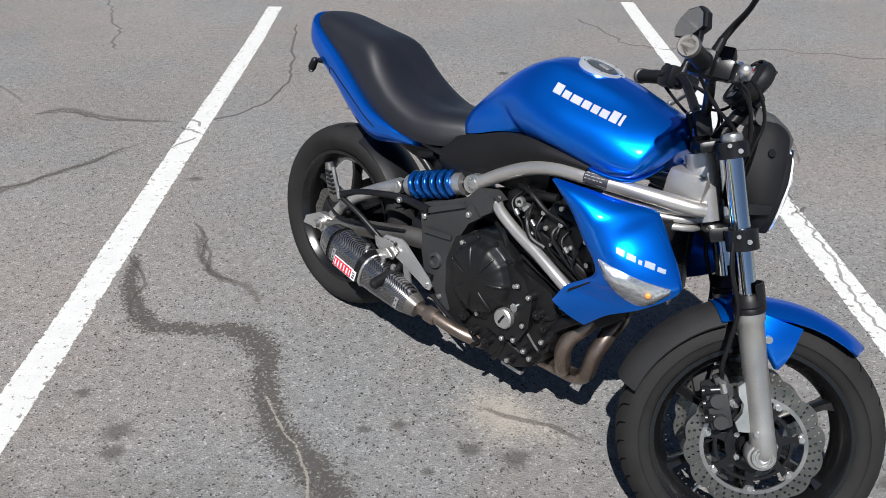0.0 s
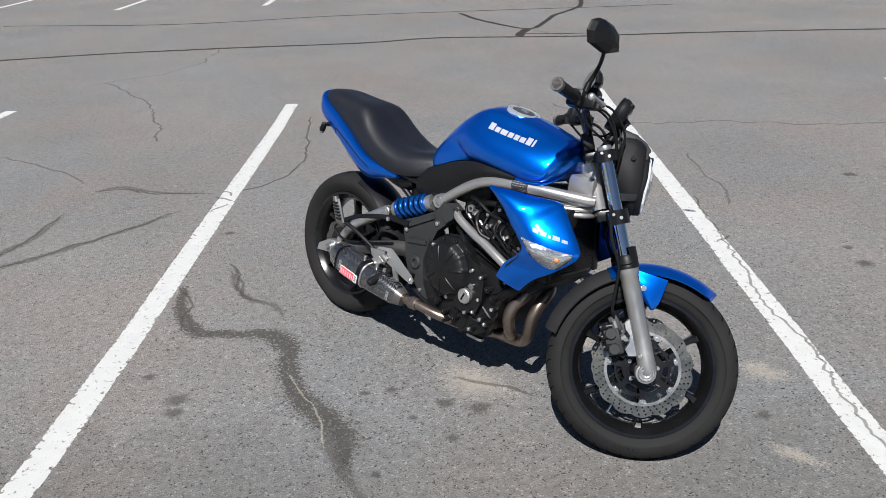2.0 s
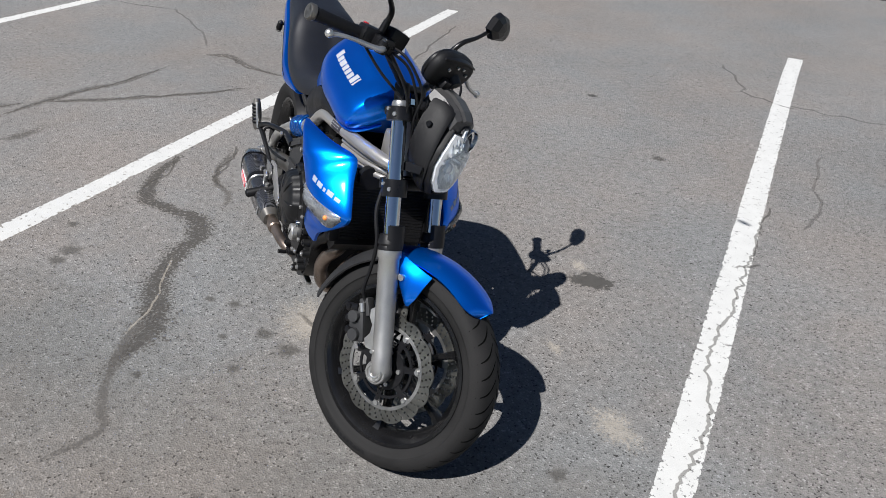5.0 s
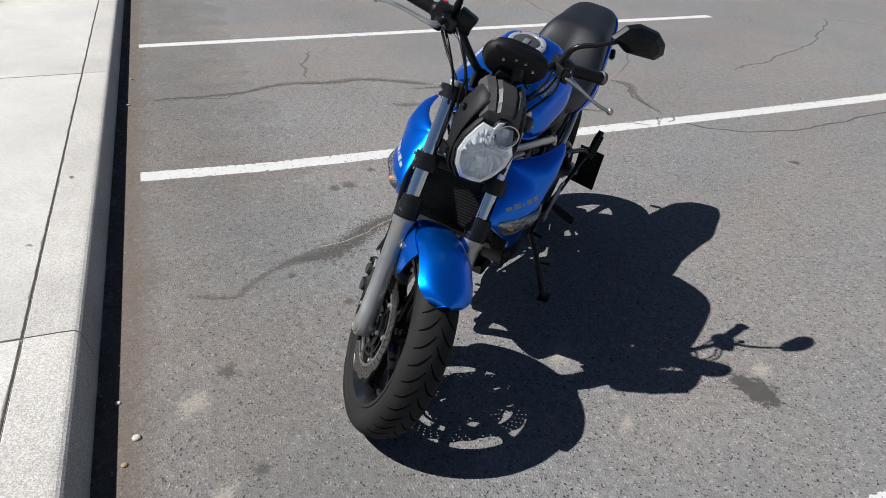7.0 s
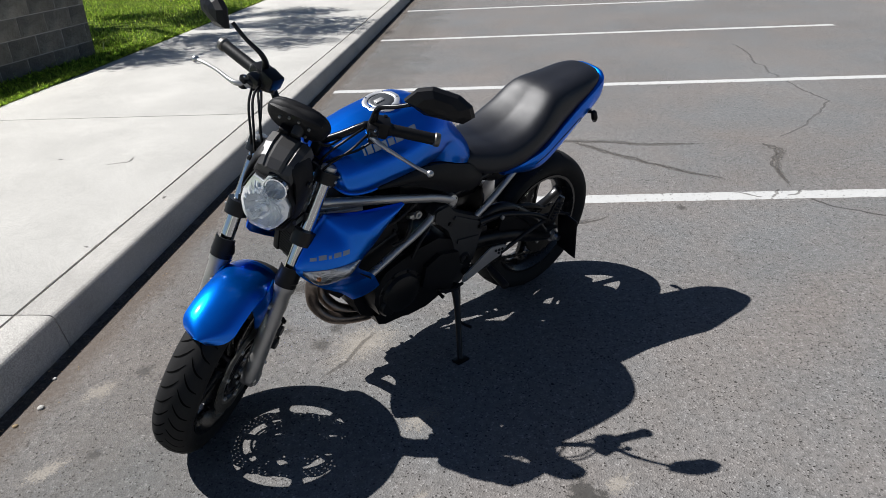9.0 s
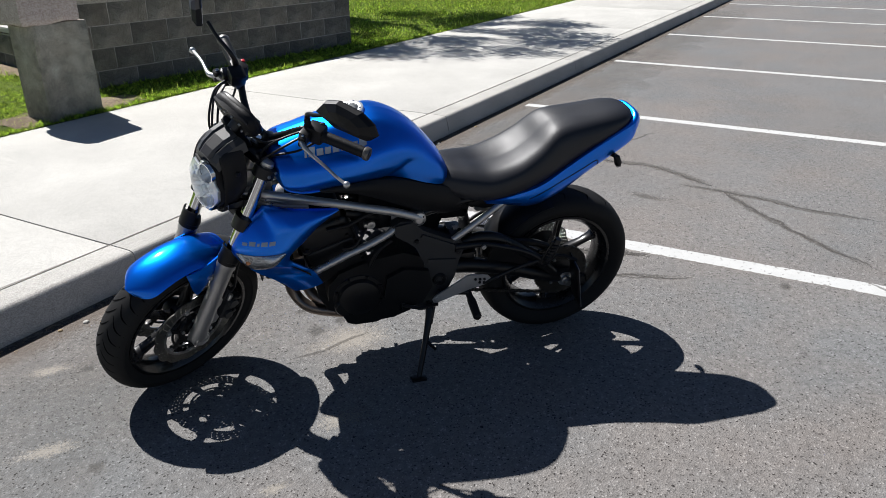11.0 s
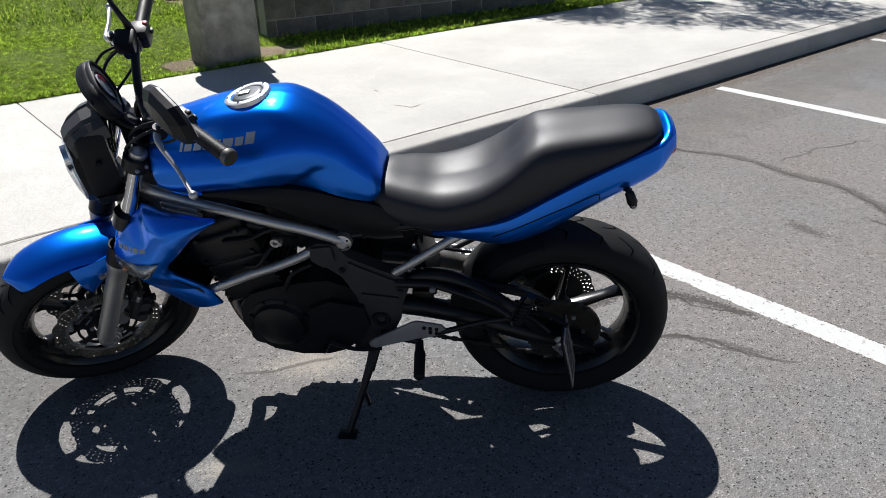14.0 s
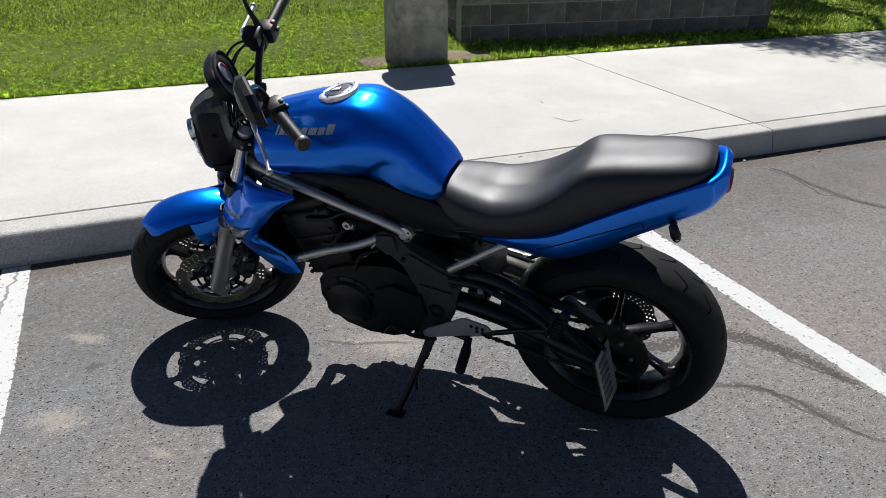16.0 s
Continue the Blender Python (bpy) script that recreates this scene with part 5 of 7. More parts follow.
dash = part("instrument_pod", body(pod, 16, 15), MATTE, bike, "slim black instrument pod with a round dial", dash_m)
part("dial", lathe([(0.0, -0.0265), (0.034, -0.0265), (0.036, -0.0255), (0.036, -0.02)], 0, 0, 32), LCD, dash, "pale dial face", Matrix.Rotation(radians(-90), 4, "Z") @ Matrix.Translation((0.0, 0.0025, 0.008)))
for a0, a1, mt, nm in ((-40, 130, WHITEPR, "pale dial scale"), (135, 200, REDPR, "red dial scale")):
    pts = [(-0.0245, 0.027 * math.cos(radians(a)), 0.008 + 0.027 * math.sin(radians(a))) for a in np.linspace(a0, a1, 16)]
    part("dial_scale", tube(pts, 0.003, seg=6, straight=True), mt, dash, nm)
part("display", box((-0.0232, 0, -0.036), (0.003, 0.06, 0.014), 0.001), LCD, dash)
part("pod_lip", skin_ring([[(x, y * k, z * k) for y, z in POD_RIM] for x, k in ((-0.024, 0.96), (-0.027, 1.0), (-0.022, 1.045), (-0.014, 1.03))]), BLACKPL, dash, "raised black rim")
part("dial_bezel", lathe([(0.035, 0.018), (0.035, 0.027), (0.039, 0.028), (0.042, 0.018)], 0, 0.008, 36), BLACKPL, dash, m=Matrix.Rotation(radians(90), 4, "Z"))
# brim along the upper front edge, and the fixings below it
b = bmesh.new()
skin(b, [[(0.004, y, 0.052 - 2.2 * y * y), (0.017 - 1.6 * y * y, y, 0.05 - 2.0 * y * y), (0.018 - 1.6 * y * y, y, 0.046 - 2.0 * y * y), (0.004, y, 0.046 - 2.2 * y * y)] for y in np.linspace(-0.076, 0.076, 15)])
part("pod_brim", b, BLACKPL, dash, "thin black brim")
for y, z in ((0.043, 0.016), (-0.043, 0.016), (0.014, 0.03), (-0.014, 0.03), (0.032, -0.024), (-0.032, -0.024)):
    part("pod_screw", rod((0.008, y, z), (0.02, y, z), 0.0045, 0.004, 10), ALU, dash)
part("pod_mount", rod((0.008, 0.012, -0.004), (0.034, 0.012, -0.012), 0.017, 0.015, 18, 0.003), PIVOT_GREY, dash, "round grey rubber boot")
part("pod_plug", box((0.024, -0.024, -0.022), (0.022, 0.03, 0.026), 0.005), BLACKPL, dash)
part("pod_bracket", tube([(0.462, 0, 1.04), (0.45, 0, 1.0), (0.42, 0, 0.93)], 0.016, 10, 10), BLACKMET, dash, m=dash_m.inverted() @ TURN)
for s in (-1, 1):
    part("pod_lug", box((0.006, s * 0.03, -0.047), (0.016, 0.012, 0.02), 0.004), BLACKPL, dash)

# handlebar and controls
bar_half = [(0.372, 0.0, 0.972), (0.37, 0.045, 0.975), (0.356, 0.095, 1.01), (0.335, 0.14, 1.048), (0.317, 0.17, 1.056), (0.254, 0.333, 1.056)]
bar = part("handlebar", tube([(x, -y, z) for x, y, z in bar_half[::-1]] + bar_half[1:], 0.011, 60, 14), BLACKMET, bike, "black tubular handlebar", TURN)
for s in (-1, 1):
    part("bar_riser", box((0.372, s * 0.04, 0.955), (0.036, 0.03, 0.058), 0.008, Matrix.Rotation(-RAKE, 4, "Y")), BLACKMET, bar)
    g0, g1 = Vector((0.302, s * 0.21, 1.0555)), Vector((0.254, s * 0.333, 1.056))
    d = (g1 - g0).normalized()
    grip_pts = [g0 + (g1 - g0) * u for u in np.linspace(0, 1, 25)]
    grip = part("grip", tube([tuple(p) for p in grip_pts], [0.0205 if i == 0 else 0.0165 + (0.0012 if i % 2 else 0) for i in range(25)], seg=18, straight=True), MATTE, bar, "ribbed black rubber grip")
    end = part("bar_end", tube([tuple(g1 + d * k) for k in (-0.001, 0.003, 0.013, 0.0165, 0.0165, 0.011)], [0.0165, 0.0205, 0.0205, 0.0185, 0.0135, 0.0125], seg=20, straight=True), LINKPIPE, grip, "grey ring-shaped bar end")
    part("end_plug", tube([tuple(g1 + d * k) for k in (0.004, 0.012, 0.013)], [0.013, 0.013, 0.009], seg=16, straight=True), LINKPIPE, end)
    sw = Vector((0.309, s * 0.184, 1.056))
    rotg = Matrix.Rotation(s * radians(21.6), 4, "Z")
    switch = part("switch_box", box(tuple(sw), (0.05, 0.056, 0.054), 0.012, rotg), BLACKPL, bar)
    part("switch_button", box((0.29, s * 0.188, 1.08), (0.012, 0.012, 0.011), 0.003, rotg), REDPL if s < 0 else BLACKPL, switch)
    part("switch_button", box((0.281, s * 0.184, 1.058), (0.012, 0.014, 0.012), 0.003, rotg), BLACKPL, switch)
    if s < 0:
        px, py, pz = 0.374, -0.205, 1.05
        body_ = join(box((0.342, -0.172, 1.054), (0.066, 0.05, 0.042), 0.01, rotg), rod((0.352, -0.12, 1.056), (0.366, -0.2, 1.052), 0.016, 0.014, 16, 0.003))
        lev = [(0.376, -0.2, 1.05), (0.388, -0.222, 1.046), (0.383, -0.248, 1.045), (0.368, -0.29, 1.045), (0.358, -0.333, 1.043), (0.351, -0.365, 1.037)]
    else:
        px, py, pz = 0.362, 0.186, 1.052
        body_ = box((0.335, 0.172, 1.054), (0.052, 0.032, 0.036), 0.008, rotg)
        lev = [(0.366, 0.184, 1.052), (0.375, 0.208, 1.049), (0.371, 0.242, 1.038), (0.36, 0.29, 1.022), (0.355, 0.334, 1.012), (0.352, 0.366, 1.009)]
    perch = part("lever_perch", join(body_, rod((px, py, pz - 0.016), (px, py, pz + 0.016), 0.013, seg=16, bev=0.002)), BLACKMET, bar)
    lever = part("brake_lever" if s < 0 else "clutch_lever", tube(lev, [0.009, 0.008, 0.0062, 0.0053, 0.005, 0.0055], 24, 10), ALU, bar, "bare aluminium lever with ball end")
    bm = bmesh.new()
    bmesh.ops.create_uvsphere(bm, u_segments=14, v_segments=10, radius=0.0105)
    part("lever_ball", bm, ALU, lever, m=Matrix.Translation((lev[-1][0] - 0.001, s * 0.369, lev[-1][2])))
    bolt(px, py, pz + 0.018, 1, lever, CHROME, 0.8, None)
    # mirror
    stem = part("mirror_stem", tube([(0.325, s * 0.165, 1.062), (0.33, s * 0.166, 1.10), (0.342, s * 0.18, 1.135), (0.352, s * 0.225, 1.165), (0.354, s * 0.268, 1.196)], [0.0085, 0.0085, 0.0075, 0.006, 0.006], 24, 10), BLACKMET, bike, "black mirror stem", TURN)
    part("stem_boot", rod((0.325, s * 0.165, 1.06), (0.333, s * 0.169, 1.112), 0.013, 0.009, 12), BLACKPL, stem)
    out = [(0.262, 1.19), (0.282, 1.24), (0.318, 1.256), (0.37, 1.256), (0.4, 1.238), (0.41, 1.204), (0.394, 1.172), (0.315, 1.166)]
    if s > 0:
        out = [(0.238, 1.20), (0.262, 1.24), (0.30, 1.258), (0.37, 1.256), (0.41, 1.236), (0.426, 1.208), (0.408, 1.184), (0.30, 1.176)]
    else:
        out = [(0.262 + (yy - 0.262) * 0.9, 1.206 + (zz - 1.206) * 0.9) for yy, zz in out]
    sweep = 0.62 if s < 0 else 0.25
    rings = []
    for kx, f, fz in ((-0.012, 0.99, 0), (-0.006, 1.0, 0), (0.008, 0.94, 0), (0.022, 0.62, 0), (0.028, 0.2, 0)):
        rings.append([(0.34 + kx - sweep * (0.342 + (yy - 0.342) * f - 0.34), s * (0.342 + (yy - 0.342) * f), 1.212 + (zz - 1.212) * f) for yy, zz in out])
    b = bmesh.new()
    skin(b, rings)
    mir = part("mirror_housing", bevelled(b, 0.0025, 2, 12), BLACKPL, stem, "black angular mirror housing", smooth=False)
    rings = [[(0.34 - 0.0135 - k - sweep * (yy - 0.342) * 0.93, s * (0.342 + (yy - 0.342) * 0.93), 1.212 + (zz - 1.212) * 0.91) for yy, zz in out] for k in (0, 0.002)]
    b = bmesh.new()
    skin(b, rings)
    part("mirror_glass", b, MIRROR, stem, "mirror glass", smooth=False)
pot_m = Matrix.Translation((0.351, -0.137, 1.078)) @ Matrix.Rotation(radians(-10), 4, "X") @ Matrix.Rotation(radians(-20), 4, "Z")
res = part("brake_reservoir", box((0, 0, 0), (0.046, 0.05, 0.044), 0.009, taper=1.08), BLACKPL, bar, "black brake fluid reservoir", pot_m)
part("reservoir_cap", box((0, 0, 0.026), (0.052, 0.056, 0.012), 0.005), MATTE, res, "black screwed lid", pot_m)
for k in (-1, 1):
    part("lid_screw", rod((k * 0.017, k * 0.018, 0.031), (k * 0.017, k * 0.018, 0.0335), 0.004, 0.0036, 10), ALU, res, m=pot_m)
part("master_cylinder", rod((0.353, -0.165, 1.046), (0.379, -0.212, 1.047), 0.0125, 0.0115, 14, 0.003), ALU, bar, "bare aluminium lever pivot")
CABLES_RIGHT = (
    [(0.36, -0.17, 1.05), (0.42, -0.13, 1.03), (0.46, -0.09, 0.96), (0.475, -0.06, 0.89), (0.48, -0.04, 0.84)],
    [(0.3, -0.19, 1.04), (0.36, -0.15, 0.99), (0.43, -0.11, 0.95), (0.46, -0.08, 0.91), (0.475, -0.05, 0.86)],
    [(0.45, -0.03, 1.03), (0.47, -0.06, 0.98), (0.475, -0.05, 0.92), (0.485, -0.03, 0.86)],
    [(0.335, -0.19, 1.05), (0.41, -0.165, 1.02), (0.455, -0.125, 0.955), (0.465, -0.105, 0.88), (0.475, -0.07, 0.82)],
    [(0.345, -0.16, 1.06), (0.42, -0.15, 1.05), (0.475, -0.11, 0.99), (0.475, -0.095, 0.92), (0.48, -0.06, 0.85)])
CABLES_LEFT = (
    [(0.36, 0.17, 1.05), (0.42, 0.15, 1.02), (0.45, 0.1, 0.95), (0.43, 0.07, 0.86), (0.39, 0.06, 0.8)],
    [(0.29, 0.2, 1.04), (0.35, 0.16, 0.99), (0.4, 0.1, 0.95), (0.41, 0.05, 0.88), (0.37, 0.03, 0.8)],
    [(0.34, 0.15, 1.05), (0.4, 0.125, 1.03), (0.43, 0.09, 0.98), (0.42, 0.07, 0.92)],
    [(0.36, 0.1, 1), (0.42, 0.08, 1), (0.45, 0.04, 1.03)])
for pts in CABLES_RIGHT + CABLES_LEFT:
    part("control_cable", tube(pts, 0.0037, 30, 8), BLACKPL, bar)

# ---- tank, seat, tail ----
# guide lines from end to end, from the crown down to the keel
tank_crown = [(-0.222, 0, 0.818), (-0.196, 0, 0.862), (-0.128, 0, 0.938), (-0.062, 0, 0.99), (0.008, 0, 1.017), (0.09, 0, 1.014), (0.18, 0, 0.998), (0.26, 0, 0.976), (0.325, 0, 0.954), (0.347, 0, 0.94), (0.358, 0, 0.918), (0.362, 0, 0.892)]
tank_brow = [(-0.222, 0.045, 0.816), (-0.195, 0.05, 0.857), (-0.128, 0.05, 0.932), (-0.062, 0.056, 0.982), (0.008, 0.058, 1.008), (0.09, 0.057, 1.005), (0.18, 0.054, 0.989), (0.26, 0.052, 0.968), (0.325, 0.053, 0.947), (0.347, 0.049, 0.934), (0.358, 0.043, 0.913), (0.362, 0.03, 0.888)]
tank_shoulder = [(-0.221, 0.07, 0.81), (-0.194, 0.08, 0.845), (-0.13, 0.086, 0.91), (-0.066, 0.1, 0.952), (0.006, 0.108, 0.975), (0.09, 0.11, 0.968), (0.18, 0.105, 0.956), (0.26, 0.101, 0.941), (0.325, 0.098, 0.923), (0.345, 0.09, 0.912), (0.354, 0.077, 0.894), (0.358, 0.055, 0.877)]
tank_flank = [(-0.22, 0.082, 0.8), (-0.194, 0.096, 0.828), (-0.132, 0.108, 0.88), (-0.07, 0.126, 0.912), (0.004, 0.146, 0.928), (0.09, 0.156, 0.92), (0.18, 0.152, 0.911), (0.26, 0.145, 0.9), (0.322, 0.134, 0.885), (0.338, 0.121, 0.877), (0.346, 0.102, 0.865), (0.35, 0.073, 0.859)]
tank_waist = [(-0.219, 0.087, 0.79), (-0.194, 0.104, 0.808), (-0.135, 0.117, 0.848), (-0.074, 0.128, 0.868), (0.002, 0.154, 0.882), (0.09, 0.169, 0.878), (0.18, 0.168, 0.868), (0.26, 0.162, 0.857), (0.316, 0.148, 0.85), (0.329, 0.133, 0.847), (0.336, 0.112, 0.843), (0.34, 0.08, 0.844)]
tank_hem = [(-0.218, 0.088, 0.782), (-0.195, 0.107, 0.79), (-0.138, 0.121, 0.818), (-0.077, 0.128, 0.838), (0, 0.143, 0.848), (0.09, 0.16, 0.846), (0.18, 0.16, 0.838), (0.26, 0.157, 0.83), (0.307, 0.145, 0.83), (0.318, 0.131, 0.828), (0.324, 0.11, 0.828), (0.328, 0.079, 0.832)]
tank_keel = [(-0.217, 0.084, 0.772), (-0.195, 0.104, 0.768), (-0.14, 0.119, 0.786), (-0.08, 0.126, 0.81), (0, 0.131, 0.828), (0.09, 0.14, 0.828), (0.18, 0.142, 0.818), (0.26, 0.141, 0.812), (0.296, 0.13, 0.815), (0.305, 0.116, 0.814), (0.311, 0.097, 0.817), (0.316, 0.07, 0.822)]
tank_secs = list(zip(tank_crown, tank_brow, tank_shoulder, tank_flank, tank_waist, tank_hem, tank_keel))
tank_bm = body(tank_secs, 96, 45)
from mathutils.bvhtree import BVHTree
# the flank bulges over a flat knee panel behind a rising edge; a fold parts the top from the flank
for v in tank_bm.verts:
    x, y, z = v.co
    ay = abs(y)
    if x < 0.13 and ay > 0.05:
        edge = 0.80 + 0.70 * (0.06 - x) if x > -0.067 else 0.889 + 0.30 * (-0.067 - x)
        t = max(0.0, min(1.0, (edge - z) / (0.011 + 0.14 * max(0.0, 0.0 - x)))) * max(0.25, min(1.0, 1 + (x + 0.02) / 0.11)) * max(0.0, min(1.0, (x + 0.215) / 0.08)) * max(0.0, min(1.0, (0.13 - x) / 0.05))
        v.co.y -= math.copysign(0.009 * t * t * (3 - 2 * t), y)
    if z > 0.9 and ay > 0.04:
        k = max(0.0, 1 - abs(ay - (0.079 - 0.05 * max(0.0, x - 0.12))) / 0.026) * max(0.0, min(1.0, (x + 0.06) / 0.07)) * max(0.0, min(1.0, (0.27 - x) / 0.08))
        v.co.z += 0.0055 * k
TANK_TREE = BVHTree.FromBMesh(tank_bm)
tank = part("fuel_tank", tank_bm, PAINT, bike, "glossy metallic blue fuel tank with filler cap")
for s in (-1, 1):
    part("tank_lip", tube([(0.17, s * 0.142, 0.816), (0.25, s * 0.139, 0.809), (0.3, s * 0.125, 0.812), (0.32, s * 0.105, 0.82), (0.332, s * 0.08, 0.832), (0.342, s * 0.05, 0.85)], [0.003, 0.0045, 0.005, 0.005, 0.0045, 0.003], 30, 10), PAINT, tank)
# filler cap, following the slope of the tank
cap_m = Matrix.Translation((0.102, 0, 1.0108)) @ Matrix.Rotation(radians(13), 4, "Y") @ Matrix.Rotation(radians(-90), 4, "X")
ring = part("filler_ring", lathe([(0.041, 0.004), (0.042, -0.0035), (0.045, -0.005), (0.053, -0.005), (0.058, -0.0025), (0.059, 0.008)], 0, 0, 48), CAPMETAL, tank, "polished filler ring", cap_m)
part("filler_cap", lathe([(0.0, -0.005), (0.03, -0.005), (0.036, -0.004), (0.0405, -0.001), (0.041, 0.006)], 0, 0, 40), CAPDARK, tank, "grey locking filler cap", cap_m)
part("cap_lock", box((0.006, -0.0065, 0.0), (0.03, 0.005, 0.018), 0.002), ALU, tank, m=cap_m)
for i in range(5):
    x, z = at_ring(0, 0, 0.050, 72 * i + 10)
    bolt(x, -0.004, z, -1, ring, CHROME, 0.42)


def on_tree(tree, x, z, side, lift=0.0012):
    hit, nor, _, _ = tree.ray_cast(Vector((x, side * 0.5, z)), Vector((0, -side, 0)))
    return None if hit is None else hit + Vector((0, side, 0.0)) * lift * 0.6 + nor * (lift if nor.y * side > 0 else -lift)


def badge(tree, parent, quads, side, material, label, lift=0.0012, n=3):
    """Flat marks laid on a curved panel, one object for each: corners in (x, z)."""
    for q in quads:
        b = bmesh.new()
        grid = []
        ok = True
        for i in range(n + 1):
            row = []
            for j in range(n + 1):
                u, v = i / n, j / n
                x = (q[0][0] * (1 - u) + q[1][0] * u) * (1 - v) + (q[3][0] * (1 - u) + q[2][0] * u) * v
                z = (q[0][1] * (1 - u) + q[1][1] * u) * (1 - v) + (q[3][1] * (1 - u) + q[2][1] * u) * v
                p = on_tree(tree, x, z, side, lift)
                ok = ok and p is not None
                row.append(b.verts.new(p) if p is not None else None)
            grid.append(row)
        if ok:
            for i in range(n):
                for j in range(n):
                    b.faces.new((grid[i][j], grid[i + 1][j], grid[i + 1][j + 1], grid[i][j + 1]))
            part("badge_mark", b, material, parent, label)
        else:
            b.free()


def mark_row(x0, z0, x1, z1, widths, height, gap, lean=0.0, tall=()):
    """Plain blocks in a row, in place of a maker's mark."""
    total = sum(widths) + gap * (len(widths) - 1)
    out, pos = [], 0.0
    for i, w in enumerate(widths):
        a, b = pos / total, (pos + w) / total
        pos += w + gap
        h = height * (1.0 if i in tall else 0.72)
        xa, za, xb, zb = x0 + (x1 - x0) * a, z0 + (z1 - z0) * a, x0 + (x1 - x0) * b, z0 + (z1 - z0) * b
        out.append(((xa, za), (xb, zb), (xb + lean * h, zb + h), (xa + lean * h, za + h)))
    return out


for s in (-1, 1):
    # the left badge is drawn darker, its shade held in the print colour
    badge(TANK_TREE, tank, mark_row(0.062, 0.951, 0.252, 0.923, (2.6, 2.3, 3.0, 2.3, 2.1, 2.3, 2.2, 0.8), 0.0205, 0.55, -0.15, (0, 6, 7)), s, WHITEPR if s < 0 else SHADEPR, "silver badge block")

# guide lines from end to end, from the crown down to the keel
seat_crown = [(-0.186, 0, 0.79), (-0.225, 0, 0.804), (-0.29, 0, 0.796), (-0.37, 0, 0.787), (-0.46, 0, 0.806), (-0.53, 0, 0.85), (-0.585, 0, 0.903), (-0.63, 0, 0.928), (-0.73, 0, 0.942), (-0.82, 0, 0.953), (-0.875, 0, 0.955), (-0.9, 0, 0.95)]
seat_brow = [(-0.186, 0.03, 0.789), (-0.225, 0.035, 0.803), (-0.29, 0.045, 0.797), (-0.37, 0.052, 0.791), (-0.46, 0.055, 0.814), (-0.53, 0.055, 0.857), (-0.585, 0.053, 0.908), (-0.63, 0.052, 0.929), (-0.73, 0.05, 0.941), (-0.82, 0.047, 0.952), (-0.875, 0.038, 0.954), (-0.9, 0.026, 0.949)]
seat_shoulder = [(-0.186, 0.06, 0.784), (-0.225, 0.07, 0.796), (-0.29, 0.086, 0.792), (-0.37, 0.1, 0.787), (-0.46, 0.106, 0.813), (-0.53, 0.102, 0.855), (-0.586, 0.097, 0.902), (-0.632, 0.093, 0.921), (-0.73, 0.088, 0.931), (-0.82, 0.08, 0.943), (-0.874, 0.066, 0.947), (-0.899, 0.045, 0.945)]
seat_flank = [(-0.185, 0.082, 0.772), (-0.222, 0.095, 0.779), (-0.288, 0.117, 0.772), (-0.37, 0.134, 0.766), (-0.46, 0.14, 0.792), (-0.53, 0.134, 0.832), (-0.588, 0.125, 0.876), (-0.636, 0.118, 0.896), (-0.73, 0.109, 0.907), (-0.82, 0.098, 0.926), (-0.873, 0.082, 0.936), (-0.898, 0.057, 0.939)]
seat_waist = [(-0.184, 0.092, 0.758), (-0.22, 0.104, 0.758), (-0.285, 0.128, 0.745), (-0.37, 0.145, 0.738), (-0.46, 0.15, 0.76), (-0.532, 0.146, 0.795), (-0.595, 0.136, 0.836), (-0.645, 0.127, 0.862), (-0.73, 0.116, 0.88), (-0.82, 0.104, 0.907), (-0.872, 0.087, 0.924), (-0.897, 0.061, 0.932)]
seat_hem = [(-0.183, 0.094, 0.748), (-0.218, 0.106, 0.742), (-0.282, 0.13, 0.724), (-0.37, 0.144, 0.716), (-0.46, 0.148, 0.735), (-0.535, 0.144, 0.766), (-0.605, 0.135, 0.804), (-0.65, 0.127, 0.834), (-0.73, 0.116, 0.862), (-0.82, 0.104, 0.896), (-0.871, 0.086, 0.917), (-0.896, 0.06, 0.927)]
seat_keel = [(-0.182, 0.09, 0.738), (-0.215, 0.1, 0.726), (-0.28, 0.124, 0.708), (-0.37, 0.138, 0.7), (-0.46, 0.143, 0.715), (-0.54, 0.138, 0.745), (-0.61, 0.13, 0.782), (-0.655, 0.123, 0.808), (-0.73, 0.113, 0.846), (-0.82, 0.101, 0.886), (-0.87, 0.083, 0.911), (-0.895, 0.057, 0.923)]
seat_secs = list(zip(seat_crown, seat_brow, seat_shoulder, seat_flank, seat_waist, seat_hem, seat_keel))
seat = part("seat", body(seat_secs, 60, 23), VINYL, bike, "black vinyl dual seat with a stepped pillion")
# guide lines from end to end, from the crown down to the keel
tail_crown = [(-0.35, 0, 0.695), (-0.44, 0, 0.7), (-0.54, 0, 0.72), (-0.64, 0, 0.77), (-0.74, 0, 0.83), (-0.84, 0, 0.885), (-0.893, 0, 0.92), (-0.918, 0, 0.945), (-0.934, 0, 0.938)]
tail_brow = [(-0.35, 0.05, 0.695), (-0.44, 0.06, 0.705), (-0.54, 0.06, 0.73), (-0.64, 0.06, 0.78), (-0.74, 0.05, 0.838), (-0.84, 0.045, 0.89), (-0.893, 0.04, 0.922), (-0.918, 0.035, 0.944), (-0.934, 0.025, 0.937)]
tail_shoulder = [(-0.35, 0.1, 0.697), (-0.44, 0.12, 0.714), (-0.54, 0.12, 0.744), (-0.64, 0.11, 0.796), (-0.74, 0.1, 0.852), (-0.84, 0.088, 0.902), (-0.892, 0.072, 0.925), (-0.917, 0.06, 0.939), (-0.934, 0.045, 0.932)]
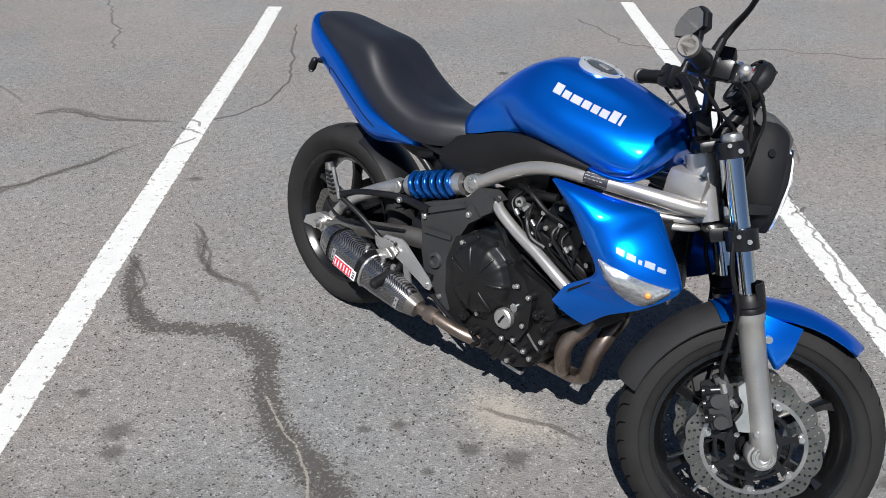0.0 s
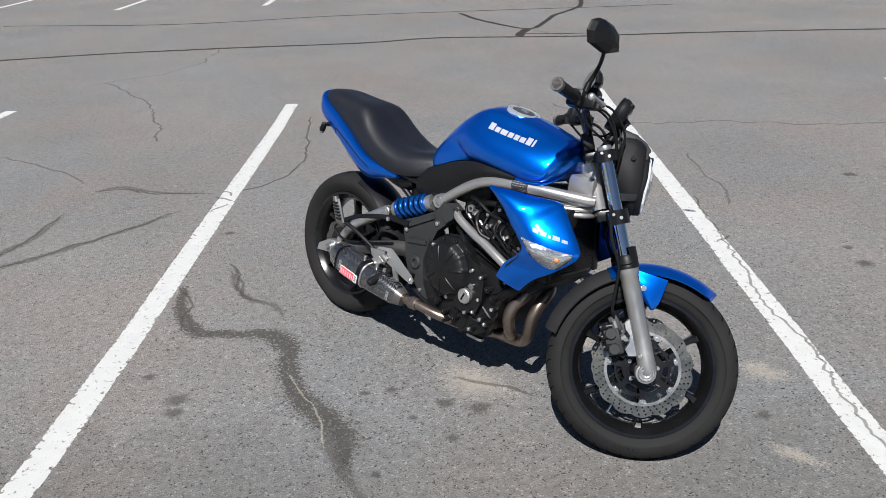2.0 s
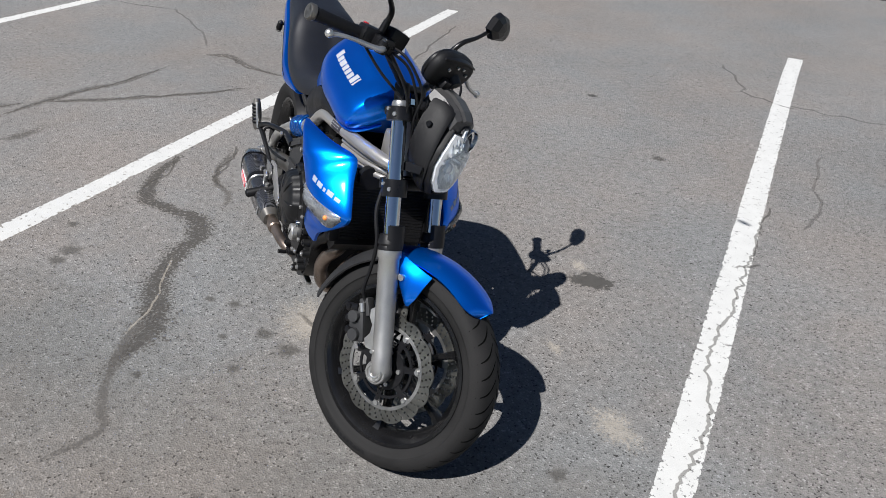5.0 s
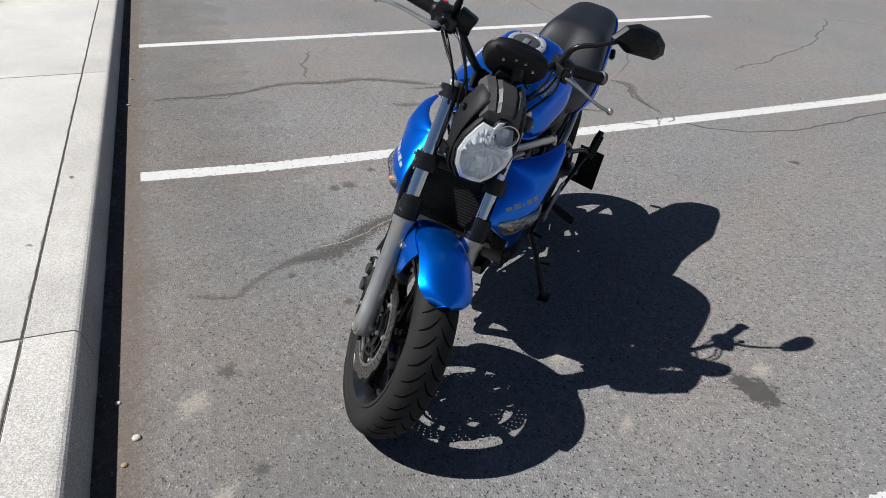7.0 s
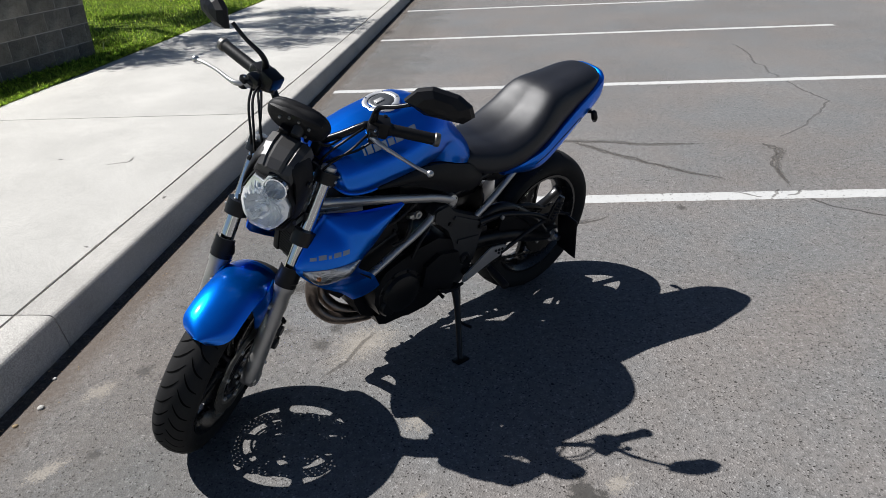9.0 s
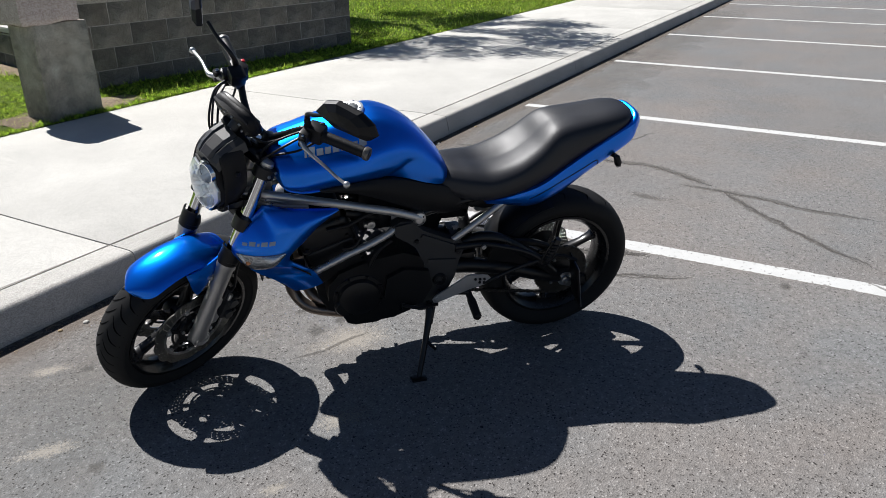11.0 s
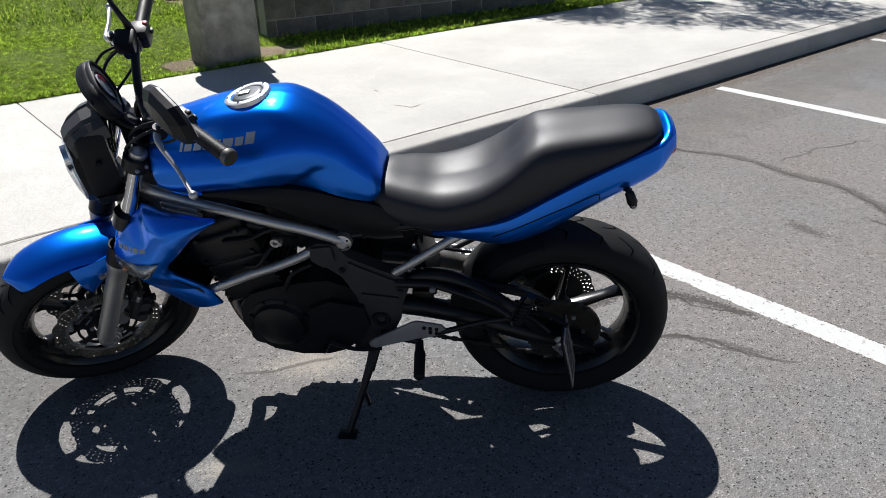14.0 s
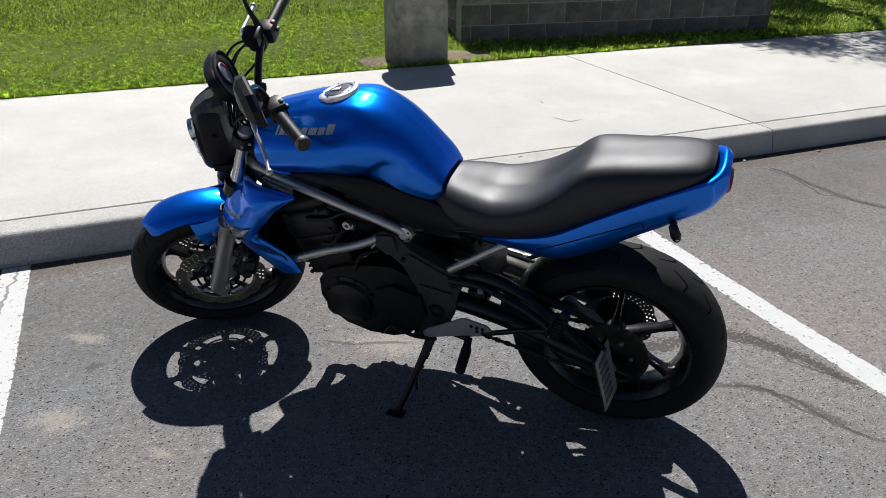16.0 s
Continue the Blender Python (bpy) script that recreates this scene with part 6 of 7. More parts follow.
tail_flank = [(-0.35, 0.138, 0.697), (-0.44, 0.149, 0.715), (-0.54, 0.153, 0.745), (-0.64, 0.138, 0.798), (-0.74, 0.125, 0.852), (-0.84, 0.111, 0.9), (-0.892, 0.095, 0.919), (-0.917, 0.074, 0.928), (-0.934, 0.056, 0.923)]
tail_waist = [(-0.35, 0.139, 0.692), (-0.44, 0.15, 0.698), (-0.54, 0.155, 0.709), (-0.64, 0.143, 0.757), (-0.74, 0.129, 0.812), (-0.842, 0.115, 0.862), (-0.895, 0.098, 0.884), (-0.919, 0.077, 0.903), (-0.936, 0.058, 0.906)]
tail_hem = [(-0.35, 0.137, 0.688), (-0.44, 0.143, 0.68), (-0.54, 0.148, 0.679), (-0.64, 0.136, 0.72), (-0.74, 0.121, 0.776), (-0.845, 0.107, 0.83), (-0.898, 0.091, 0.856), (-0.922, 0.071, 0.882), (-0.937, 0.053, 0.893)]
tail_keel = [(-0.35, 0.125, 0.684), (-0.44, 0.125, 0.665), (-0.54, 0.12, 0.65), (-0.64, 0.11, 0.686), (-0.74, 0.095, 0.745), (-0.848, 0.08, 0.804), (-0.9, 0.066, 0.834), (-0.924, 0.055, 0.864), (-0.938, 0.04, 0.882)]
tail_secs = list(zip(tail_crown, tail_brow, tail_shoulder, tail_flank, tail_waist, tail_hem, tail_keel))
tail = part("tail_cowl", body(tail_secs, 44, 19), PAINT, bike, "blue tail cowl under the seat")
tail_tree = BVHTree.FromBMesh(body(tail_secs, 44, 19))
part("tail_light", body([[(-0.93, 0, 0.905), (-0.93, 0.03, 0.903), (-0.93, 0.05, 0.896), (-0.928, 0.056, 0.884), (-0.925, 0.05, 0.868), (-0.922, 0.03, 0.86), (-0.921, 0, 0.858)], [(-0.943, 0, 0.9), (-0.943, 0.025, 0.898), (-0.942, 0.042, 0.892), (-0.941, 0.046, 0.882), (-0.936, 0.04, 0.87), (-0.932, 0.024, 0.865), (-0.931, 0, 0.864)]], 6, 13), REDPL, tail, "red tail lamp lens")
for s in (-1, 1):
    # seam of the lower side panel
    crv = cat([(-0.50, 0, 0.697), (-0.60, 0, 0.742), (-0.70, 0, 0.786), (-0.752, 0, 0.808), (-0.762, 0, 0.785)], 40)
    pts = [on_tree(tail_tree, p[0], p[2], s, 0.0005) for p in crv]
    pts = [tuple(p) for p in pts if p is not None]
    if len(pts) > 4:
        part("panel_seam", tube(pts, 0.0016, seg=6, straight=True), BLACKPL, tail)
    stalk = part("rear_indicator", tube([(-0.812, s * 0.075, 0.805), (-0.822, s * 0.1, 0.81), (-0.83, s * 0.115, 0.812)], [0.011, 0.008, 0.008], 8, 10), BLACKPL, bike, "small black rear indicator on a rubber stalk")
    part("indicator_body", tube([(-0.826, s * 0.127, 0.82), (-0.828, s * 0.127, 0.814), (-0.838, s * 0.129, 0.788), (-0.84, s * 0.129, 0.782)], [0.005, 0.011, 0.013, 0.010], seg=14, straight=True), BLACKPL, stalk)
    part("indicator_lens", tube([(-0.84, s * 0.129, 0.782), (-0.842, s * 0.129, 0.776), (-0.843, s * 0.129, 0.772)], [0.0105, 0.009, 0.004], seg=14, straight=True), LENS, stalk)
    # black side cover between tank and frame
    outer = [(-0.262, 0.1, 0.73), (-0.2, 0.112, 0.762), (-0.14, 0.122, 0.783), (-0.06, 0.132, 0.813), (0.03, 0.142, 0.83), (0.12, 0.148, 0.828), (0.215, 0.148, 0.818)]
    inner = [(-0.27, 0.098, 0.65), (-0.2, 0.112, 0.655), (-0.12, 0.118, 0.68), (-0.03, 0.13, 0.725), (0.06, 0.138, 0.77), (0.13, 0.145, 0.795), (0.21, 0.147, 0.808)]
    part("side_cover", ribbon_panel(outer, inner, 26, 9, 0.016, 0.02, s), MATTE, bike, "matt black side cover")
    # radiator shroud
    outer = [(0.172, 0.217, 0.785), (0.25, 0.203, 0.785), (0.32, 0.178, 0.780), (0.385, 0.134, 0.773), (0.405, 0.125, 0.755), (0.445, 0.138, 0.715), (0.49, 0.144, 0.657), (0.498, 0.147, 0.618), (0.44, 0.176, 0.562), (0.372, 0.182, 0.515), (0.318, 0.172, 0.458)]
    inner = [(0.168, 0.217, 0.780), (0.195, 0.221, 0.763), (0.24, 0.224, 0.730), (0.283, 0.225, 0.684), (0.318, 0.222, 0.648), (0.33, 0.216, 0.622), (0.322, 0.208, 0.602), (0.295, 0.198, 0.575), (0.262, 0.192, 0.548), (0.245, 0.19, 0.525), (0.225, 0.186, 0.485)]
    shroud_bm = ribbon_panel(outer, inner, 60, 19, 0.046, 0.008, s, 0.2)
    tree = BVHTree.FromBMesh(shroud_bm)
    shroud = part("radiator_shroud", shroud_bm, PAINT, bike, "glossy blue radiator shroud")

    def lay(pts, lift):
        out = []
        for x, z in pts:
            h = on_tree(tree, x, z, 1 if s > 0 else -1, lift)
            out.append((x, abs(h.y) if h is not None else 0.2, z))
        return out

    ind_o = lay([(0.34, 0.658), (0.395, 0.65), (0.44, 0.641), (0.472, 0.635), (0.488, 0.632)], 0.009)
    ind_i = lay([(0.341, 0.653), (0.374, 0.613), (0.413, 0.578), (0.452, 0.577), (0.488, 0.618)], 0.009)
    lens_i = part("front_indicator", ribbon_panel(ind_o, ind_i, 20, 9, 0.016, 0.008, s), LENS, shroud, "clear faceted indicator lens let into the shroud")
    lens_i.visible_shadow = False
    part("indicator_reflector", ribbon_panel([(x, y - 0.003, z) for x, y, z in ind_o], [(x, y - 0.003, z) for x, y, z in ind_i], 20, 9, 0.0135, 0.004, s), DARKREFL, shroud, "ribbed smoked reflector")
    for i in range(4):
        f = 0.25 + 0.17 * i
        p, q = np.array(ind_o[2]) * f + np.array(ind_o[1]) * (1 - f), np.array(ind_i[2]) * f + np.array(ind_i[1]) * (1 - f)
        part("reflector_rib", rod((p[0], s * (p[1] + 0.004), p[2]), (q[0], s * (q[1] + 0.004), q[2]), 0.0012, seg=6), CHROME, shroud)
    bm = bmesh.new()
    bmesh.ops.create_uvsphere(bm, u_segments=12, v_segments=8, radius=0.011)
    part("indicator_bulb", bm, ORANGE, shroud, "small amber bulb", Matrix.Translation((0.455, s * (lay([(0.455, 0.61)], 0.0)[0][1] + 0.010), 0.61)) @ Matrix.Scale(0.7, 4))
    # slot drawn flat: its inner shade is a black patch on the panel
    badge(tree, shroud, [((0.262, 0.525), (0.322, 0.583), (0.326, 0.591), (0.266, 0.538))], s, BLACKPL, "black patch on the shroud for a slot", 0.0022, 10)
    badge(tree, shroud, mark_row(0.37, 0.684, 0.468, 0.662, (3, 3, 1.2, 3, 2.4), 0.0125, 0.8, -0.3, (0, 1, 3)), s, GREYPR, "pale model mark block", 0.0015)


# ---- frame, engine, running gear ----
frame_top = [(-0.113, 0.123, 0.655), (-0.03, 0.13, 0.712), (0.05, 0.138, 0.757), (0.13, 0.14, 0.782), (0.24, 0.128, 0.79), (0.34, 0.1, 0.79), (0.43, 0.06, 0.786), (0.46, 0.04, 0.785)]
frame_top_left = [(-0.113, 0.128, 0.660), (-0.03, 0.134, 0.696), (0.05, 0.138, 0.722), (0.155, 0.135, 0.752), (0.27, 0.12, 0.775), (0.37, 0.095, 0.79), (0.43, 0.06, 0.79), (0.46, 0.04, 0.787)]
frame_low = [(-0.04, 0.125, 0.638), (-0.01, 0.138, 0.618), (0.06, 0.149, 0.59), (0.128, 0.157, 0.569), (0.19, 0.164, 0.546), (0.245, 0.166, 0.522), (0.29, 0.162, 0.5)]
for s in (-1, 1):
    sd = lambda pts: [(x, s * y, z) for x, y, z in pts]
    ft = part("frame_tube", tube(sd(frame_top if s < 0 else frame_top_left), 0.0185 if s < 0 else 0.0142, 46, 16), SILVER, bike, "silver painted upper frame tube")
    part("frame_tube", tube(sd(frame_low), 0.0155 if s < 0 else 0.013, 36, 16), SILVER, bike, "silver painted lower frame tube")
    for dz, k in ((0.024, 0.008), (0.041, 0.008), (0.06, 0.009)):
        part("frame_brace", tube(sd([(0.25, 0.118, 0.785 - dz), (0.36, 0.085, 0.787 - dz), (0.43, 0.045, 0.792 - dz), (0.448, 0.01, 0.794 - dz)]), k, 14, 12), SILVER, bike)
    k = 1.0 if s < 0 else 0.95
    part("frame_gusset", lathe([(0.0, s * 0.142), (0.012 * k, s * 0.142), (0.018 * k, s * 0.137), (0.026 * k, s * 0.135), (0.028 * k, s * 0.124), (0.028 * k, s * 0.095)], -0.113, 0.655, 24), ALU, ft, "bright pivot bolt")
    # bolts, pivot nut and pillion peg: brighter metal on the right, black left
    for i in range(5):
        x, z = at_ring(-0.113, 0.655, 0.0185 * k, 72 * i)
        bolt(x, s * 0.135, z, s, ft, CHROME if s < 0 else BLACKMET, 0.5 * k)
    if s < 0:
        # unreadable data label, as grey rows
        part("frame_label", tube([(0.205, -0.1335, 0.7895), (0.225, -0.131, 0.7905), (0.262, -0.1235, 0.7915)], 0.0189, 10, 20), BLACKPR, ft, "black data label with fine pale print")
        lp = random.Random(3)
        for a in range(7):
            o = radians(4 + 22 * a)
            cy, cz = 0.0191 * math.cos(o), 0.0191 * math.sin(o)
            u = 0.06
            while u < 0.9:
                v = min(0.94, u + lp.uniform(0.08, 0.22))
                ends = [Vector((0.207, -0.1332, 0.7896)).lerp(Vector((0.26, -0.1240, 0.7915)), w) for w in (u, v)]
                part("label_print", tube([(p.x, p.y - cy, p.z + cz) for p in ends], 0.0013, seg=6, straight=True), LABELGREY, ft)
                u = v + lp.uniform(0.03, 0.07)
    part("subframe_tube", tube(sd([(-0.2, 0.125, 0.52), (-0.30, 0.135 if s > 0 else 0.08, 0.598), (-0.42, 0.125 if s > 0 else 0.09, 0.68), (-0.56, 0.10, 0.74)]), 0.0118, 20, 12), SILVER if s > 0 else BLACKMET, bike, "subframe tube")
    part("subframe_tube", tube(sd([(-0.12, 0.11, 0.66), (-0.26, 0.105, 0.69), (-0.42, 0.1, 0.71), (-0.58, 0.08, 0.76)]), 0.013, 20, 12), BLACKMET, bike)
    # cast pivot plate
    plate = part("pivot_plate", prism([(-0.283, 0.522), (-0.27, 0.545), (-0.21, 0.57), (-0.122, 0.615), (-0.09, 0.655), (-0.05, 0.66), (-0.018, 0.642), (-0.034, 0.605), (-0.102, 0.546), (-0.136, 0.472), (-0.143, 0.396), (-0.129, 0.334), (-0.108, 0.281), (-0.12, 0.262), (-0.145, 0.261), (-0.194, 0.295), (-0.228, 0.345), (-0.252, 0.40), (-0.262, 0.46)], s * 0.104, s * 0.142, 0.009), PIVOT_GREY, bike, "dark grey cast pivot plate")
    for bx, bz, k in ((-0.257, 0.51, 1.4), (-0.105, 0.572, 1.2), (-0.157, 0.295, 1.1), (-0.05, 0.635, 1.0)):
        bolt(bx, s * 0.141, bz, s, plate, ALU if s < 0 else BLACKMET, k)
    part("casting_ridge", prism([(-0.25, 0.478), (-0.15, 0.492), (-0.148, 0.478), (-0.248, 0.462)], s * 0.138, s * 0.149, 0.004), PIVOT_GREY, plate)
    part("casting_ridge", prism([(-0.275, 0.525), (-0.125, 0.6), (-0.118, 0.588), (-0.265, 0.512)], s * 0.138, s * 0.15, 0.005), PIVOT_GREY, plate)
    part("casting_pad", prism([(-0.085, 0.655), (-0.03, 0.648), (-0.028, 0.61), (-0.06, 0.585), (-0.09, 0.61)], s * 0.138, s * 0.152, 0.006), PIVOT_GREY, plate)
    part("pivot_nut", lathe([(0.0, s * 0.136), (0.011, s * 0.136), (0.012, s * 0.146), (0.014, s * 0.15), (0.022, s * 0.15), (0.026, s * 0.144), (0.027, s * 0.13)], -0.195, 0.395, 24), PIVOT_GREY if s < 0 else BLACKMET, plate)
    # rider's peg and heel guard
    heel = part("heel_guard", prism([(-0.378, 0.396), (-0.365, 0.412), (-0.30, 0.424), (-0.285, 0.42), (-0.175, 0.352), (-0.16, 0.335), (-0.165, 0.322), (-0.18, 0.32), (-0.30, 0.36), (-0.355, 0.372)], s * 0.176, s * 0.182, 0.002), GUARD, bike, "satin aluminium heel guard")
    for i in range(5):
        bolt(-0.352 + (i % 3) * 0.017, s * 0.1812, 0.398 - (i // 3) * 0.014 + (i % 3) * 0.002, s, heel, BLACKMET, 0.75)
    bolt(-0.178, s * 0.181, 0.335, s, heel, ALU, 1.0)
    peg = part("rider_peg", tube(sd([(-0.30, 0.165, 0.335), (-0.302, 0.185, 0.325), (-0.304, 0.2, 0.318), (-0.306, 0.265, 0.296), (-0.306, 0.272, 0.294)]), [0.012, 0.012, 0.016, 0.0155, 0.009], seg=14, straight=True), MATTE, bike, "black ribbed rider foot peg")
    part("peg_bracket", tube(sd([(-0.19, 0.15, 0.34), (-0.25, 0.16, 0.34), (-0.30, 0.168, 0.338)]), 0.012, 10, 10), BLACKMET, peg)
    # pillion peg and hanger
    hang = part("pillion_hanger", tube(sd([(-0.245, 0.145, 0.53), (-0.345, 0.15, 0.53), (-0.42, 0.17, 0.52), (-0.50, 0.19, 0.5), (-0.56, 0.205, 0.468)]), [0.013, 0.011, 0.0095, 0.009, 0.012], 26, 12), BLACKMET, bike, "black pillion peg hanger")
    part("hanger_brace", tube(sd([(-0.30, 0.165, 0.35), (-0.38, 0.18, 0.39), (-0.48, 0.195, 0.44), (-0.56, 0.205, 0.468)]), 0.008, 20, 10), BLACKMET, hang)
    bolt(-0.345, s * 0.163, 0.528, s, hang, ALU, 1.2)
    pp = part("pillion_peg", tube(sd([(-0.562, 0.21, 0.452), (-0.57, 0.215, 0.47), (-0.588, 0.218, 0.52), (-0.602, 0.222, 0.562)]), [0.012, 0.017, 0.0175, 0.012], 12, 12), LINKPIPE if s < 0 else BLACKMET, hang, "folded dull metal pillion peg")
    for i in range(6):
        f = 0.16 + 0.13 * i
        p = Vector((-0.566, s * 0.214, 0.465)).lerp(Vector((-0.602, s * 0.222, 0.558)), f)
        part("peg_rib", box(tuple(p + Vector((0.006, s * 0.012, 0))), (0.022, 0.014, 0.007), 0.002, seg=1), MATTE, hang, smooth=False)
    part("peg_plate", tube(sd([(-0.55, 0.213, 0.462), (-0.562, 0.218, 0.50), (-0.58, 0.224, 0.555)]), 0.005, 10, 8), ALU if s < 0 else BLACKMET, hang)

# shock absorber on the right
A, B = Vector((-0.125, -0.108, 0.65)), Vector((-0.405, -0.098, 0.54))
axis = (B - A).normalized()
shock = part("shock_absorber", rod(tuple(A), tuple(A + axis * 0.29), 0.017, seg=16), BLACKMET, bike, "rear shock absorber with bright blue spring")
u = axis.orthogonal().normalized()
w = axis.cross(u)
coil = [A + axis * (0.075 + 0.165 * t / 5.5) + (u * math.cos(2 * math.pi * t) + w * math.sin(2 * math.pi * t)) * 0.034 for t in np.linspace(0, 5.5, 110)]
part("coil_spring", tube([tuple(p) for p in coil], 0.0088, seg=10, straight=True), SPRING, shock, "bright blue coil spring")
for k0, k1, r in ((0.04, 0.072, 0.033), (0.242, 0.262, 0.034)):
    part("spring_seat", rod(tuple(A + axis * k0), tuple(A + axis * k1), r, r * 0.96, 24, 0.003), ALU, shock)
part("shock_eye", lathe([(0.008, -0.135), (0.024, -0.135), (0.026, -0.13), (0.026, -0.085), (0.008, -0.085)], -0.125, 0.65, 24), ALU, shock)
part("shock_eye", lathe([(0.0, -0.122), (0.018, -0.122), (0.02, -0.12), (0.02, -0.078), (0.0, -0.078)], -0.41, 0.538, 24), ALU, shock)

# rear wheel, sprocket, chain, disc
RX, RZ = -0.7025, 0.312
rw = wheel("rear_wheel", RX, RZ, 0.312, 0.158, 0.118, None, "black six-spoke rear wheel", 20, False)
petal_disc("brake_disc", RX, RZ, -0.078, 0.074, 0.11, rw, 140, 10)
part("carrier_ring", lathe([(0.03, -0.06), (0.076, -0.076), (0.076, -0.082), (0.03, -0.08), (0.03, -0.06)], RX, RZ, 36), BLACKMET, rw)
part("sprocket", lathe([(0.045, 0.084), (0.105, 0.084), (0.105, 0.092), (0.045, 0.092), (0.045, 0.084)], RX, RZ, 92, wave=lambda t: 0.003 * math.cos(46 * t)), CHAIN, rw, "oily steel rear sprocket")
part("cush_carrier", lathe([(0.03, 0.05), (0.07, 0.06), (0.07, 0.084), (0.03, 0.1), (0.0, 0.1)], RX, RZ, 36), BLACKMET, rw)
for i in range(6):
    x, z = at_ring(RX, RZ, 0.062, 60 * i)
    bolt(x, 0.092, z, 1, rw, ALU, 0.9)
path = []
for a in np.linspace(80, 280, 22):
    x, z = at_ring(RX, RZ, 0.107, a)
    path.append((x, 0.088, z))
low_end, fx, fz, fr = path[-1], -0.09, 0.37, 0.04
for a in np.linspace(-80, 90, 12):
    x, z = at_ring(fx, fz, fr, a)
    path.append((x, 0.088, z))
path.append(path[0])
pv = [Vector(p) for p in path]
links = bmesh.new()
acc, cur = 0.0, 0.0
for a, b in zip(pv, pv[1:]):
    L = (b - a).length
    while cur <= acc + L:
        p = a + (b - a) * ((cur - acc) / L)
        ang = math.atan2((b - a).z, (b - a).x)
        k = box((0, 0, 0), (0.0168, 0.006 if int(cur / 0.0159) % 2 else 0.012, 0.0125), 0.002, seg=1)
        bmesh.ops.transform(k, matrix=Matrix.Translation(p) @ Matrix.Rotation(-ang, 4, "Y"), verts=k.verts[:])
        me = bpy.data.meshes.new("tmp")
        k.to_mesh(me)
        k.free()
        links.from_mesh(me)
        bpy.data.meshes.remove(me)
        cur += 0.0159
    acc += L
tagged(part("drive_chain", links, CHAIN, bike, "oily drive chain"), kind="stuff")

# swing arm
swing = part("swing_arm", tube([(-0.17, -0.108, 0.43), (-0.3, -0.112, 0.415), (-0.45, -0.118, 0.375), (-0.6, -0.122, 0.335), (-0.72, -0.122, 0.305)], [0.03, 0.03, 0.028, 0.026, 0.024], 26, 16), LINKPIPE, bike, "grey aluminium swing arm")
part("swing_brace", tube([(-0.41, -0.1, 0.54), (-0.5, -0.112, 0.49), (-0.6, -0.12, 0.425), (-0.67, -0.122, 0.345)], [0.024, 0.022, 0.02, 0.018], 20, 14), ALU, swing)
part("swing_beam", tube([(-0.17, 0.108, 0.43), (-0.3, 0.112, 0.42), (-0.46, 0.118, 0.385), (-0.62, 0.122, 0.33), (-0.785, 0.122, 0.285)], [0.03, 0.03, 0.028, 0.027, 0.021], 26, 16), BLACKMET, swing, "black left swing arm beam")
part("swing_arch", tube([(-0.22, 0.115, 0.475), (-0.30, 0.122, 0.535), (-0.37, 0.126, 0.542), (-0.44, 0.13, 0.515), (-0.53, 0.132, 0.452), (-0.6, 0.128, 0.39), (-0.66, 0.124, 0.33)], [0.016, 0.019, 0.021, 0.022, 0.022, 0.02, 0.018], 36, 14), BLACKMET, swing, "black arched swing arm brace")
part("swing_web", prism([(-0.40, 0.512), (-0.46, 0.492), (-0.56, 0.418), (-0.64, 0.345), (-0.62, 0.335), (-0.48, 0.388), (-0.42, 0.40), (-0.385, 0.43)], 0.112, 0.124, 0.004), BLACKPL, swing, "black web between beam and brace")
# added plate that stops light leaking through into the bike's shadow
part("mud_flap", box((-0.322, 0.005, 0.535), (0.01, 0.17, 0.19), 0.003, Matrix.Rotation(radians(14), 4, "Y")), BLACKPL, bike, "added black plate closing light gaps behind the engine")
part("swing_bridge", box((-0.31, 0, 0.44), (0.06, 0.22, 0.06), 0.014), BLACKMET, swing)
for s in (-1, 1):
    # bare block on the right, black on the left
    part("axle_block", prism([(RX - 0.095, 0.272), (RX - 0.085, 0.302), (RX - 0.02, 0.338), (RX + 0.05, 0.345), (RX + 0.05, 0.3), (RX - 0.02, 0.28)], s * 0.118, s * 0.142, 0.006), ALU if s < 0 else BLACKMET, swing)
    part("axle_nut", lathe([(0.0, s * 0.176), (0.012, s * 0.176), (0.014, s * 0.16), (0.02, s * 0.158), (0.02, s * 0.146), (0.03, s * 0.144), (0.03, s * 0.14)], RX, RZ - 0.003, 24), ALU, swing)
part("chain_guard", tube([(-0.28, 0.1, 0.49), (-0.42, 0.102, 0.5), (-0.56, 0.1, 0.472), (-0.66, 0.098, 0.43)], [0.01, 0.014, 0.014, 0.008], 20, 8), BLACKPL, bike, "black chain guard")
hug = []
for i in range(18):
    a = 78 - 50 * i / 17
    ring_ = []
    for t in np.linspace(-1, 1, 9):
        x, z = at_ring(RX, RZ, 0.324 - 0.03 * abs(t) ** 2.2, a)
        ring_.append((x, t * 0.078, z))
    for t in np.linspace(1, -1, 9):
        x, z = at_ring(RX, RZ, 0.32 - 0.03 * abs(t) ** 2.2, a)
        ring_.append((x, t * 0.075, z))
    hug.append(ring_)
b = bmesh.new()
skin(b, hug)
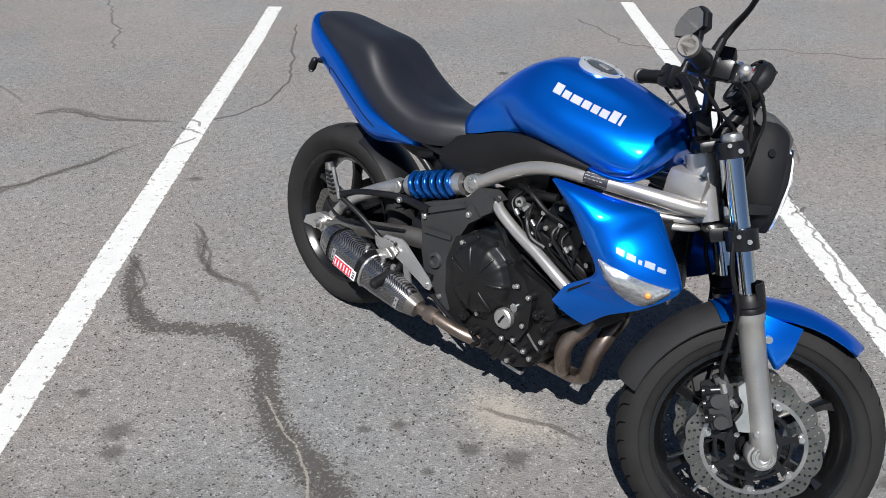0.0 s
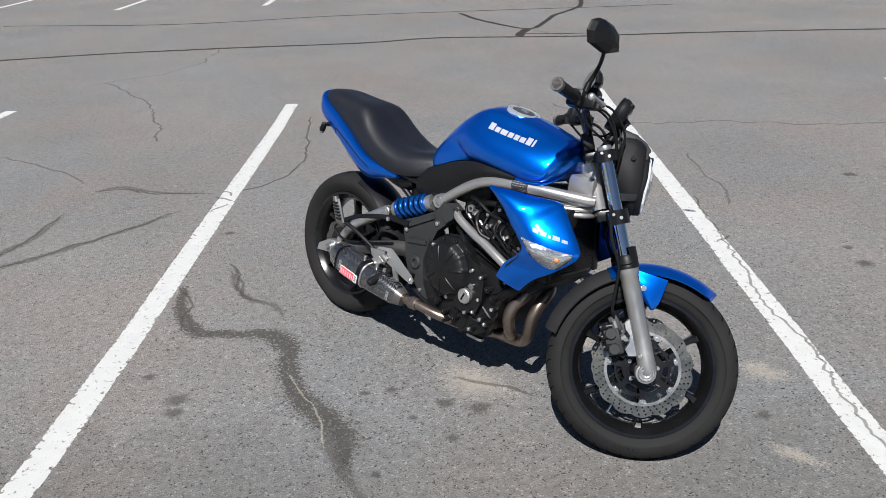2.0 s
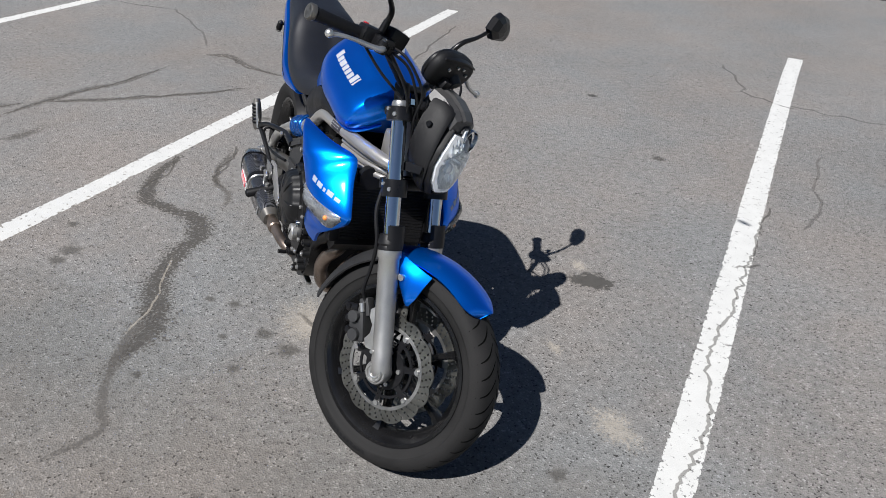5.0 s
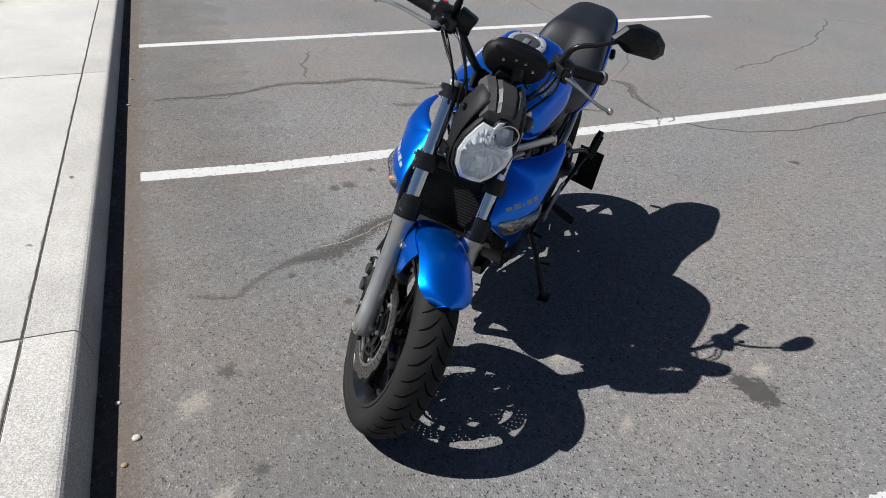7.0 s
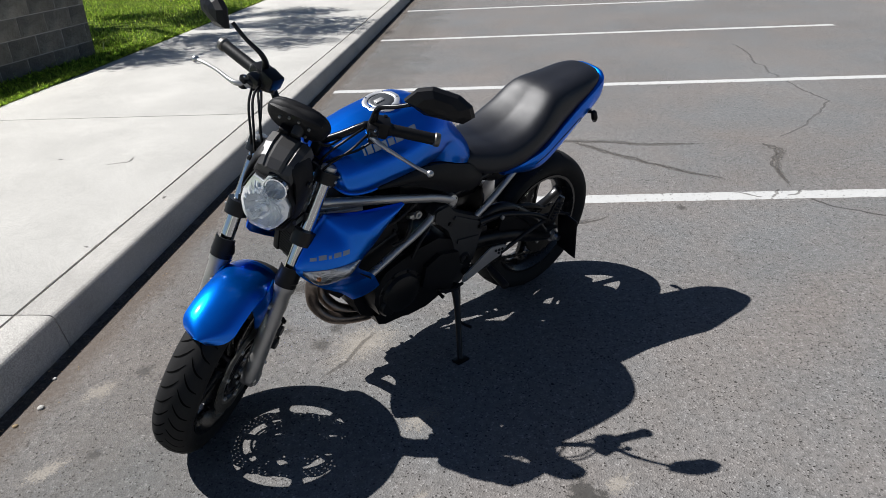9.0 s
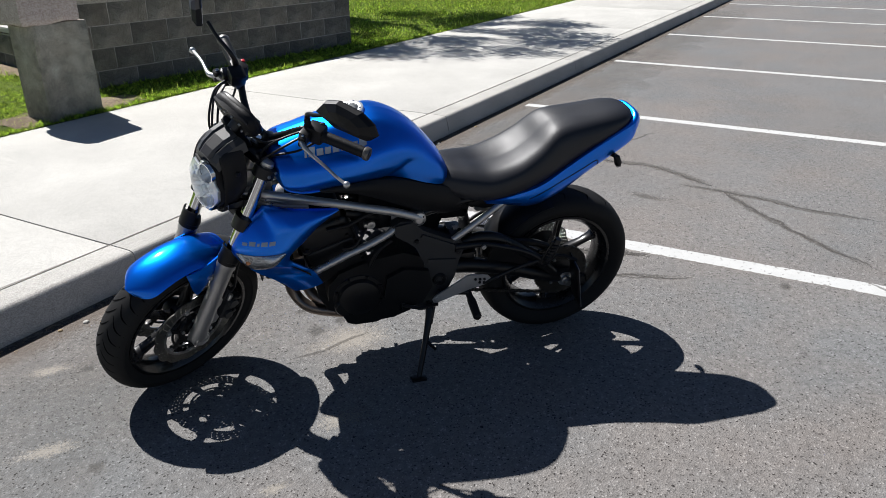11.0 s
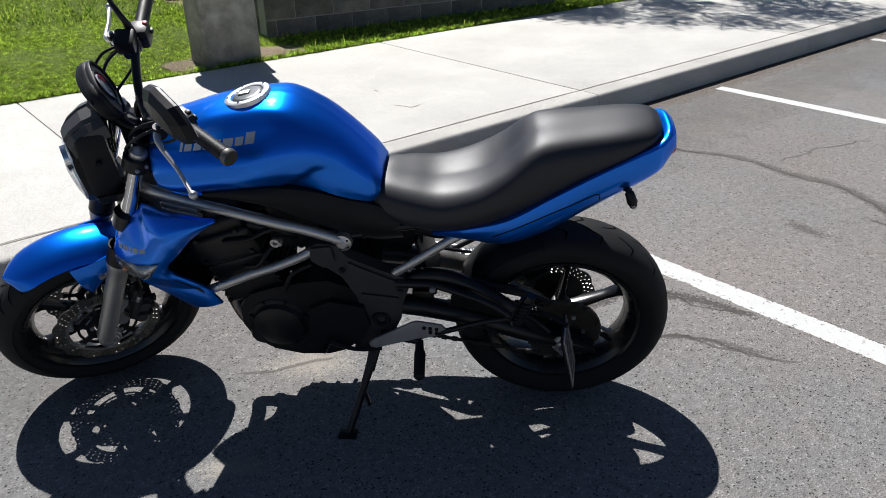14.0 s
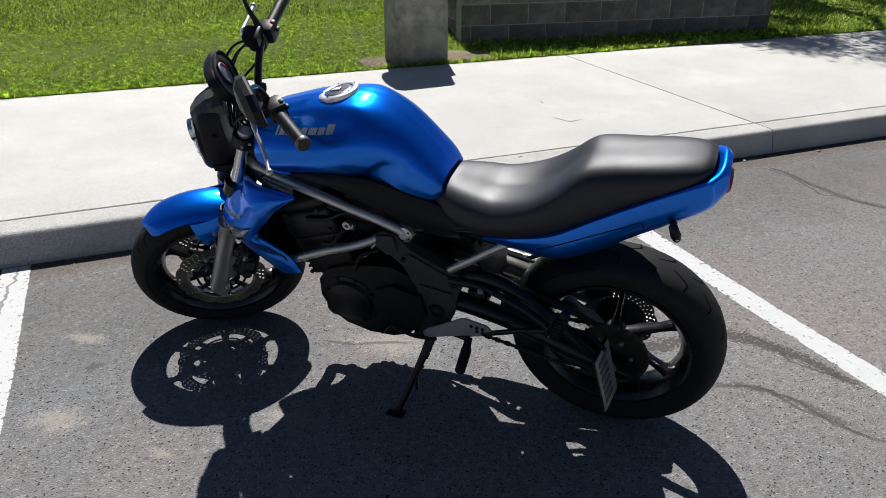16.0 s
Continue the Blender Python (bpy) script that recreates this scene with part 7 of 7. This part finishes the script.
guard_front = [[(-0.3, 0, 0.7), (-0.3, 0.06, 0.7), (-0.3, 0.1, 0.69), (-0.3, 0.103, 0.68), (-0.3, 0.1, 0.665), (-0.3, 0.06, 0.65), (-0.3, 0, 0.645)], [(-0.38, 0, 0.69), (-0.38, 0.06, 0.69), (-0.38, 0.095, 0.685), (-0.38, 0.1, 0.67), (-0.38, 0.096, 0.645), (-0.38, 0.06, 0.63), (-0.38, 0, 0.625)], [(-0.5, 0, 0.7), (-0.5, 0.06, 0.7), (-0.5, 0.09, 0.698), (-0.5, 0.096, 0.69), (-0.5, 0.09, 0.675), (-0.5, 0.06, 0.665), (-0.5, 0, 0.66)]]
guard_rear = [[(-0.68, 0, 0.755), (-0.68, 0.05, 0.755), (-0.68, 0.075, 0.753), (-0.68, 0.08, 0.745), (-0.68, 0.075, 0.733), (-0.68, 0.05, 0.725), (-0.68, 0, 0.722)], [(-0.86, 0, 0.85), (-0.86, 0.03, 0.85), (-0.86, 0.05, 0.848), (-0.86, 0.055, 0.842), (-0.86, 0.05, 0.83), (-0.86, 0.03, 0.82), (-0.86, 0, 0.815)]]
part("inner_mudguard", body(guard_front + guard_rear, 24, 13), BLACKPL, bike, "black plastic inner mudguard under the tail")
part("hugger", b, BLACKPL, bike, "black rear tyre hugger")
cal = part("rear_calliper", box((-0.63, -0.092, 0.395), (0.075, 0.05, 0.045), 0.012, Matrix.Rotation(radians(35), 4, "Y")), BLACKMET, bike, "black rear brake calliper")
part("brake_hose", tube([(-0.60, -0.105, 0.41), (-0.62, -0.15, 0.44), (-0.66, -0.165, 0.41), (-0.6, -0.155, 0.37), (-0.45, -0.15, 0.4), (-0.33, -0.14, 0.43)], 0.005, 36, 8), BLACKPL, cal)
# side-mounted plate at the left of the axle
plate_m = Matrix.Translation((-0.715, 0.205, 0.345)) @ Matrix.Rotation(radians(12), 4, "Y") @ Matrix.Rotation(radians(-8), 4, "Z")
np_ = part("number_plate", box((0, 0, 0), (0.003, 0.1, 0.185), 0.001), PLATE, bike, "small side-mounted number plate, unreadable", plate_m)
part("plate_holder", box((0.005, 0, 0), (0.005, 0.108, 0.192), 0.002), BLACKPL, np_)
for i in range(6):
    part("plate_mark", box((-0.0022, 0.008, 0.066 - 0.026 * i), (0.0012, 0.055, 0.016), 0.0003), BLACKPR, np_, smooth=False)
part("plate_arm", tube([(-0.60, 0.13, 0.42), (-0.66, 0.165, 0.44), (-0.705, 0.2, 0.435)], 0.007, 12, 8), BLACKMET, np_, m=plate_m.inverted())

# exhaust
for k, y in ((0, -0.045), (1, 0.035)):
    bend = ([(0.262, y, 0.46), (0.287, -0.08, 0.42), (0.26, -0.105, 0.37), (0.252, -0.113, 0.325), (0.255, -0.1, 0.276), (0.222, -0.05, 0.232), (0.13, -0.01, 0.2), (0.06, 0.0, 0.19)], [(0.262, y, 0.46), (0.327, 0.0, 0.435), (0.327, -0.045, 0.39), (0.318, -0.068, 0.335), (0.306, -0.062, 0.268), (0.256, -0.025, 0.218), (0.15, 0.0, 0.195), (0.06, 0.0, 0.19)])[k]
    pipe = part("header_pipe", tube(bend, 0.0215, 64, 18), HEADER, bike, "heat-tinted steel header pipe")
    part("header_flange", lathe([(0.02, -0.01), (0.034, -0.01), (0.034, 0.01), (0.02, 0.01)], 0, 0, 24), ALU, pipe, m=Matrix.Translation((0.257, y, 0.454)) @ Matrix.Rotation(radians(90), 4, "Z"))
mid = part("link_pipe", tube([(0.14, 0.0, 0.2), (0.06, -0.07, 0.21), (0.0, -0.15, 0.238), (-0.06, -0.178, 0.25), (-0.13, -0.188, 0.258), (-0.195, -0.19, 0.256)], [0.024, 0.023, 0.019, 0.018, 0.017, 0.017], 24, 18), HEADER, bike, "dull heat-stained link pipe")
part("pipe_clamp", tube([(-0.118, -0.187, 0.257), (-0.122, -0.1875, 0.257), (-0.15, -0.189, 0.257), (-0.155, -0.189, 0.257)], [0.02, 0.024, 0.024, 0.02], seg=18, straight=True), HEADER, mid, "tan heat-stained clamp")
S0, S1 = Vector((-0.185, -0.192, 0.255)), Vector((-0.575, -0.215, 0.332))
ax = (S1 - S0).normalized()
up = (Vector((0, 0, 1)) - ax * ax.z).normalized()
sd2 = ax.cross(up)
hexa = [(math.cos(t), math.sin(t)) for t in np.arange(24) * 2 * math.pi / 24]


def sil_ring(d, h, w_):
    c = S0 + ax * d
    return [tuple(c + up * (h * math.copysign(abs(sn) ** 0.72, sn)) + sd2 * (w_ * math.copysign(abs(cs) ** 0.72, cs))) for cs, sn in hexa]


b = bmesh.new()
skin(b, [sil_ring(d, h, w_) for d, h, w_ in ((0.03, 0.036, 0.034), (0.05, 0.041, 0.039), (0.15, 0.05, 0.047), (0.26, 0.053, 0.05), (0.34, 0.053, 0.05))])
can = part("silencer", b, CARBON, bike, "carbon fibre silencer with a red and white label")
for d0, d1, h0, h1 in ((0.0, 0.036, 0.027, 0.037), (0.340, 0.346, 0.0535, 0.0535)):
    b = bmesh.new()
    skin(b, [sil_ring(d0, h0, h0 * 0.95), sil_ring(d1, h1, h1 * 0.95)])
    part("silencer_band", b, BLACKPL if d0 > 0.1 else LINKPIPE, can)
b = bmesh.new()
skin(b, [sil_ring(d, h, w_) for d, h, w_ in ((0.352, 0.053, 0.05), (0.39, 0.044, 0.04), (0.4, 0.036, 0.033))])
part("silencer_end_cap", b, CARBON, can)
b = bmesh.new()
skin(b, [sil_ring(0.205, 0.0535, 0.051), sil_ring(0.225, 0.0545, 0.052)])
part("silencer_strap", b, BLACKPL, can)
b = bmesh.new()
skin(b, [sil_ring(0.196, 0.0545, 0.052), sil_ring(0.2, 0.0565, 0.054), sil_ring(0.204, 0.0545, 0.052)])
part("silencer_clip", b, ALU, can, "thin silver clip")
for k in (0.13, 0.17, 0.24):
    part("hanger_bolt", rod(tuple(S0 + ax * k + up * 0.045), tuple(S0 + ax * k + up * 0.066), 0.008, 0.007, 10, 0.002), ALU, can)
part("hanger_plate", prism([(-0.40, 0.40), (-0.33, 0.405), (-0.30, 0.385), (-0.315, 0.355), (-0.35, 0.352), (-0.39, 0.372)], -0.192, -0.187, 0.002), ALU, can, "silver hanger plate")
part("strap_tab", prism([(-0.375, 0.365), (-0.335, 0.385), (-0.31, 0.37), (-0.345, 0.345)], -0.205, -0.2, 0.001), ALU, can)
part("silencer_bracket", prism([(-0.30, 0.40), (-0.285, 0.405), (-0.235, 0.29), (-0.222, 0.262), (-0.24, 0.258), (-0.262, 0.285)], -0.178, -0.172, 0.002), ALU, can)
side_dir = -sd2 if (-sd2).y < 0 else sd2
label_c = S0 + ax * 0.262 + side_dir * 0.0505 - up * 0.02
side_m = Matrix(((-ax.x, up.x, side_dir.x, 0), (-ax.y, up.y, side_dir.y, 0), (-ax.z, up.z, side_dir.z, 0), (0, 0, 0, 1)))
lab_m = Matrix.Translation(label_c) @ side_m
part("silencer_label", box((0, 0, 0), (0.098, 0.034, 0.003), 0.001), LABELWHITE, can, "white-edged red label", lab_m)
part("label_panel", box((-0.008, 0, 0.0018), (0.076, 0.029, 0.0024), 0.0006), REDPR, can, "red panel", lab_m)
for x, w_, h_ in ((-0.038, 0.008, 0.02), (-0.026, 0.009, 0.02), (-0.013, 0.009, 0.02), (0.0, 0.008, 0.02), (0.013, 0.010, 0.02), (0.024, 0.006, 0.02)):
    part("label_mark", box((x, 0.0, 0.0034), (w_ * 0.55, h_, 0.0014), 0.0003), LABELWHITE, can, "white block", lab_m, False)
for z in (-0.008, 0.0, 0.008):
    part("label_mark", box((0.040, z, 0.0018), (0.010, 0.004, 0.0016), 0.0003), BLACKPR, can, "dark block", lab_m, False)
# riveted end plates
for d, off in ((0.055, 0.0405), (0.318, 0.0508)):
    m_ = Matrix.Translation(S0 + ax * d + side_dir * off - up * 0.004) @ side_m
    part("end_plate", box((0, 0, 0), (0.013, 0.034, 0.003), 0.0012), GUARD, can, "satin riveted plate", m_)
    for k in (-1, 1):
        part("plate_rivet", box((0, k * 0.009, 0.002), (0.004, 0.006, 0.002), 0.0006, seg=1), BLACKPR, can, m=m_)

# engine
eng = part("engine", prism([(-0.13, 0.50), (-0.06, 0.53), (0.02, 0.52), (0.10, 0.50), (0.2, 0.48), (0.235, 0.42), (0.23, 0.33), (0.2, 0.262), (0.14, 0.226), (-0.02, 0.22), (-0.09, 0.255), (-0.135, 0.33), (-0.15, 0.42)], -0.15, 0.06, 0.016, 3), ENGINE, bike, "black parallel twin engine")
part("side_case", prism([(-0.13, 0.50), (-0.06, 0.53), (0.02, 0.52), (0.10, 0.50), (0.165, 0.475), (0.2, 0.43), (0.205, 0.365), (0.18, 0.305), (0.13, 0.265), (0.05, 0.245), (-0.03, 0.248), (-0.09, 0.27), (-0.135, 0.33), (-0.15, 0.42)], 0.04, 0.14, 0.02, 3), ENGINE, eng)
part("oil_pan", prism([(-0.03, 0.235), (0.15, 0.24), (0.13, 0.195), (0.10, 0.182), (0.02, 0.18), (-0.02, 0.2)], -0.075, 0.075, 0.012, 3), ENGINE, eng)
cyl_m = Matrix.Translation((0.17, 0, 0.52)) @ Matrix.Rotation(radians(18), 4, "Y")
part("cylinder_block", box((0, 0, 0), (0.17, 0.246, 0.14), 0.012, None, 3), ENGINE, eng, m=cyl_m)
for i in range(7):
    part("cooling_fin", box((0, -0.007, -0.058 + 0.019 * i), (0.184, 0.258, 0.007), 0.002), ENGINE, eng, m=cyl_m)
part("cylinder_head", box((0, 0, 0.115), (0.185, 0.262, 0.095), 0.02, None, 3), ENGINE, eng, m=cyl_m)
part("cam_cover", box((0, 0, 0.178), (0.165, 0.25, 0.05), 0.02, None, 3), ENGINE, eng, m=cyl_m)
for s in (-1, 1):
    for dx, dz in ((-0.06, 0.16), (0.06, 0.16), (-0.07, 0.09), (0.07, 0.09), (0.075, -0.05)):
        p = cyl_m @ Vector((dx, s * 0.132, dz))
        # bare bolts on the right, black on the left
        bolt(p.x, p.y, p.z, s, eng, ALU if s < 0 else BLACKMET, 0.9)
# clutch cover, right
CX, CZ = -0.004, 0.436
clutch = part("clutch_cover", lathe([(0.118, -0.13), (0.118, -0.158), (0.114, -0.166), (0.1, -0.168), (0.096, -0.172), (0.092, -0.19), (0.084, -0.198), (0.06, -0.205), (0.03, -0.2095), (0.0, -0.211)], CX, CZ, 132, wave=lambda t: 0.0035 * max(0, math.cos(11 * (t - radians(12)))) ** 2), ENGINE, eng, "black round clutch cover with sunk ribs")
for i in range(7):
    a = 10 + 360 / 7 * i
    pts = [(*at_ring(CX, CZ, r, a), -y) for r, y in ((0.034, 0.2088), (0.05, 0.2068), (0.066, 0.2035), (0.082, 0.1985), (0.089, 0.193))]
    part("cover_rib", tube([(p[0], p[2], p[1]) for p in pts], [0.0018, 0.0036, 0.0044, 0.0044, 0.003], 12, 8), ENGINE, clutch)
for i in range(11):
    a = 12 + 360 / 11 * i
    x, z = at_ring(CX, CZ, 0.1085, a)
    bolt(x, -0.167, z, -1, clutch, BLACKMET if i % 4 else ALU, 0.9)
part("crankcase_cover", prism([(0.06, 0.52), (0.13, 0.49), (0.165, 0.44), (0.17, 0.37), (0.15, 0.32), (0.10, 0.30), (0.04, 0.31), (0.05, 0.4)], -0.172, -0.12, 0.012, 3), ENGINE, eng)
oil = part("oil_filler", lathe([(0.028, -0.165), (0.028, -0.186), (0.024, -0.19), (0.0, -0.191)], 0.098, 0.366, 28), ALU, eng, "silver oil filler cap")
part("filler_slot", box((0.098, -0.1915, 0.366), (0.006, 0.003, 0.03), 0.001, Matrix.Rotation(radians(25), 4, "Y")), BLACKPL, oil)
bolt(0.122, -0.172, 0.409, -1, eng, CHROME, 1.7)
for bx, bz, shiny in ((0.131, 0.25, 1), (0.195, 0.291, 1), (0.173, 0.302, 1), (0.1, 0.303, 1), (0.136, 0.316, 1), (0.153, 0.368, 1), (0.218, 0.354, 1), (0.185, 0.415, 0), (0.113, 0.465, 1), (0.152, 0.45, 1), (-0.04, 0.298, 0), (0.05, 0.262, 0), (0.0, 0.27, 0), (0.21, 0.39, 0)):
    lug = part("bolt_boss", rod((bx, -0.14, bz), (bx, -0.172, bz), 0.014, 0.012, 14, 0.002), ENGINE, eng)
    bolt(bx, -0.171, bz, -1, lug, ALU if shiny else BLACKMET, 0.95)
for pts in ([(0.06, 0.30), (0.03, 0.255), (0.0, 0.225)], [(0.1, 0.3), (0.09, 0.25), (0.07, 0.215)], [(0.16, 0.34), (0.205, 0.31), (0.225, 0.33)], [(0.17, 0.40), (0.21, 0.41), (0.23, 0.43)], [(0.05, 0.31), (0.12, 0.285), (0.19, 0.27)]):
    part("casting_rib", tube([(x, -0.148, z) for x, z in pts], 0.007, 10, 8), ENGINE, eng)
part("drain_plate", box((0.115, -0.11, 0.198), (0.07, 0.02, 0.012), 0.004), ALU, eng)
part("water_pump", lathe([(0.036, 0.12), (0.036, 0.15), (0.03, 0.158), (0.0, 0.16)], 0.15, 0.335, 28), ENGINE, eng)
alt = part("alternator_cover", lathe([(0.094, 0.1), (0.094, 0.135), (0.088, 0.143), (0.076, 0.145), (0.07, 0.158), (0.048, 0.166), (0.0, 0.168)], 0.098, 0.37, 44), ENGINE, eng, "black round alternator cover")
for i in range(8):
    x, z = at_ring(0.098, 0.37, 0.083, 45 * i + 20)
    bolt(x, 0.143, z, 1, alt, BLACKMET, 0.9)
part("sprocket_cover", prism([(-0.15, 0.45), (-0.06, 0.47), (0.0, 0.44), (0.01, 0.36), (-0.05, 0.3), (-0.13, 0.31), (-0.165, 0.38)], 0.12, 0.158, 0.014, 3), ENGINE, eng)
part("gear_lever", tube([(-0.19, 0.155, 0.29), (-0.12, 0.165, 0.294), (-0.07, 0.17, 0.315), (-0.045, 0.178, 0.332), (-0.038, 0.215, 0.332)], 0.0065, 18, 8), BLACKMET, bike, "black gear lever")
part("brake_pedal", tube([(-0.2, -0.15, 0.30), (-0.08, -0.16, 0.262), (0.02, -0.165, 0.25), (0.03, -0.2, 0.25)], 0.007, 18, 8), BLACKMET, bike, "black rear brake pedal")
for k in range(4):
    y = -0.06 + 0.04 * k
    part("intake_clutter", tube([(0.0, y, 0.62), (0.03, y * 1.6, 0.66), (0.08, y * 1.9, 0.69), (0.13, y * 1.8, 0.70)], 0.012 + 0.004 * (k % 2), 14, 10), BLACKPL, eng)
part("throttle_body", box((0.03, 0, 0.66), (0.12, 0.2, 0.1), 0.02), BLACKPL, eng)
part("airbox", box((-0.06, 0, 0.72), (0.3, 0.2, 0.12), 0.03), BLACKPL, bike, "black airbox under the tank")
part("battery_box", box((-0.265, -0.01, 0.65), (0.11, 0.14, 0.12), 0.02), BLACKPL, bike)
for s in (-1, 1):
    for pts in ([(0.05, 0.1, 0.66), (0.08, 0.15, 0.64), (0.11, 0.16, 0.60), (0.15, 0.15, 0.585)], [(0.02, 0.12, 0.7), (0.07, 0.14, 0.70), (0.13, 0.14, 0.67), (0.2, 0.14, 0.66)], [(-0.02, 0.13, 0.58), (0.03, 0.15, 0.56), (0.06, 0.15, 0.5)]):
        part("hose", tube([(x, s * y, z) for x, y, z in pts], 0.0065, 20, 8), BLACKPL, eng)
    part("hose_clip", lathe([(0.006, s * 0.15), (0.013, s * 0.15), (0.013, s * 0.16), (0.006, s * 0.16)], 0.055, 0.672, 16), ALU, eng)
    part("connector", box((0.06, s * 0.13, 0.655), (0.03, 0.02, 0.02), 0.004), ALU, eng)
# wiring and small fittings on the right of the cylinders
wr = random.Random(21)
for i in range(9):
    x0, z0 = 0.04 + 0.028 * i, 0.70 - 0.006 * i
    pts = [(x0, -0.105, z0), (x0 + wr.uniform(-0.02, 0.03), -0.14 - wr.uniform(0, 0.015), z0 - 0.04), (x0 + wr.uniform(0.0, 0.05), -0.142 - wr.uniform(0, 0.012), z0 - 0.085), (x0 + wr.uniform(0.02, 0.07), -0.125, z0 - 0.13)]
    part("wire", tube(pts, 0.0028 + 0.0012 * (i % 3), 18, 8), BLACKPL, eng)
    if i % 2 == 0:
        p, q = Vector(pts[1]), Vector(pts[2])
        part("wire_clip", rod(tuple(p.lerp(q, 0.3)), tuple(p.lerp(q, 0.55)), 0.0065, 0.006, 10, 0.001), ALU, eng, "small bright clip")
for x, z in ((0.075, 0.64), (0.12, 0.665), (0.175, 0.655), (0.215, 0.61), (0.10, 0.60), (0.155, 0.595), (0.25, 0.64)):
    bolt(x, -0.138, z, -1, eng, ALU, 0.8 + 0.3 * wr.random())
# head stock, radiator
part("head_stock", rod((0.8045 - 0.755 * FORK_DX, 0, 0.755), (0.8045 - 0.895 * FORK_DX, 0, 0.895), 0.034, seg=24), SILVER, bike, "silver steering head")
part("head_gusset", box((0.40, 0, 0.81), (0.10, 0.09, 0.09), 0.02), SILVER, bike)
rad_m = Matrix.Translation((0.372, 0, 0.615)) @ Matrix.Rotation(radians(-8), 4, "Y")
radi = part("radiator", box((0, 0, 0), (0.028, 0.27, 0.21), 0.005), BLACKMET, bike, "black finned radiator", rad_m)
for i in range(22):
    part("radiator_fin", box((0.0145, 0, -0.094 + 0.009 * i), (0.003, 0.25, 0.006), 0.0005, seg=1), MATTE, radi, smooth=False)
for s in (-1, 1):
    part("radiator_tank", box((0, s * 0.142, 0), (0.04, 0.03, 0.22), 0.008), BLACKPL, radi)
part("horn", lathe([(0.0, -0.02), (0.03, -0.02), (0.034, -0.01), (0.034, 0.01), (0.0, 0.012)], 0, 0, 24), BLACKPL, bike, "round black horn", Matrix.Translation((0.40, -0.07, 0.715)) @ Matrix.Rotation(radians(-90), 4, "Z"))
part("coolant_hose", tube([(0.36, -0.13, 0.53), (0.31, -0.13, 0.47), (0.25, -0.14, 0.42), (0.2, -0.13, 0.36)], 0.016, 20, 12), BLACKPL, bike)
part("radiator_guard", prism([(0.30, 0.46), (0.34, 0.50), (0.375, 0.52), (0.385, 0.49), (0.34, 0.445)], -0.13, 0.13, 0.008), BLACKPL, bike)

# side stand
stand = part("side_stand", tube([(-0.165, 0.125, 0.29), (-0.158, 0.16, 0.252), (-0.138, 0.2, 0.195), (-0.113, 0.245, 0.125), (-0.09, 0.284, 0.066)], [0.016, 0.0145, 0.0115, 0.0105, 0.0095], 18, 12), BLACKMET, bike, "black side stand, folded out")
foot_m = Matrix.Translation((-0.088, 0.286, 0.0655)) @ Matrix.Rotation(LEAN, 4, "X")
part("stand_foot", box((0, 0.004, 0.001), (0.056, 0.04, 0.009), 0.004), BLACKMET, stand, m=foot_m)
part("stand_bracket", prism([(-0.20, 0.32), (-0.11, 0.31), (-0.12, 0.275), (-0.17, 0.258)], 0.105, 0.135, 0.006), BLACKMET, stand)
part("stand_tang", tube([(-0.13, 0.21, 0.18), (-0.146, 0.235, 0.168), (-0.156, 0.26, 0.168)], 0.006, 8, 8), BLACKMET, stand)
part("stand_spring", tube([(-0.18, 0.145, 0.29), (-0.158, 0.18, 0.222)], 0.007, seg=10, straight=True), BLACKMET, stand)


# ---- blocks and caps of the wall ----
blk = mesh_of(box((0, 0, 0), (0.392, 0.02, 0.192), 0.004), "block")
blk.materials.append(BLOCK)
half = mesh_of(box((0, 0, 0), (0.192, 0.02, 0.192), 0.004), "half_block")
half.materials.append(BLOCK)
capm = mesh_of(box((0, 0, 0), (0.394, 0.27, 0.06), 0.008), "cap_stone")
capm.materials.append(CONCRETE)


def courses(m, length, side, rng, rows=4):
    for c in range(rows):
        z = 0.215 + 0.2 * c
        x = -0.1 if c % 2 else 0.1
        while x < length - 0.02:
            lo, hi = max(x, 0.0), min(x + 0.4, length)
            if hi - lo > 0.3:
                part("block", blk, None, wall, m=m @ Matrix.Translation(((lo + hi) / 2, side * (0.012 + rng.uniform(-0.003, 0.003)), z)) @ Matrix.Diagonal(((hi - lo - 0.008) / 0.392, 1, 1, 1)))
            elif hi - lo > 0.05:
                part("block", half, None, wall, m=m @ Matrix.Translation(((lo + hi) / 2, side * 0.012, z)) @ Matrix.Diagonal(((hi - lo - 0.008) / 0.192, 1, 1, 1)))
            x += 0.4
        if c % 2 == 0:
            part("block", half, None, wall, m=m @ Matrix.Translation((0.05, side * 0.012, z)) @ Matrix.Diagonal((0.092 / 0.192, 1, 1, 1)))
    x = 0.2
    while x < length:
        part("cap_stone", capm, None, wall, m=m @ Matrix.Translation((x, side * 0.11, 0.172 + 0.2 * rows)))
        x += 0.4


rngw = random.Random(2)
courses(WALL_M, WLEN, 1, rngw)
courses(RET_M, 5.6, -1, rngw, 2)
courses(RET2_M, 4.0, 1, rngw)
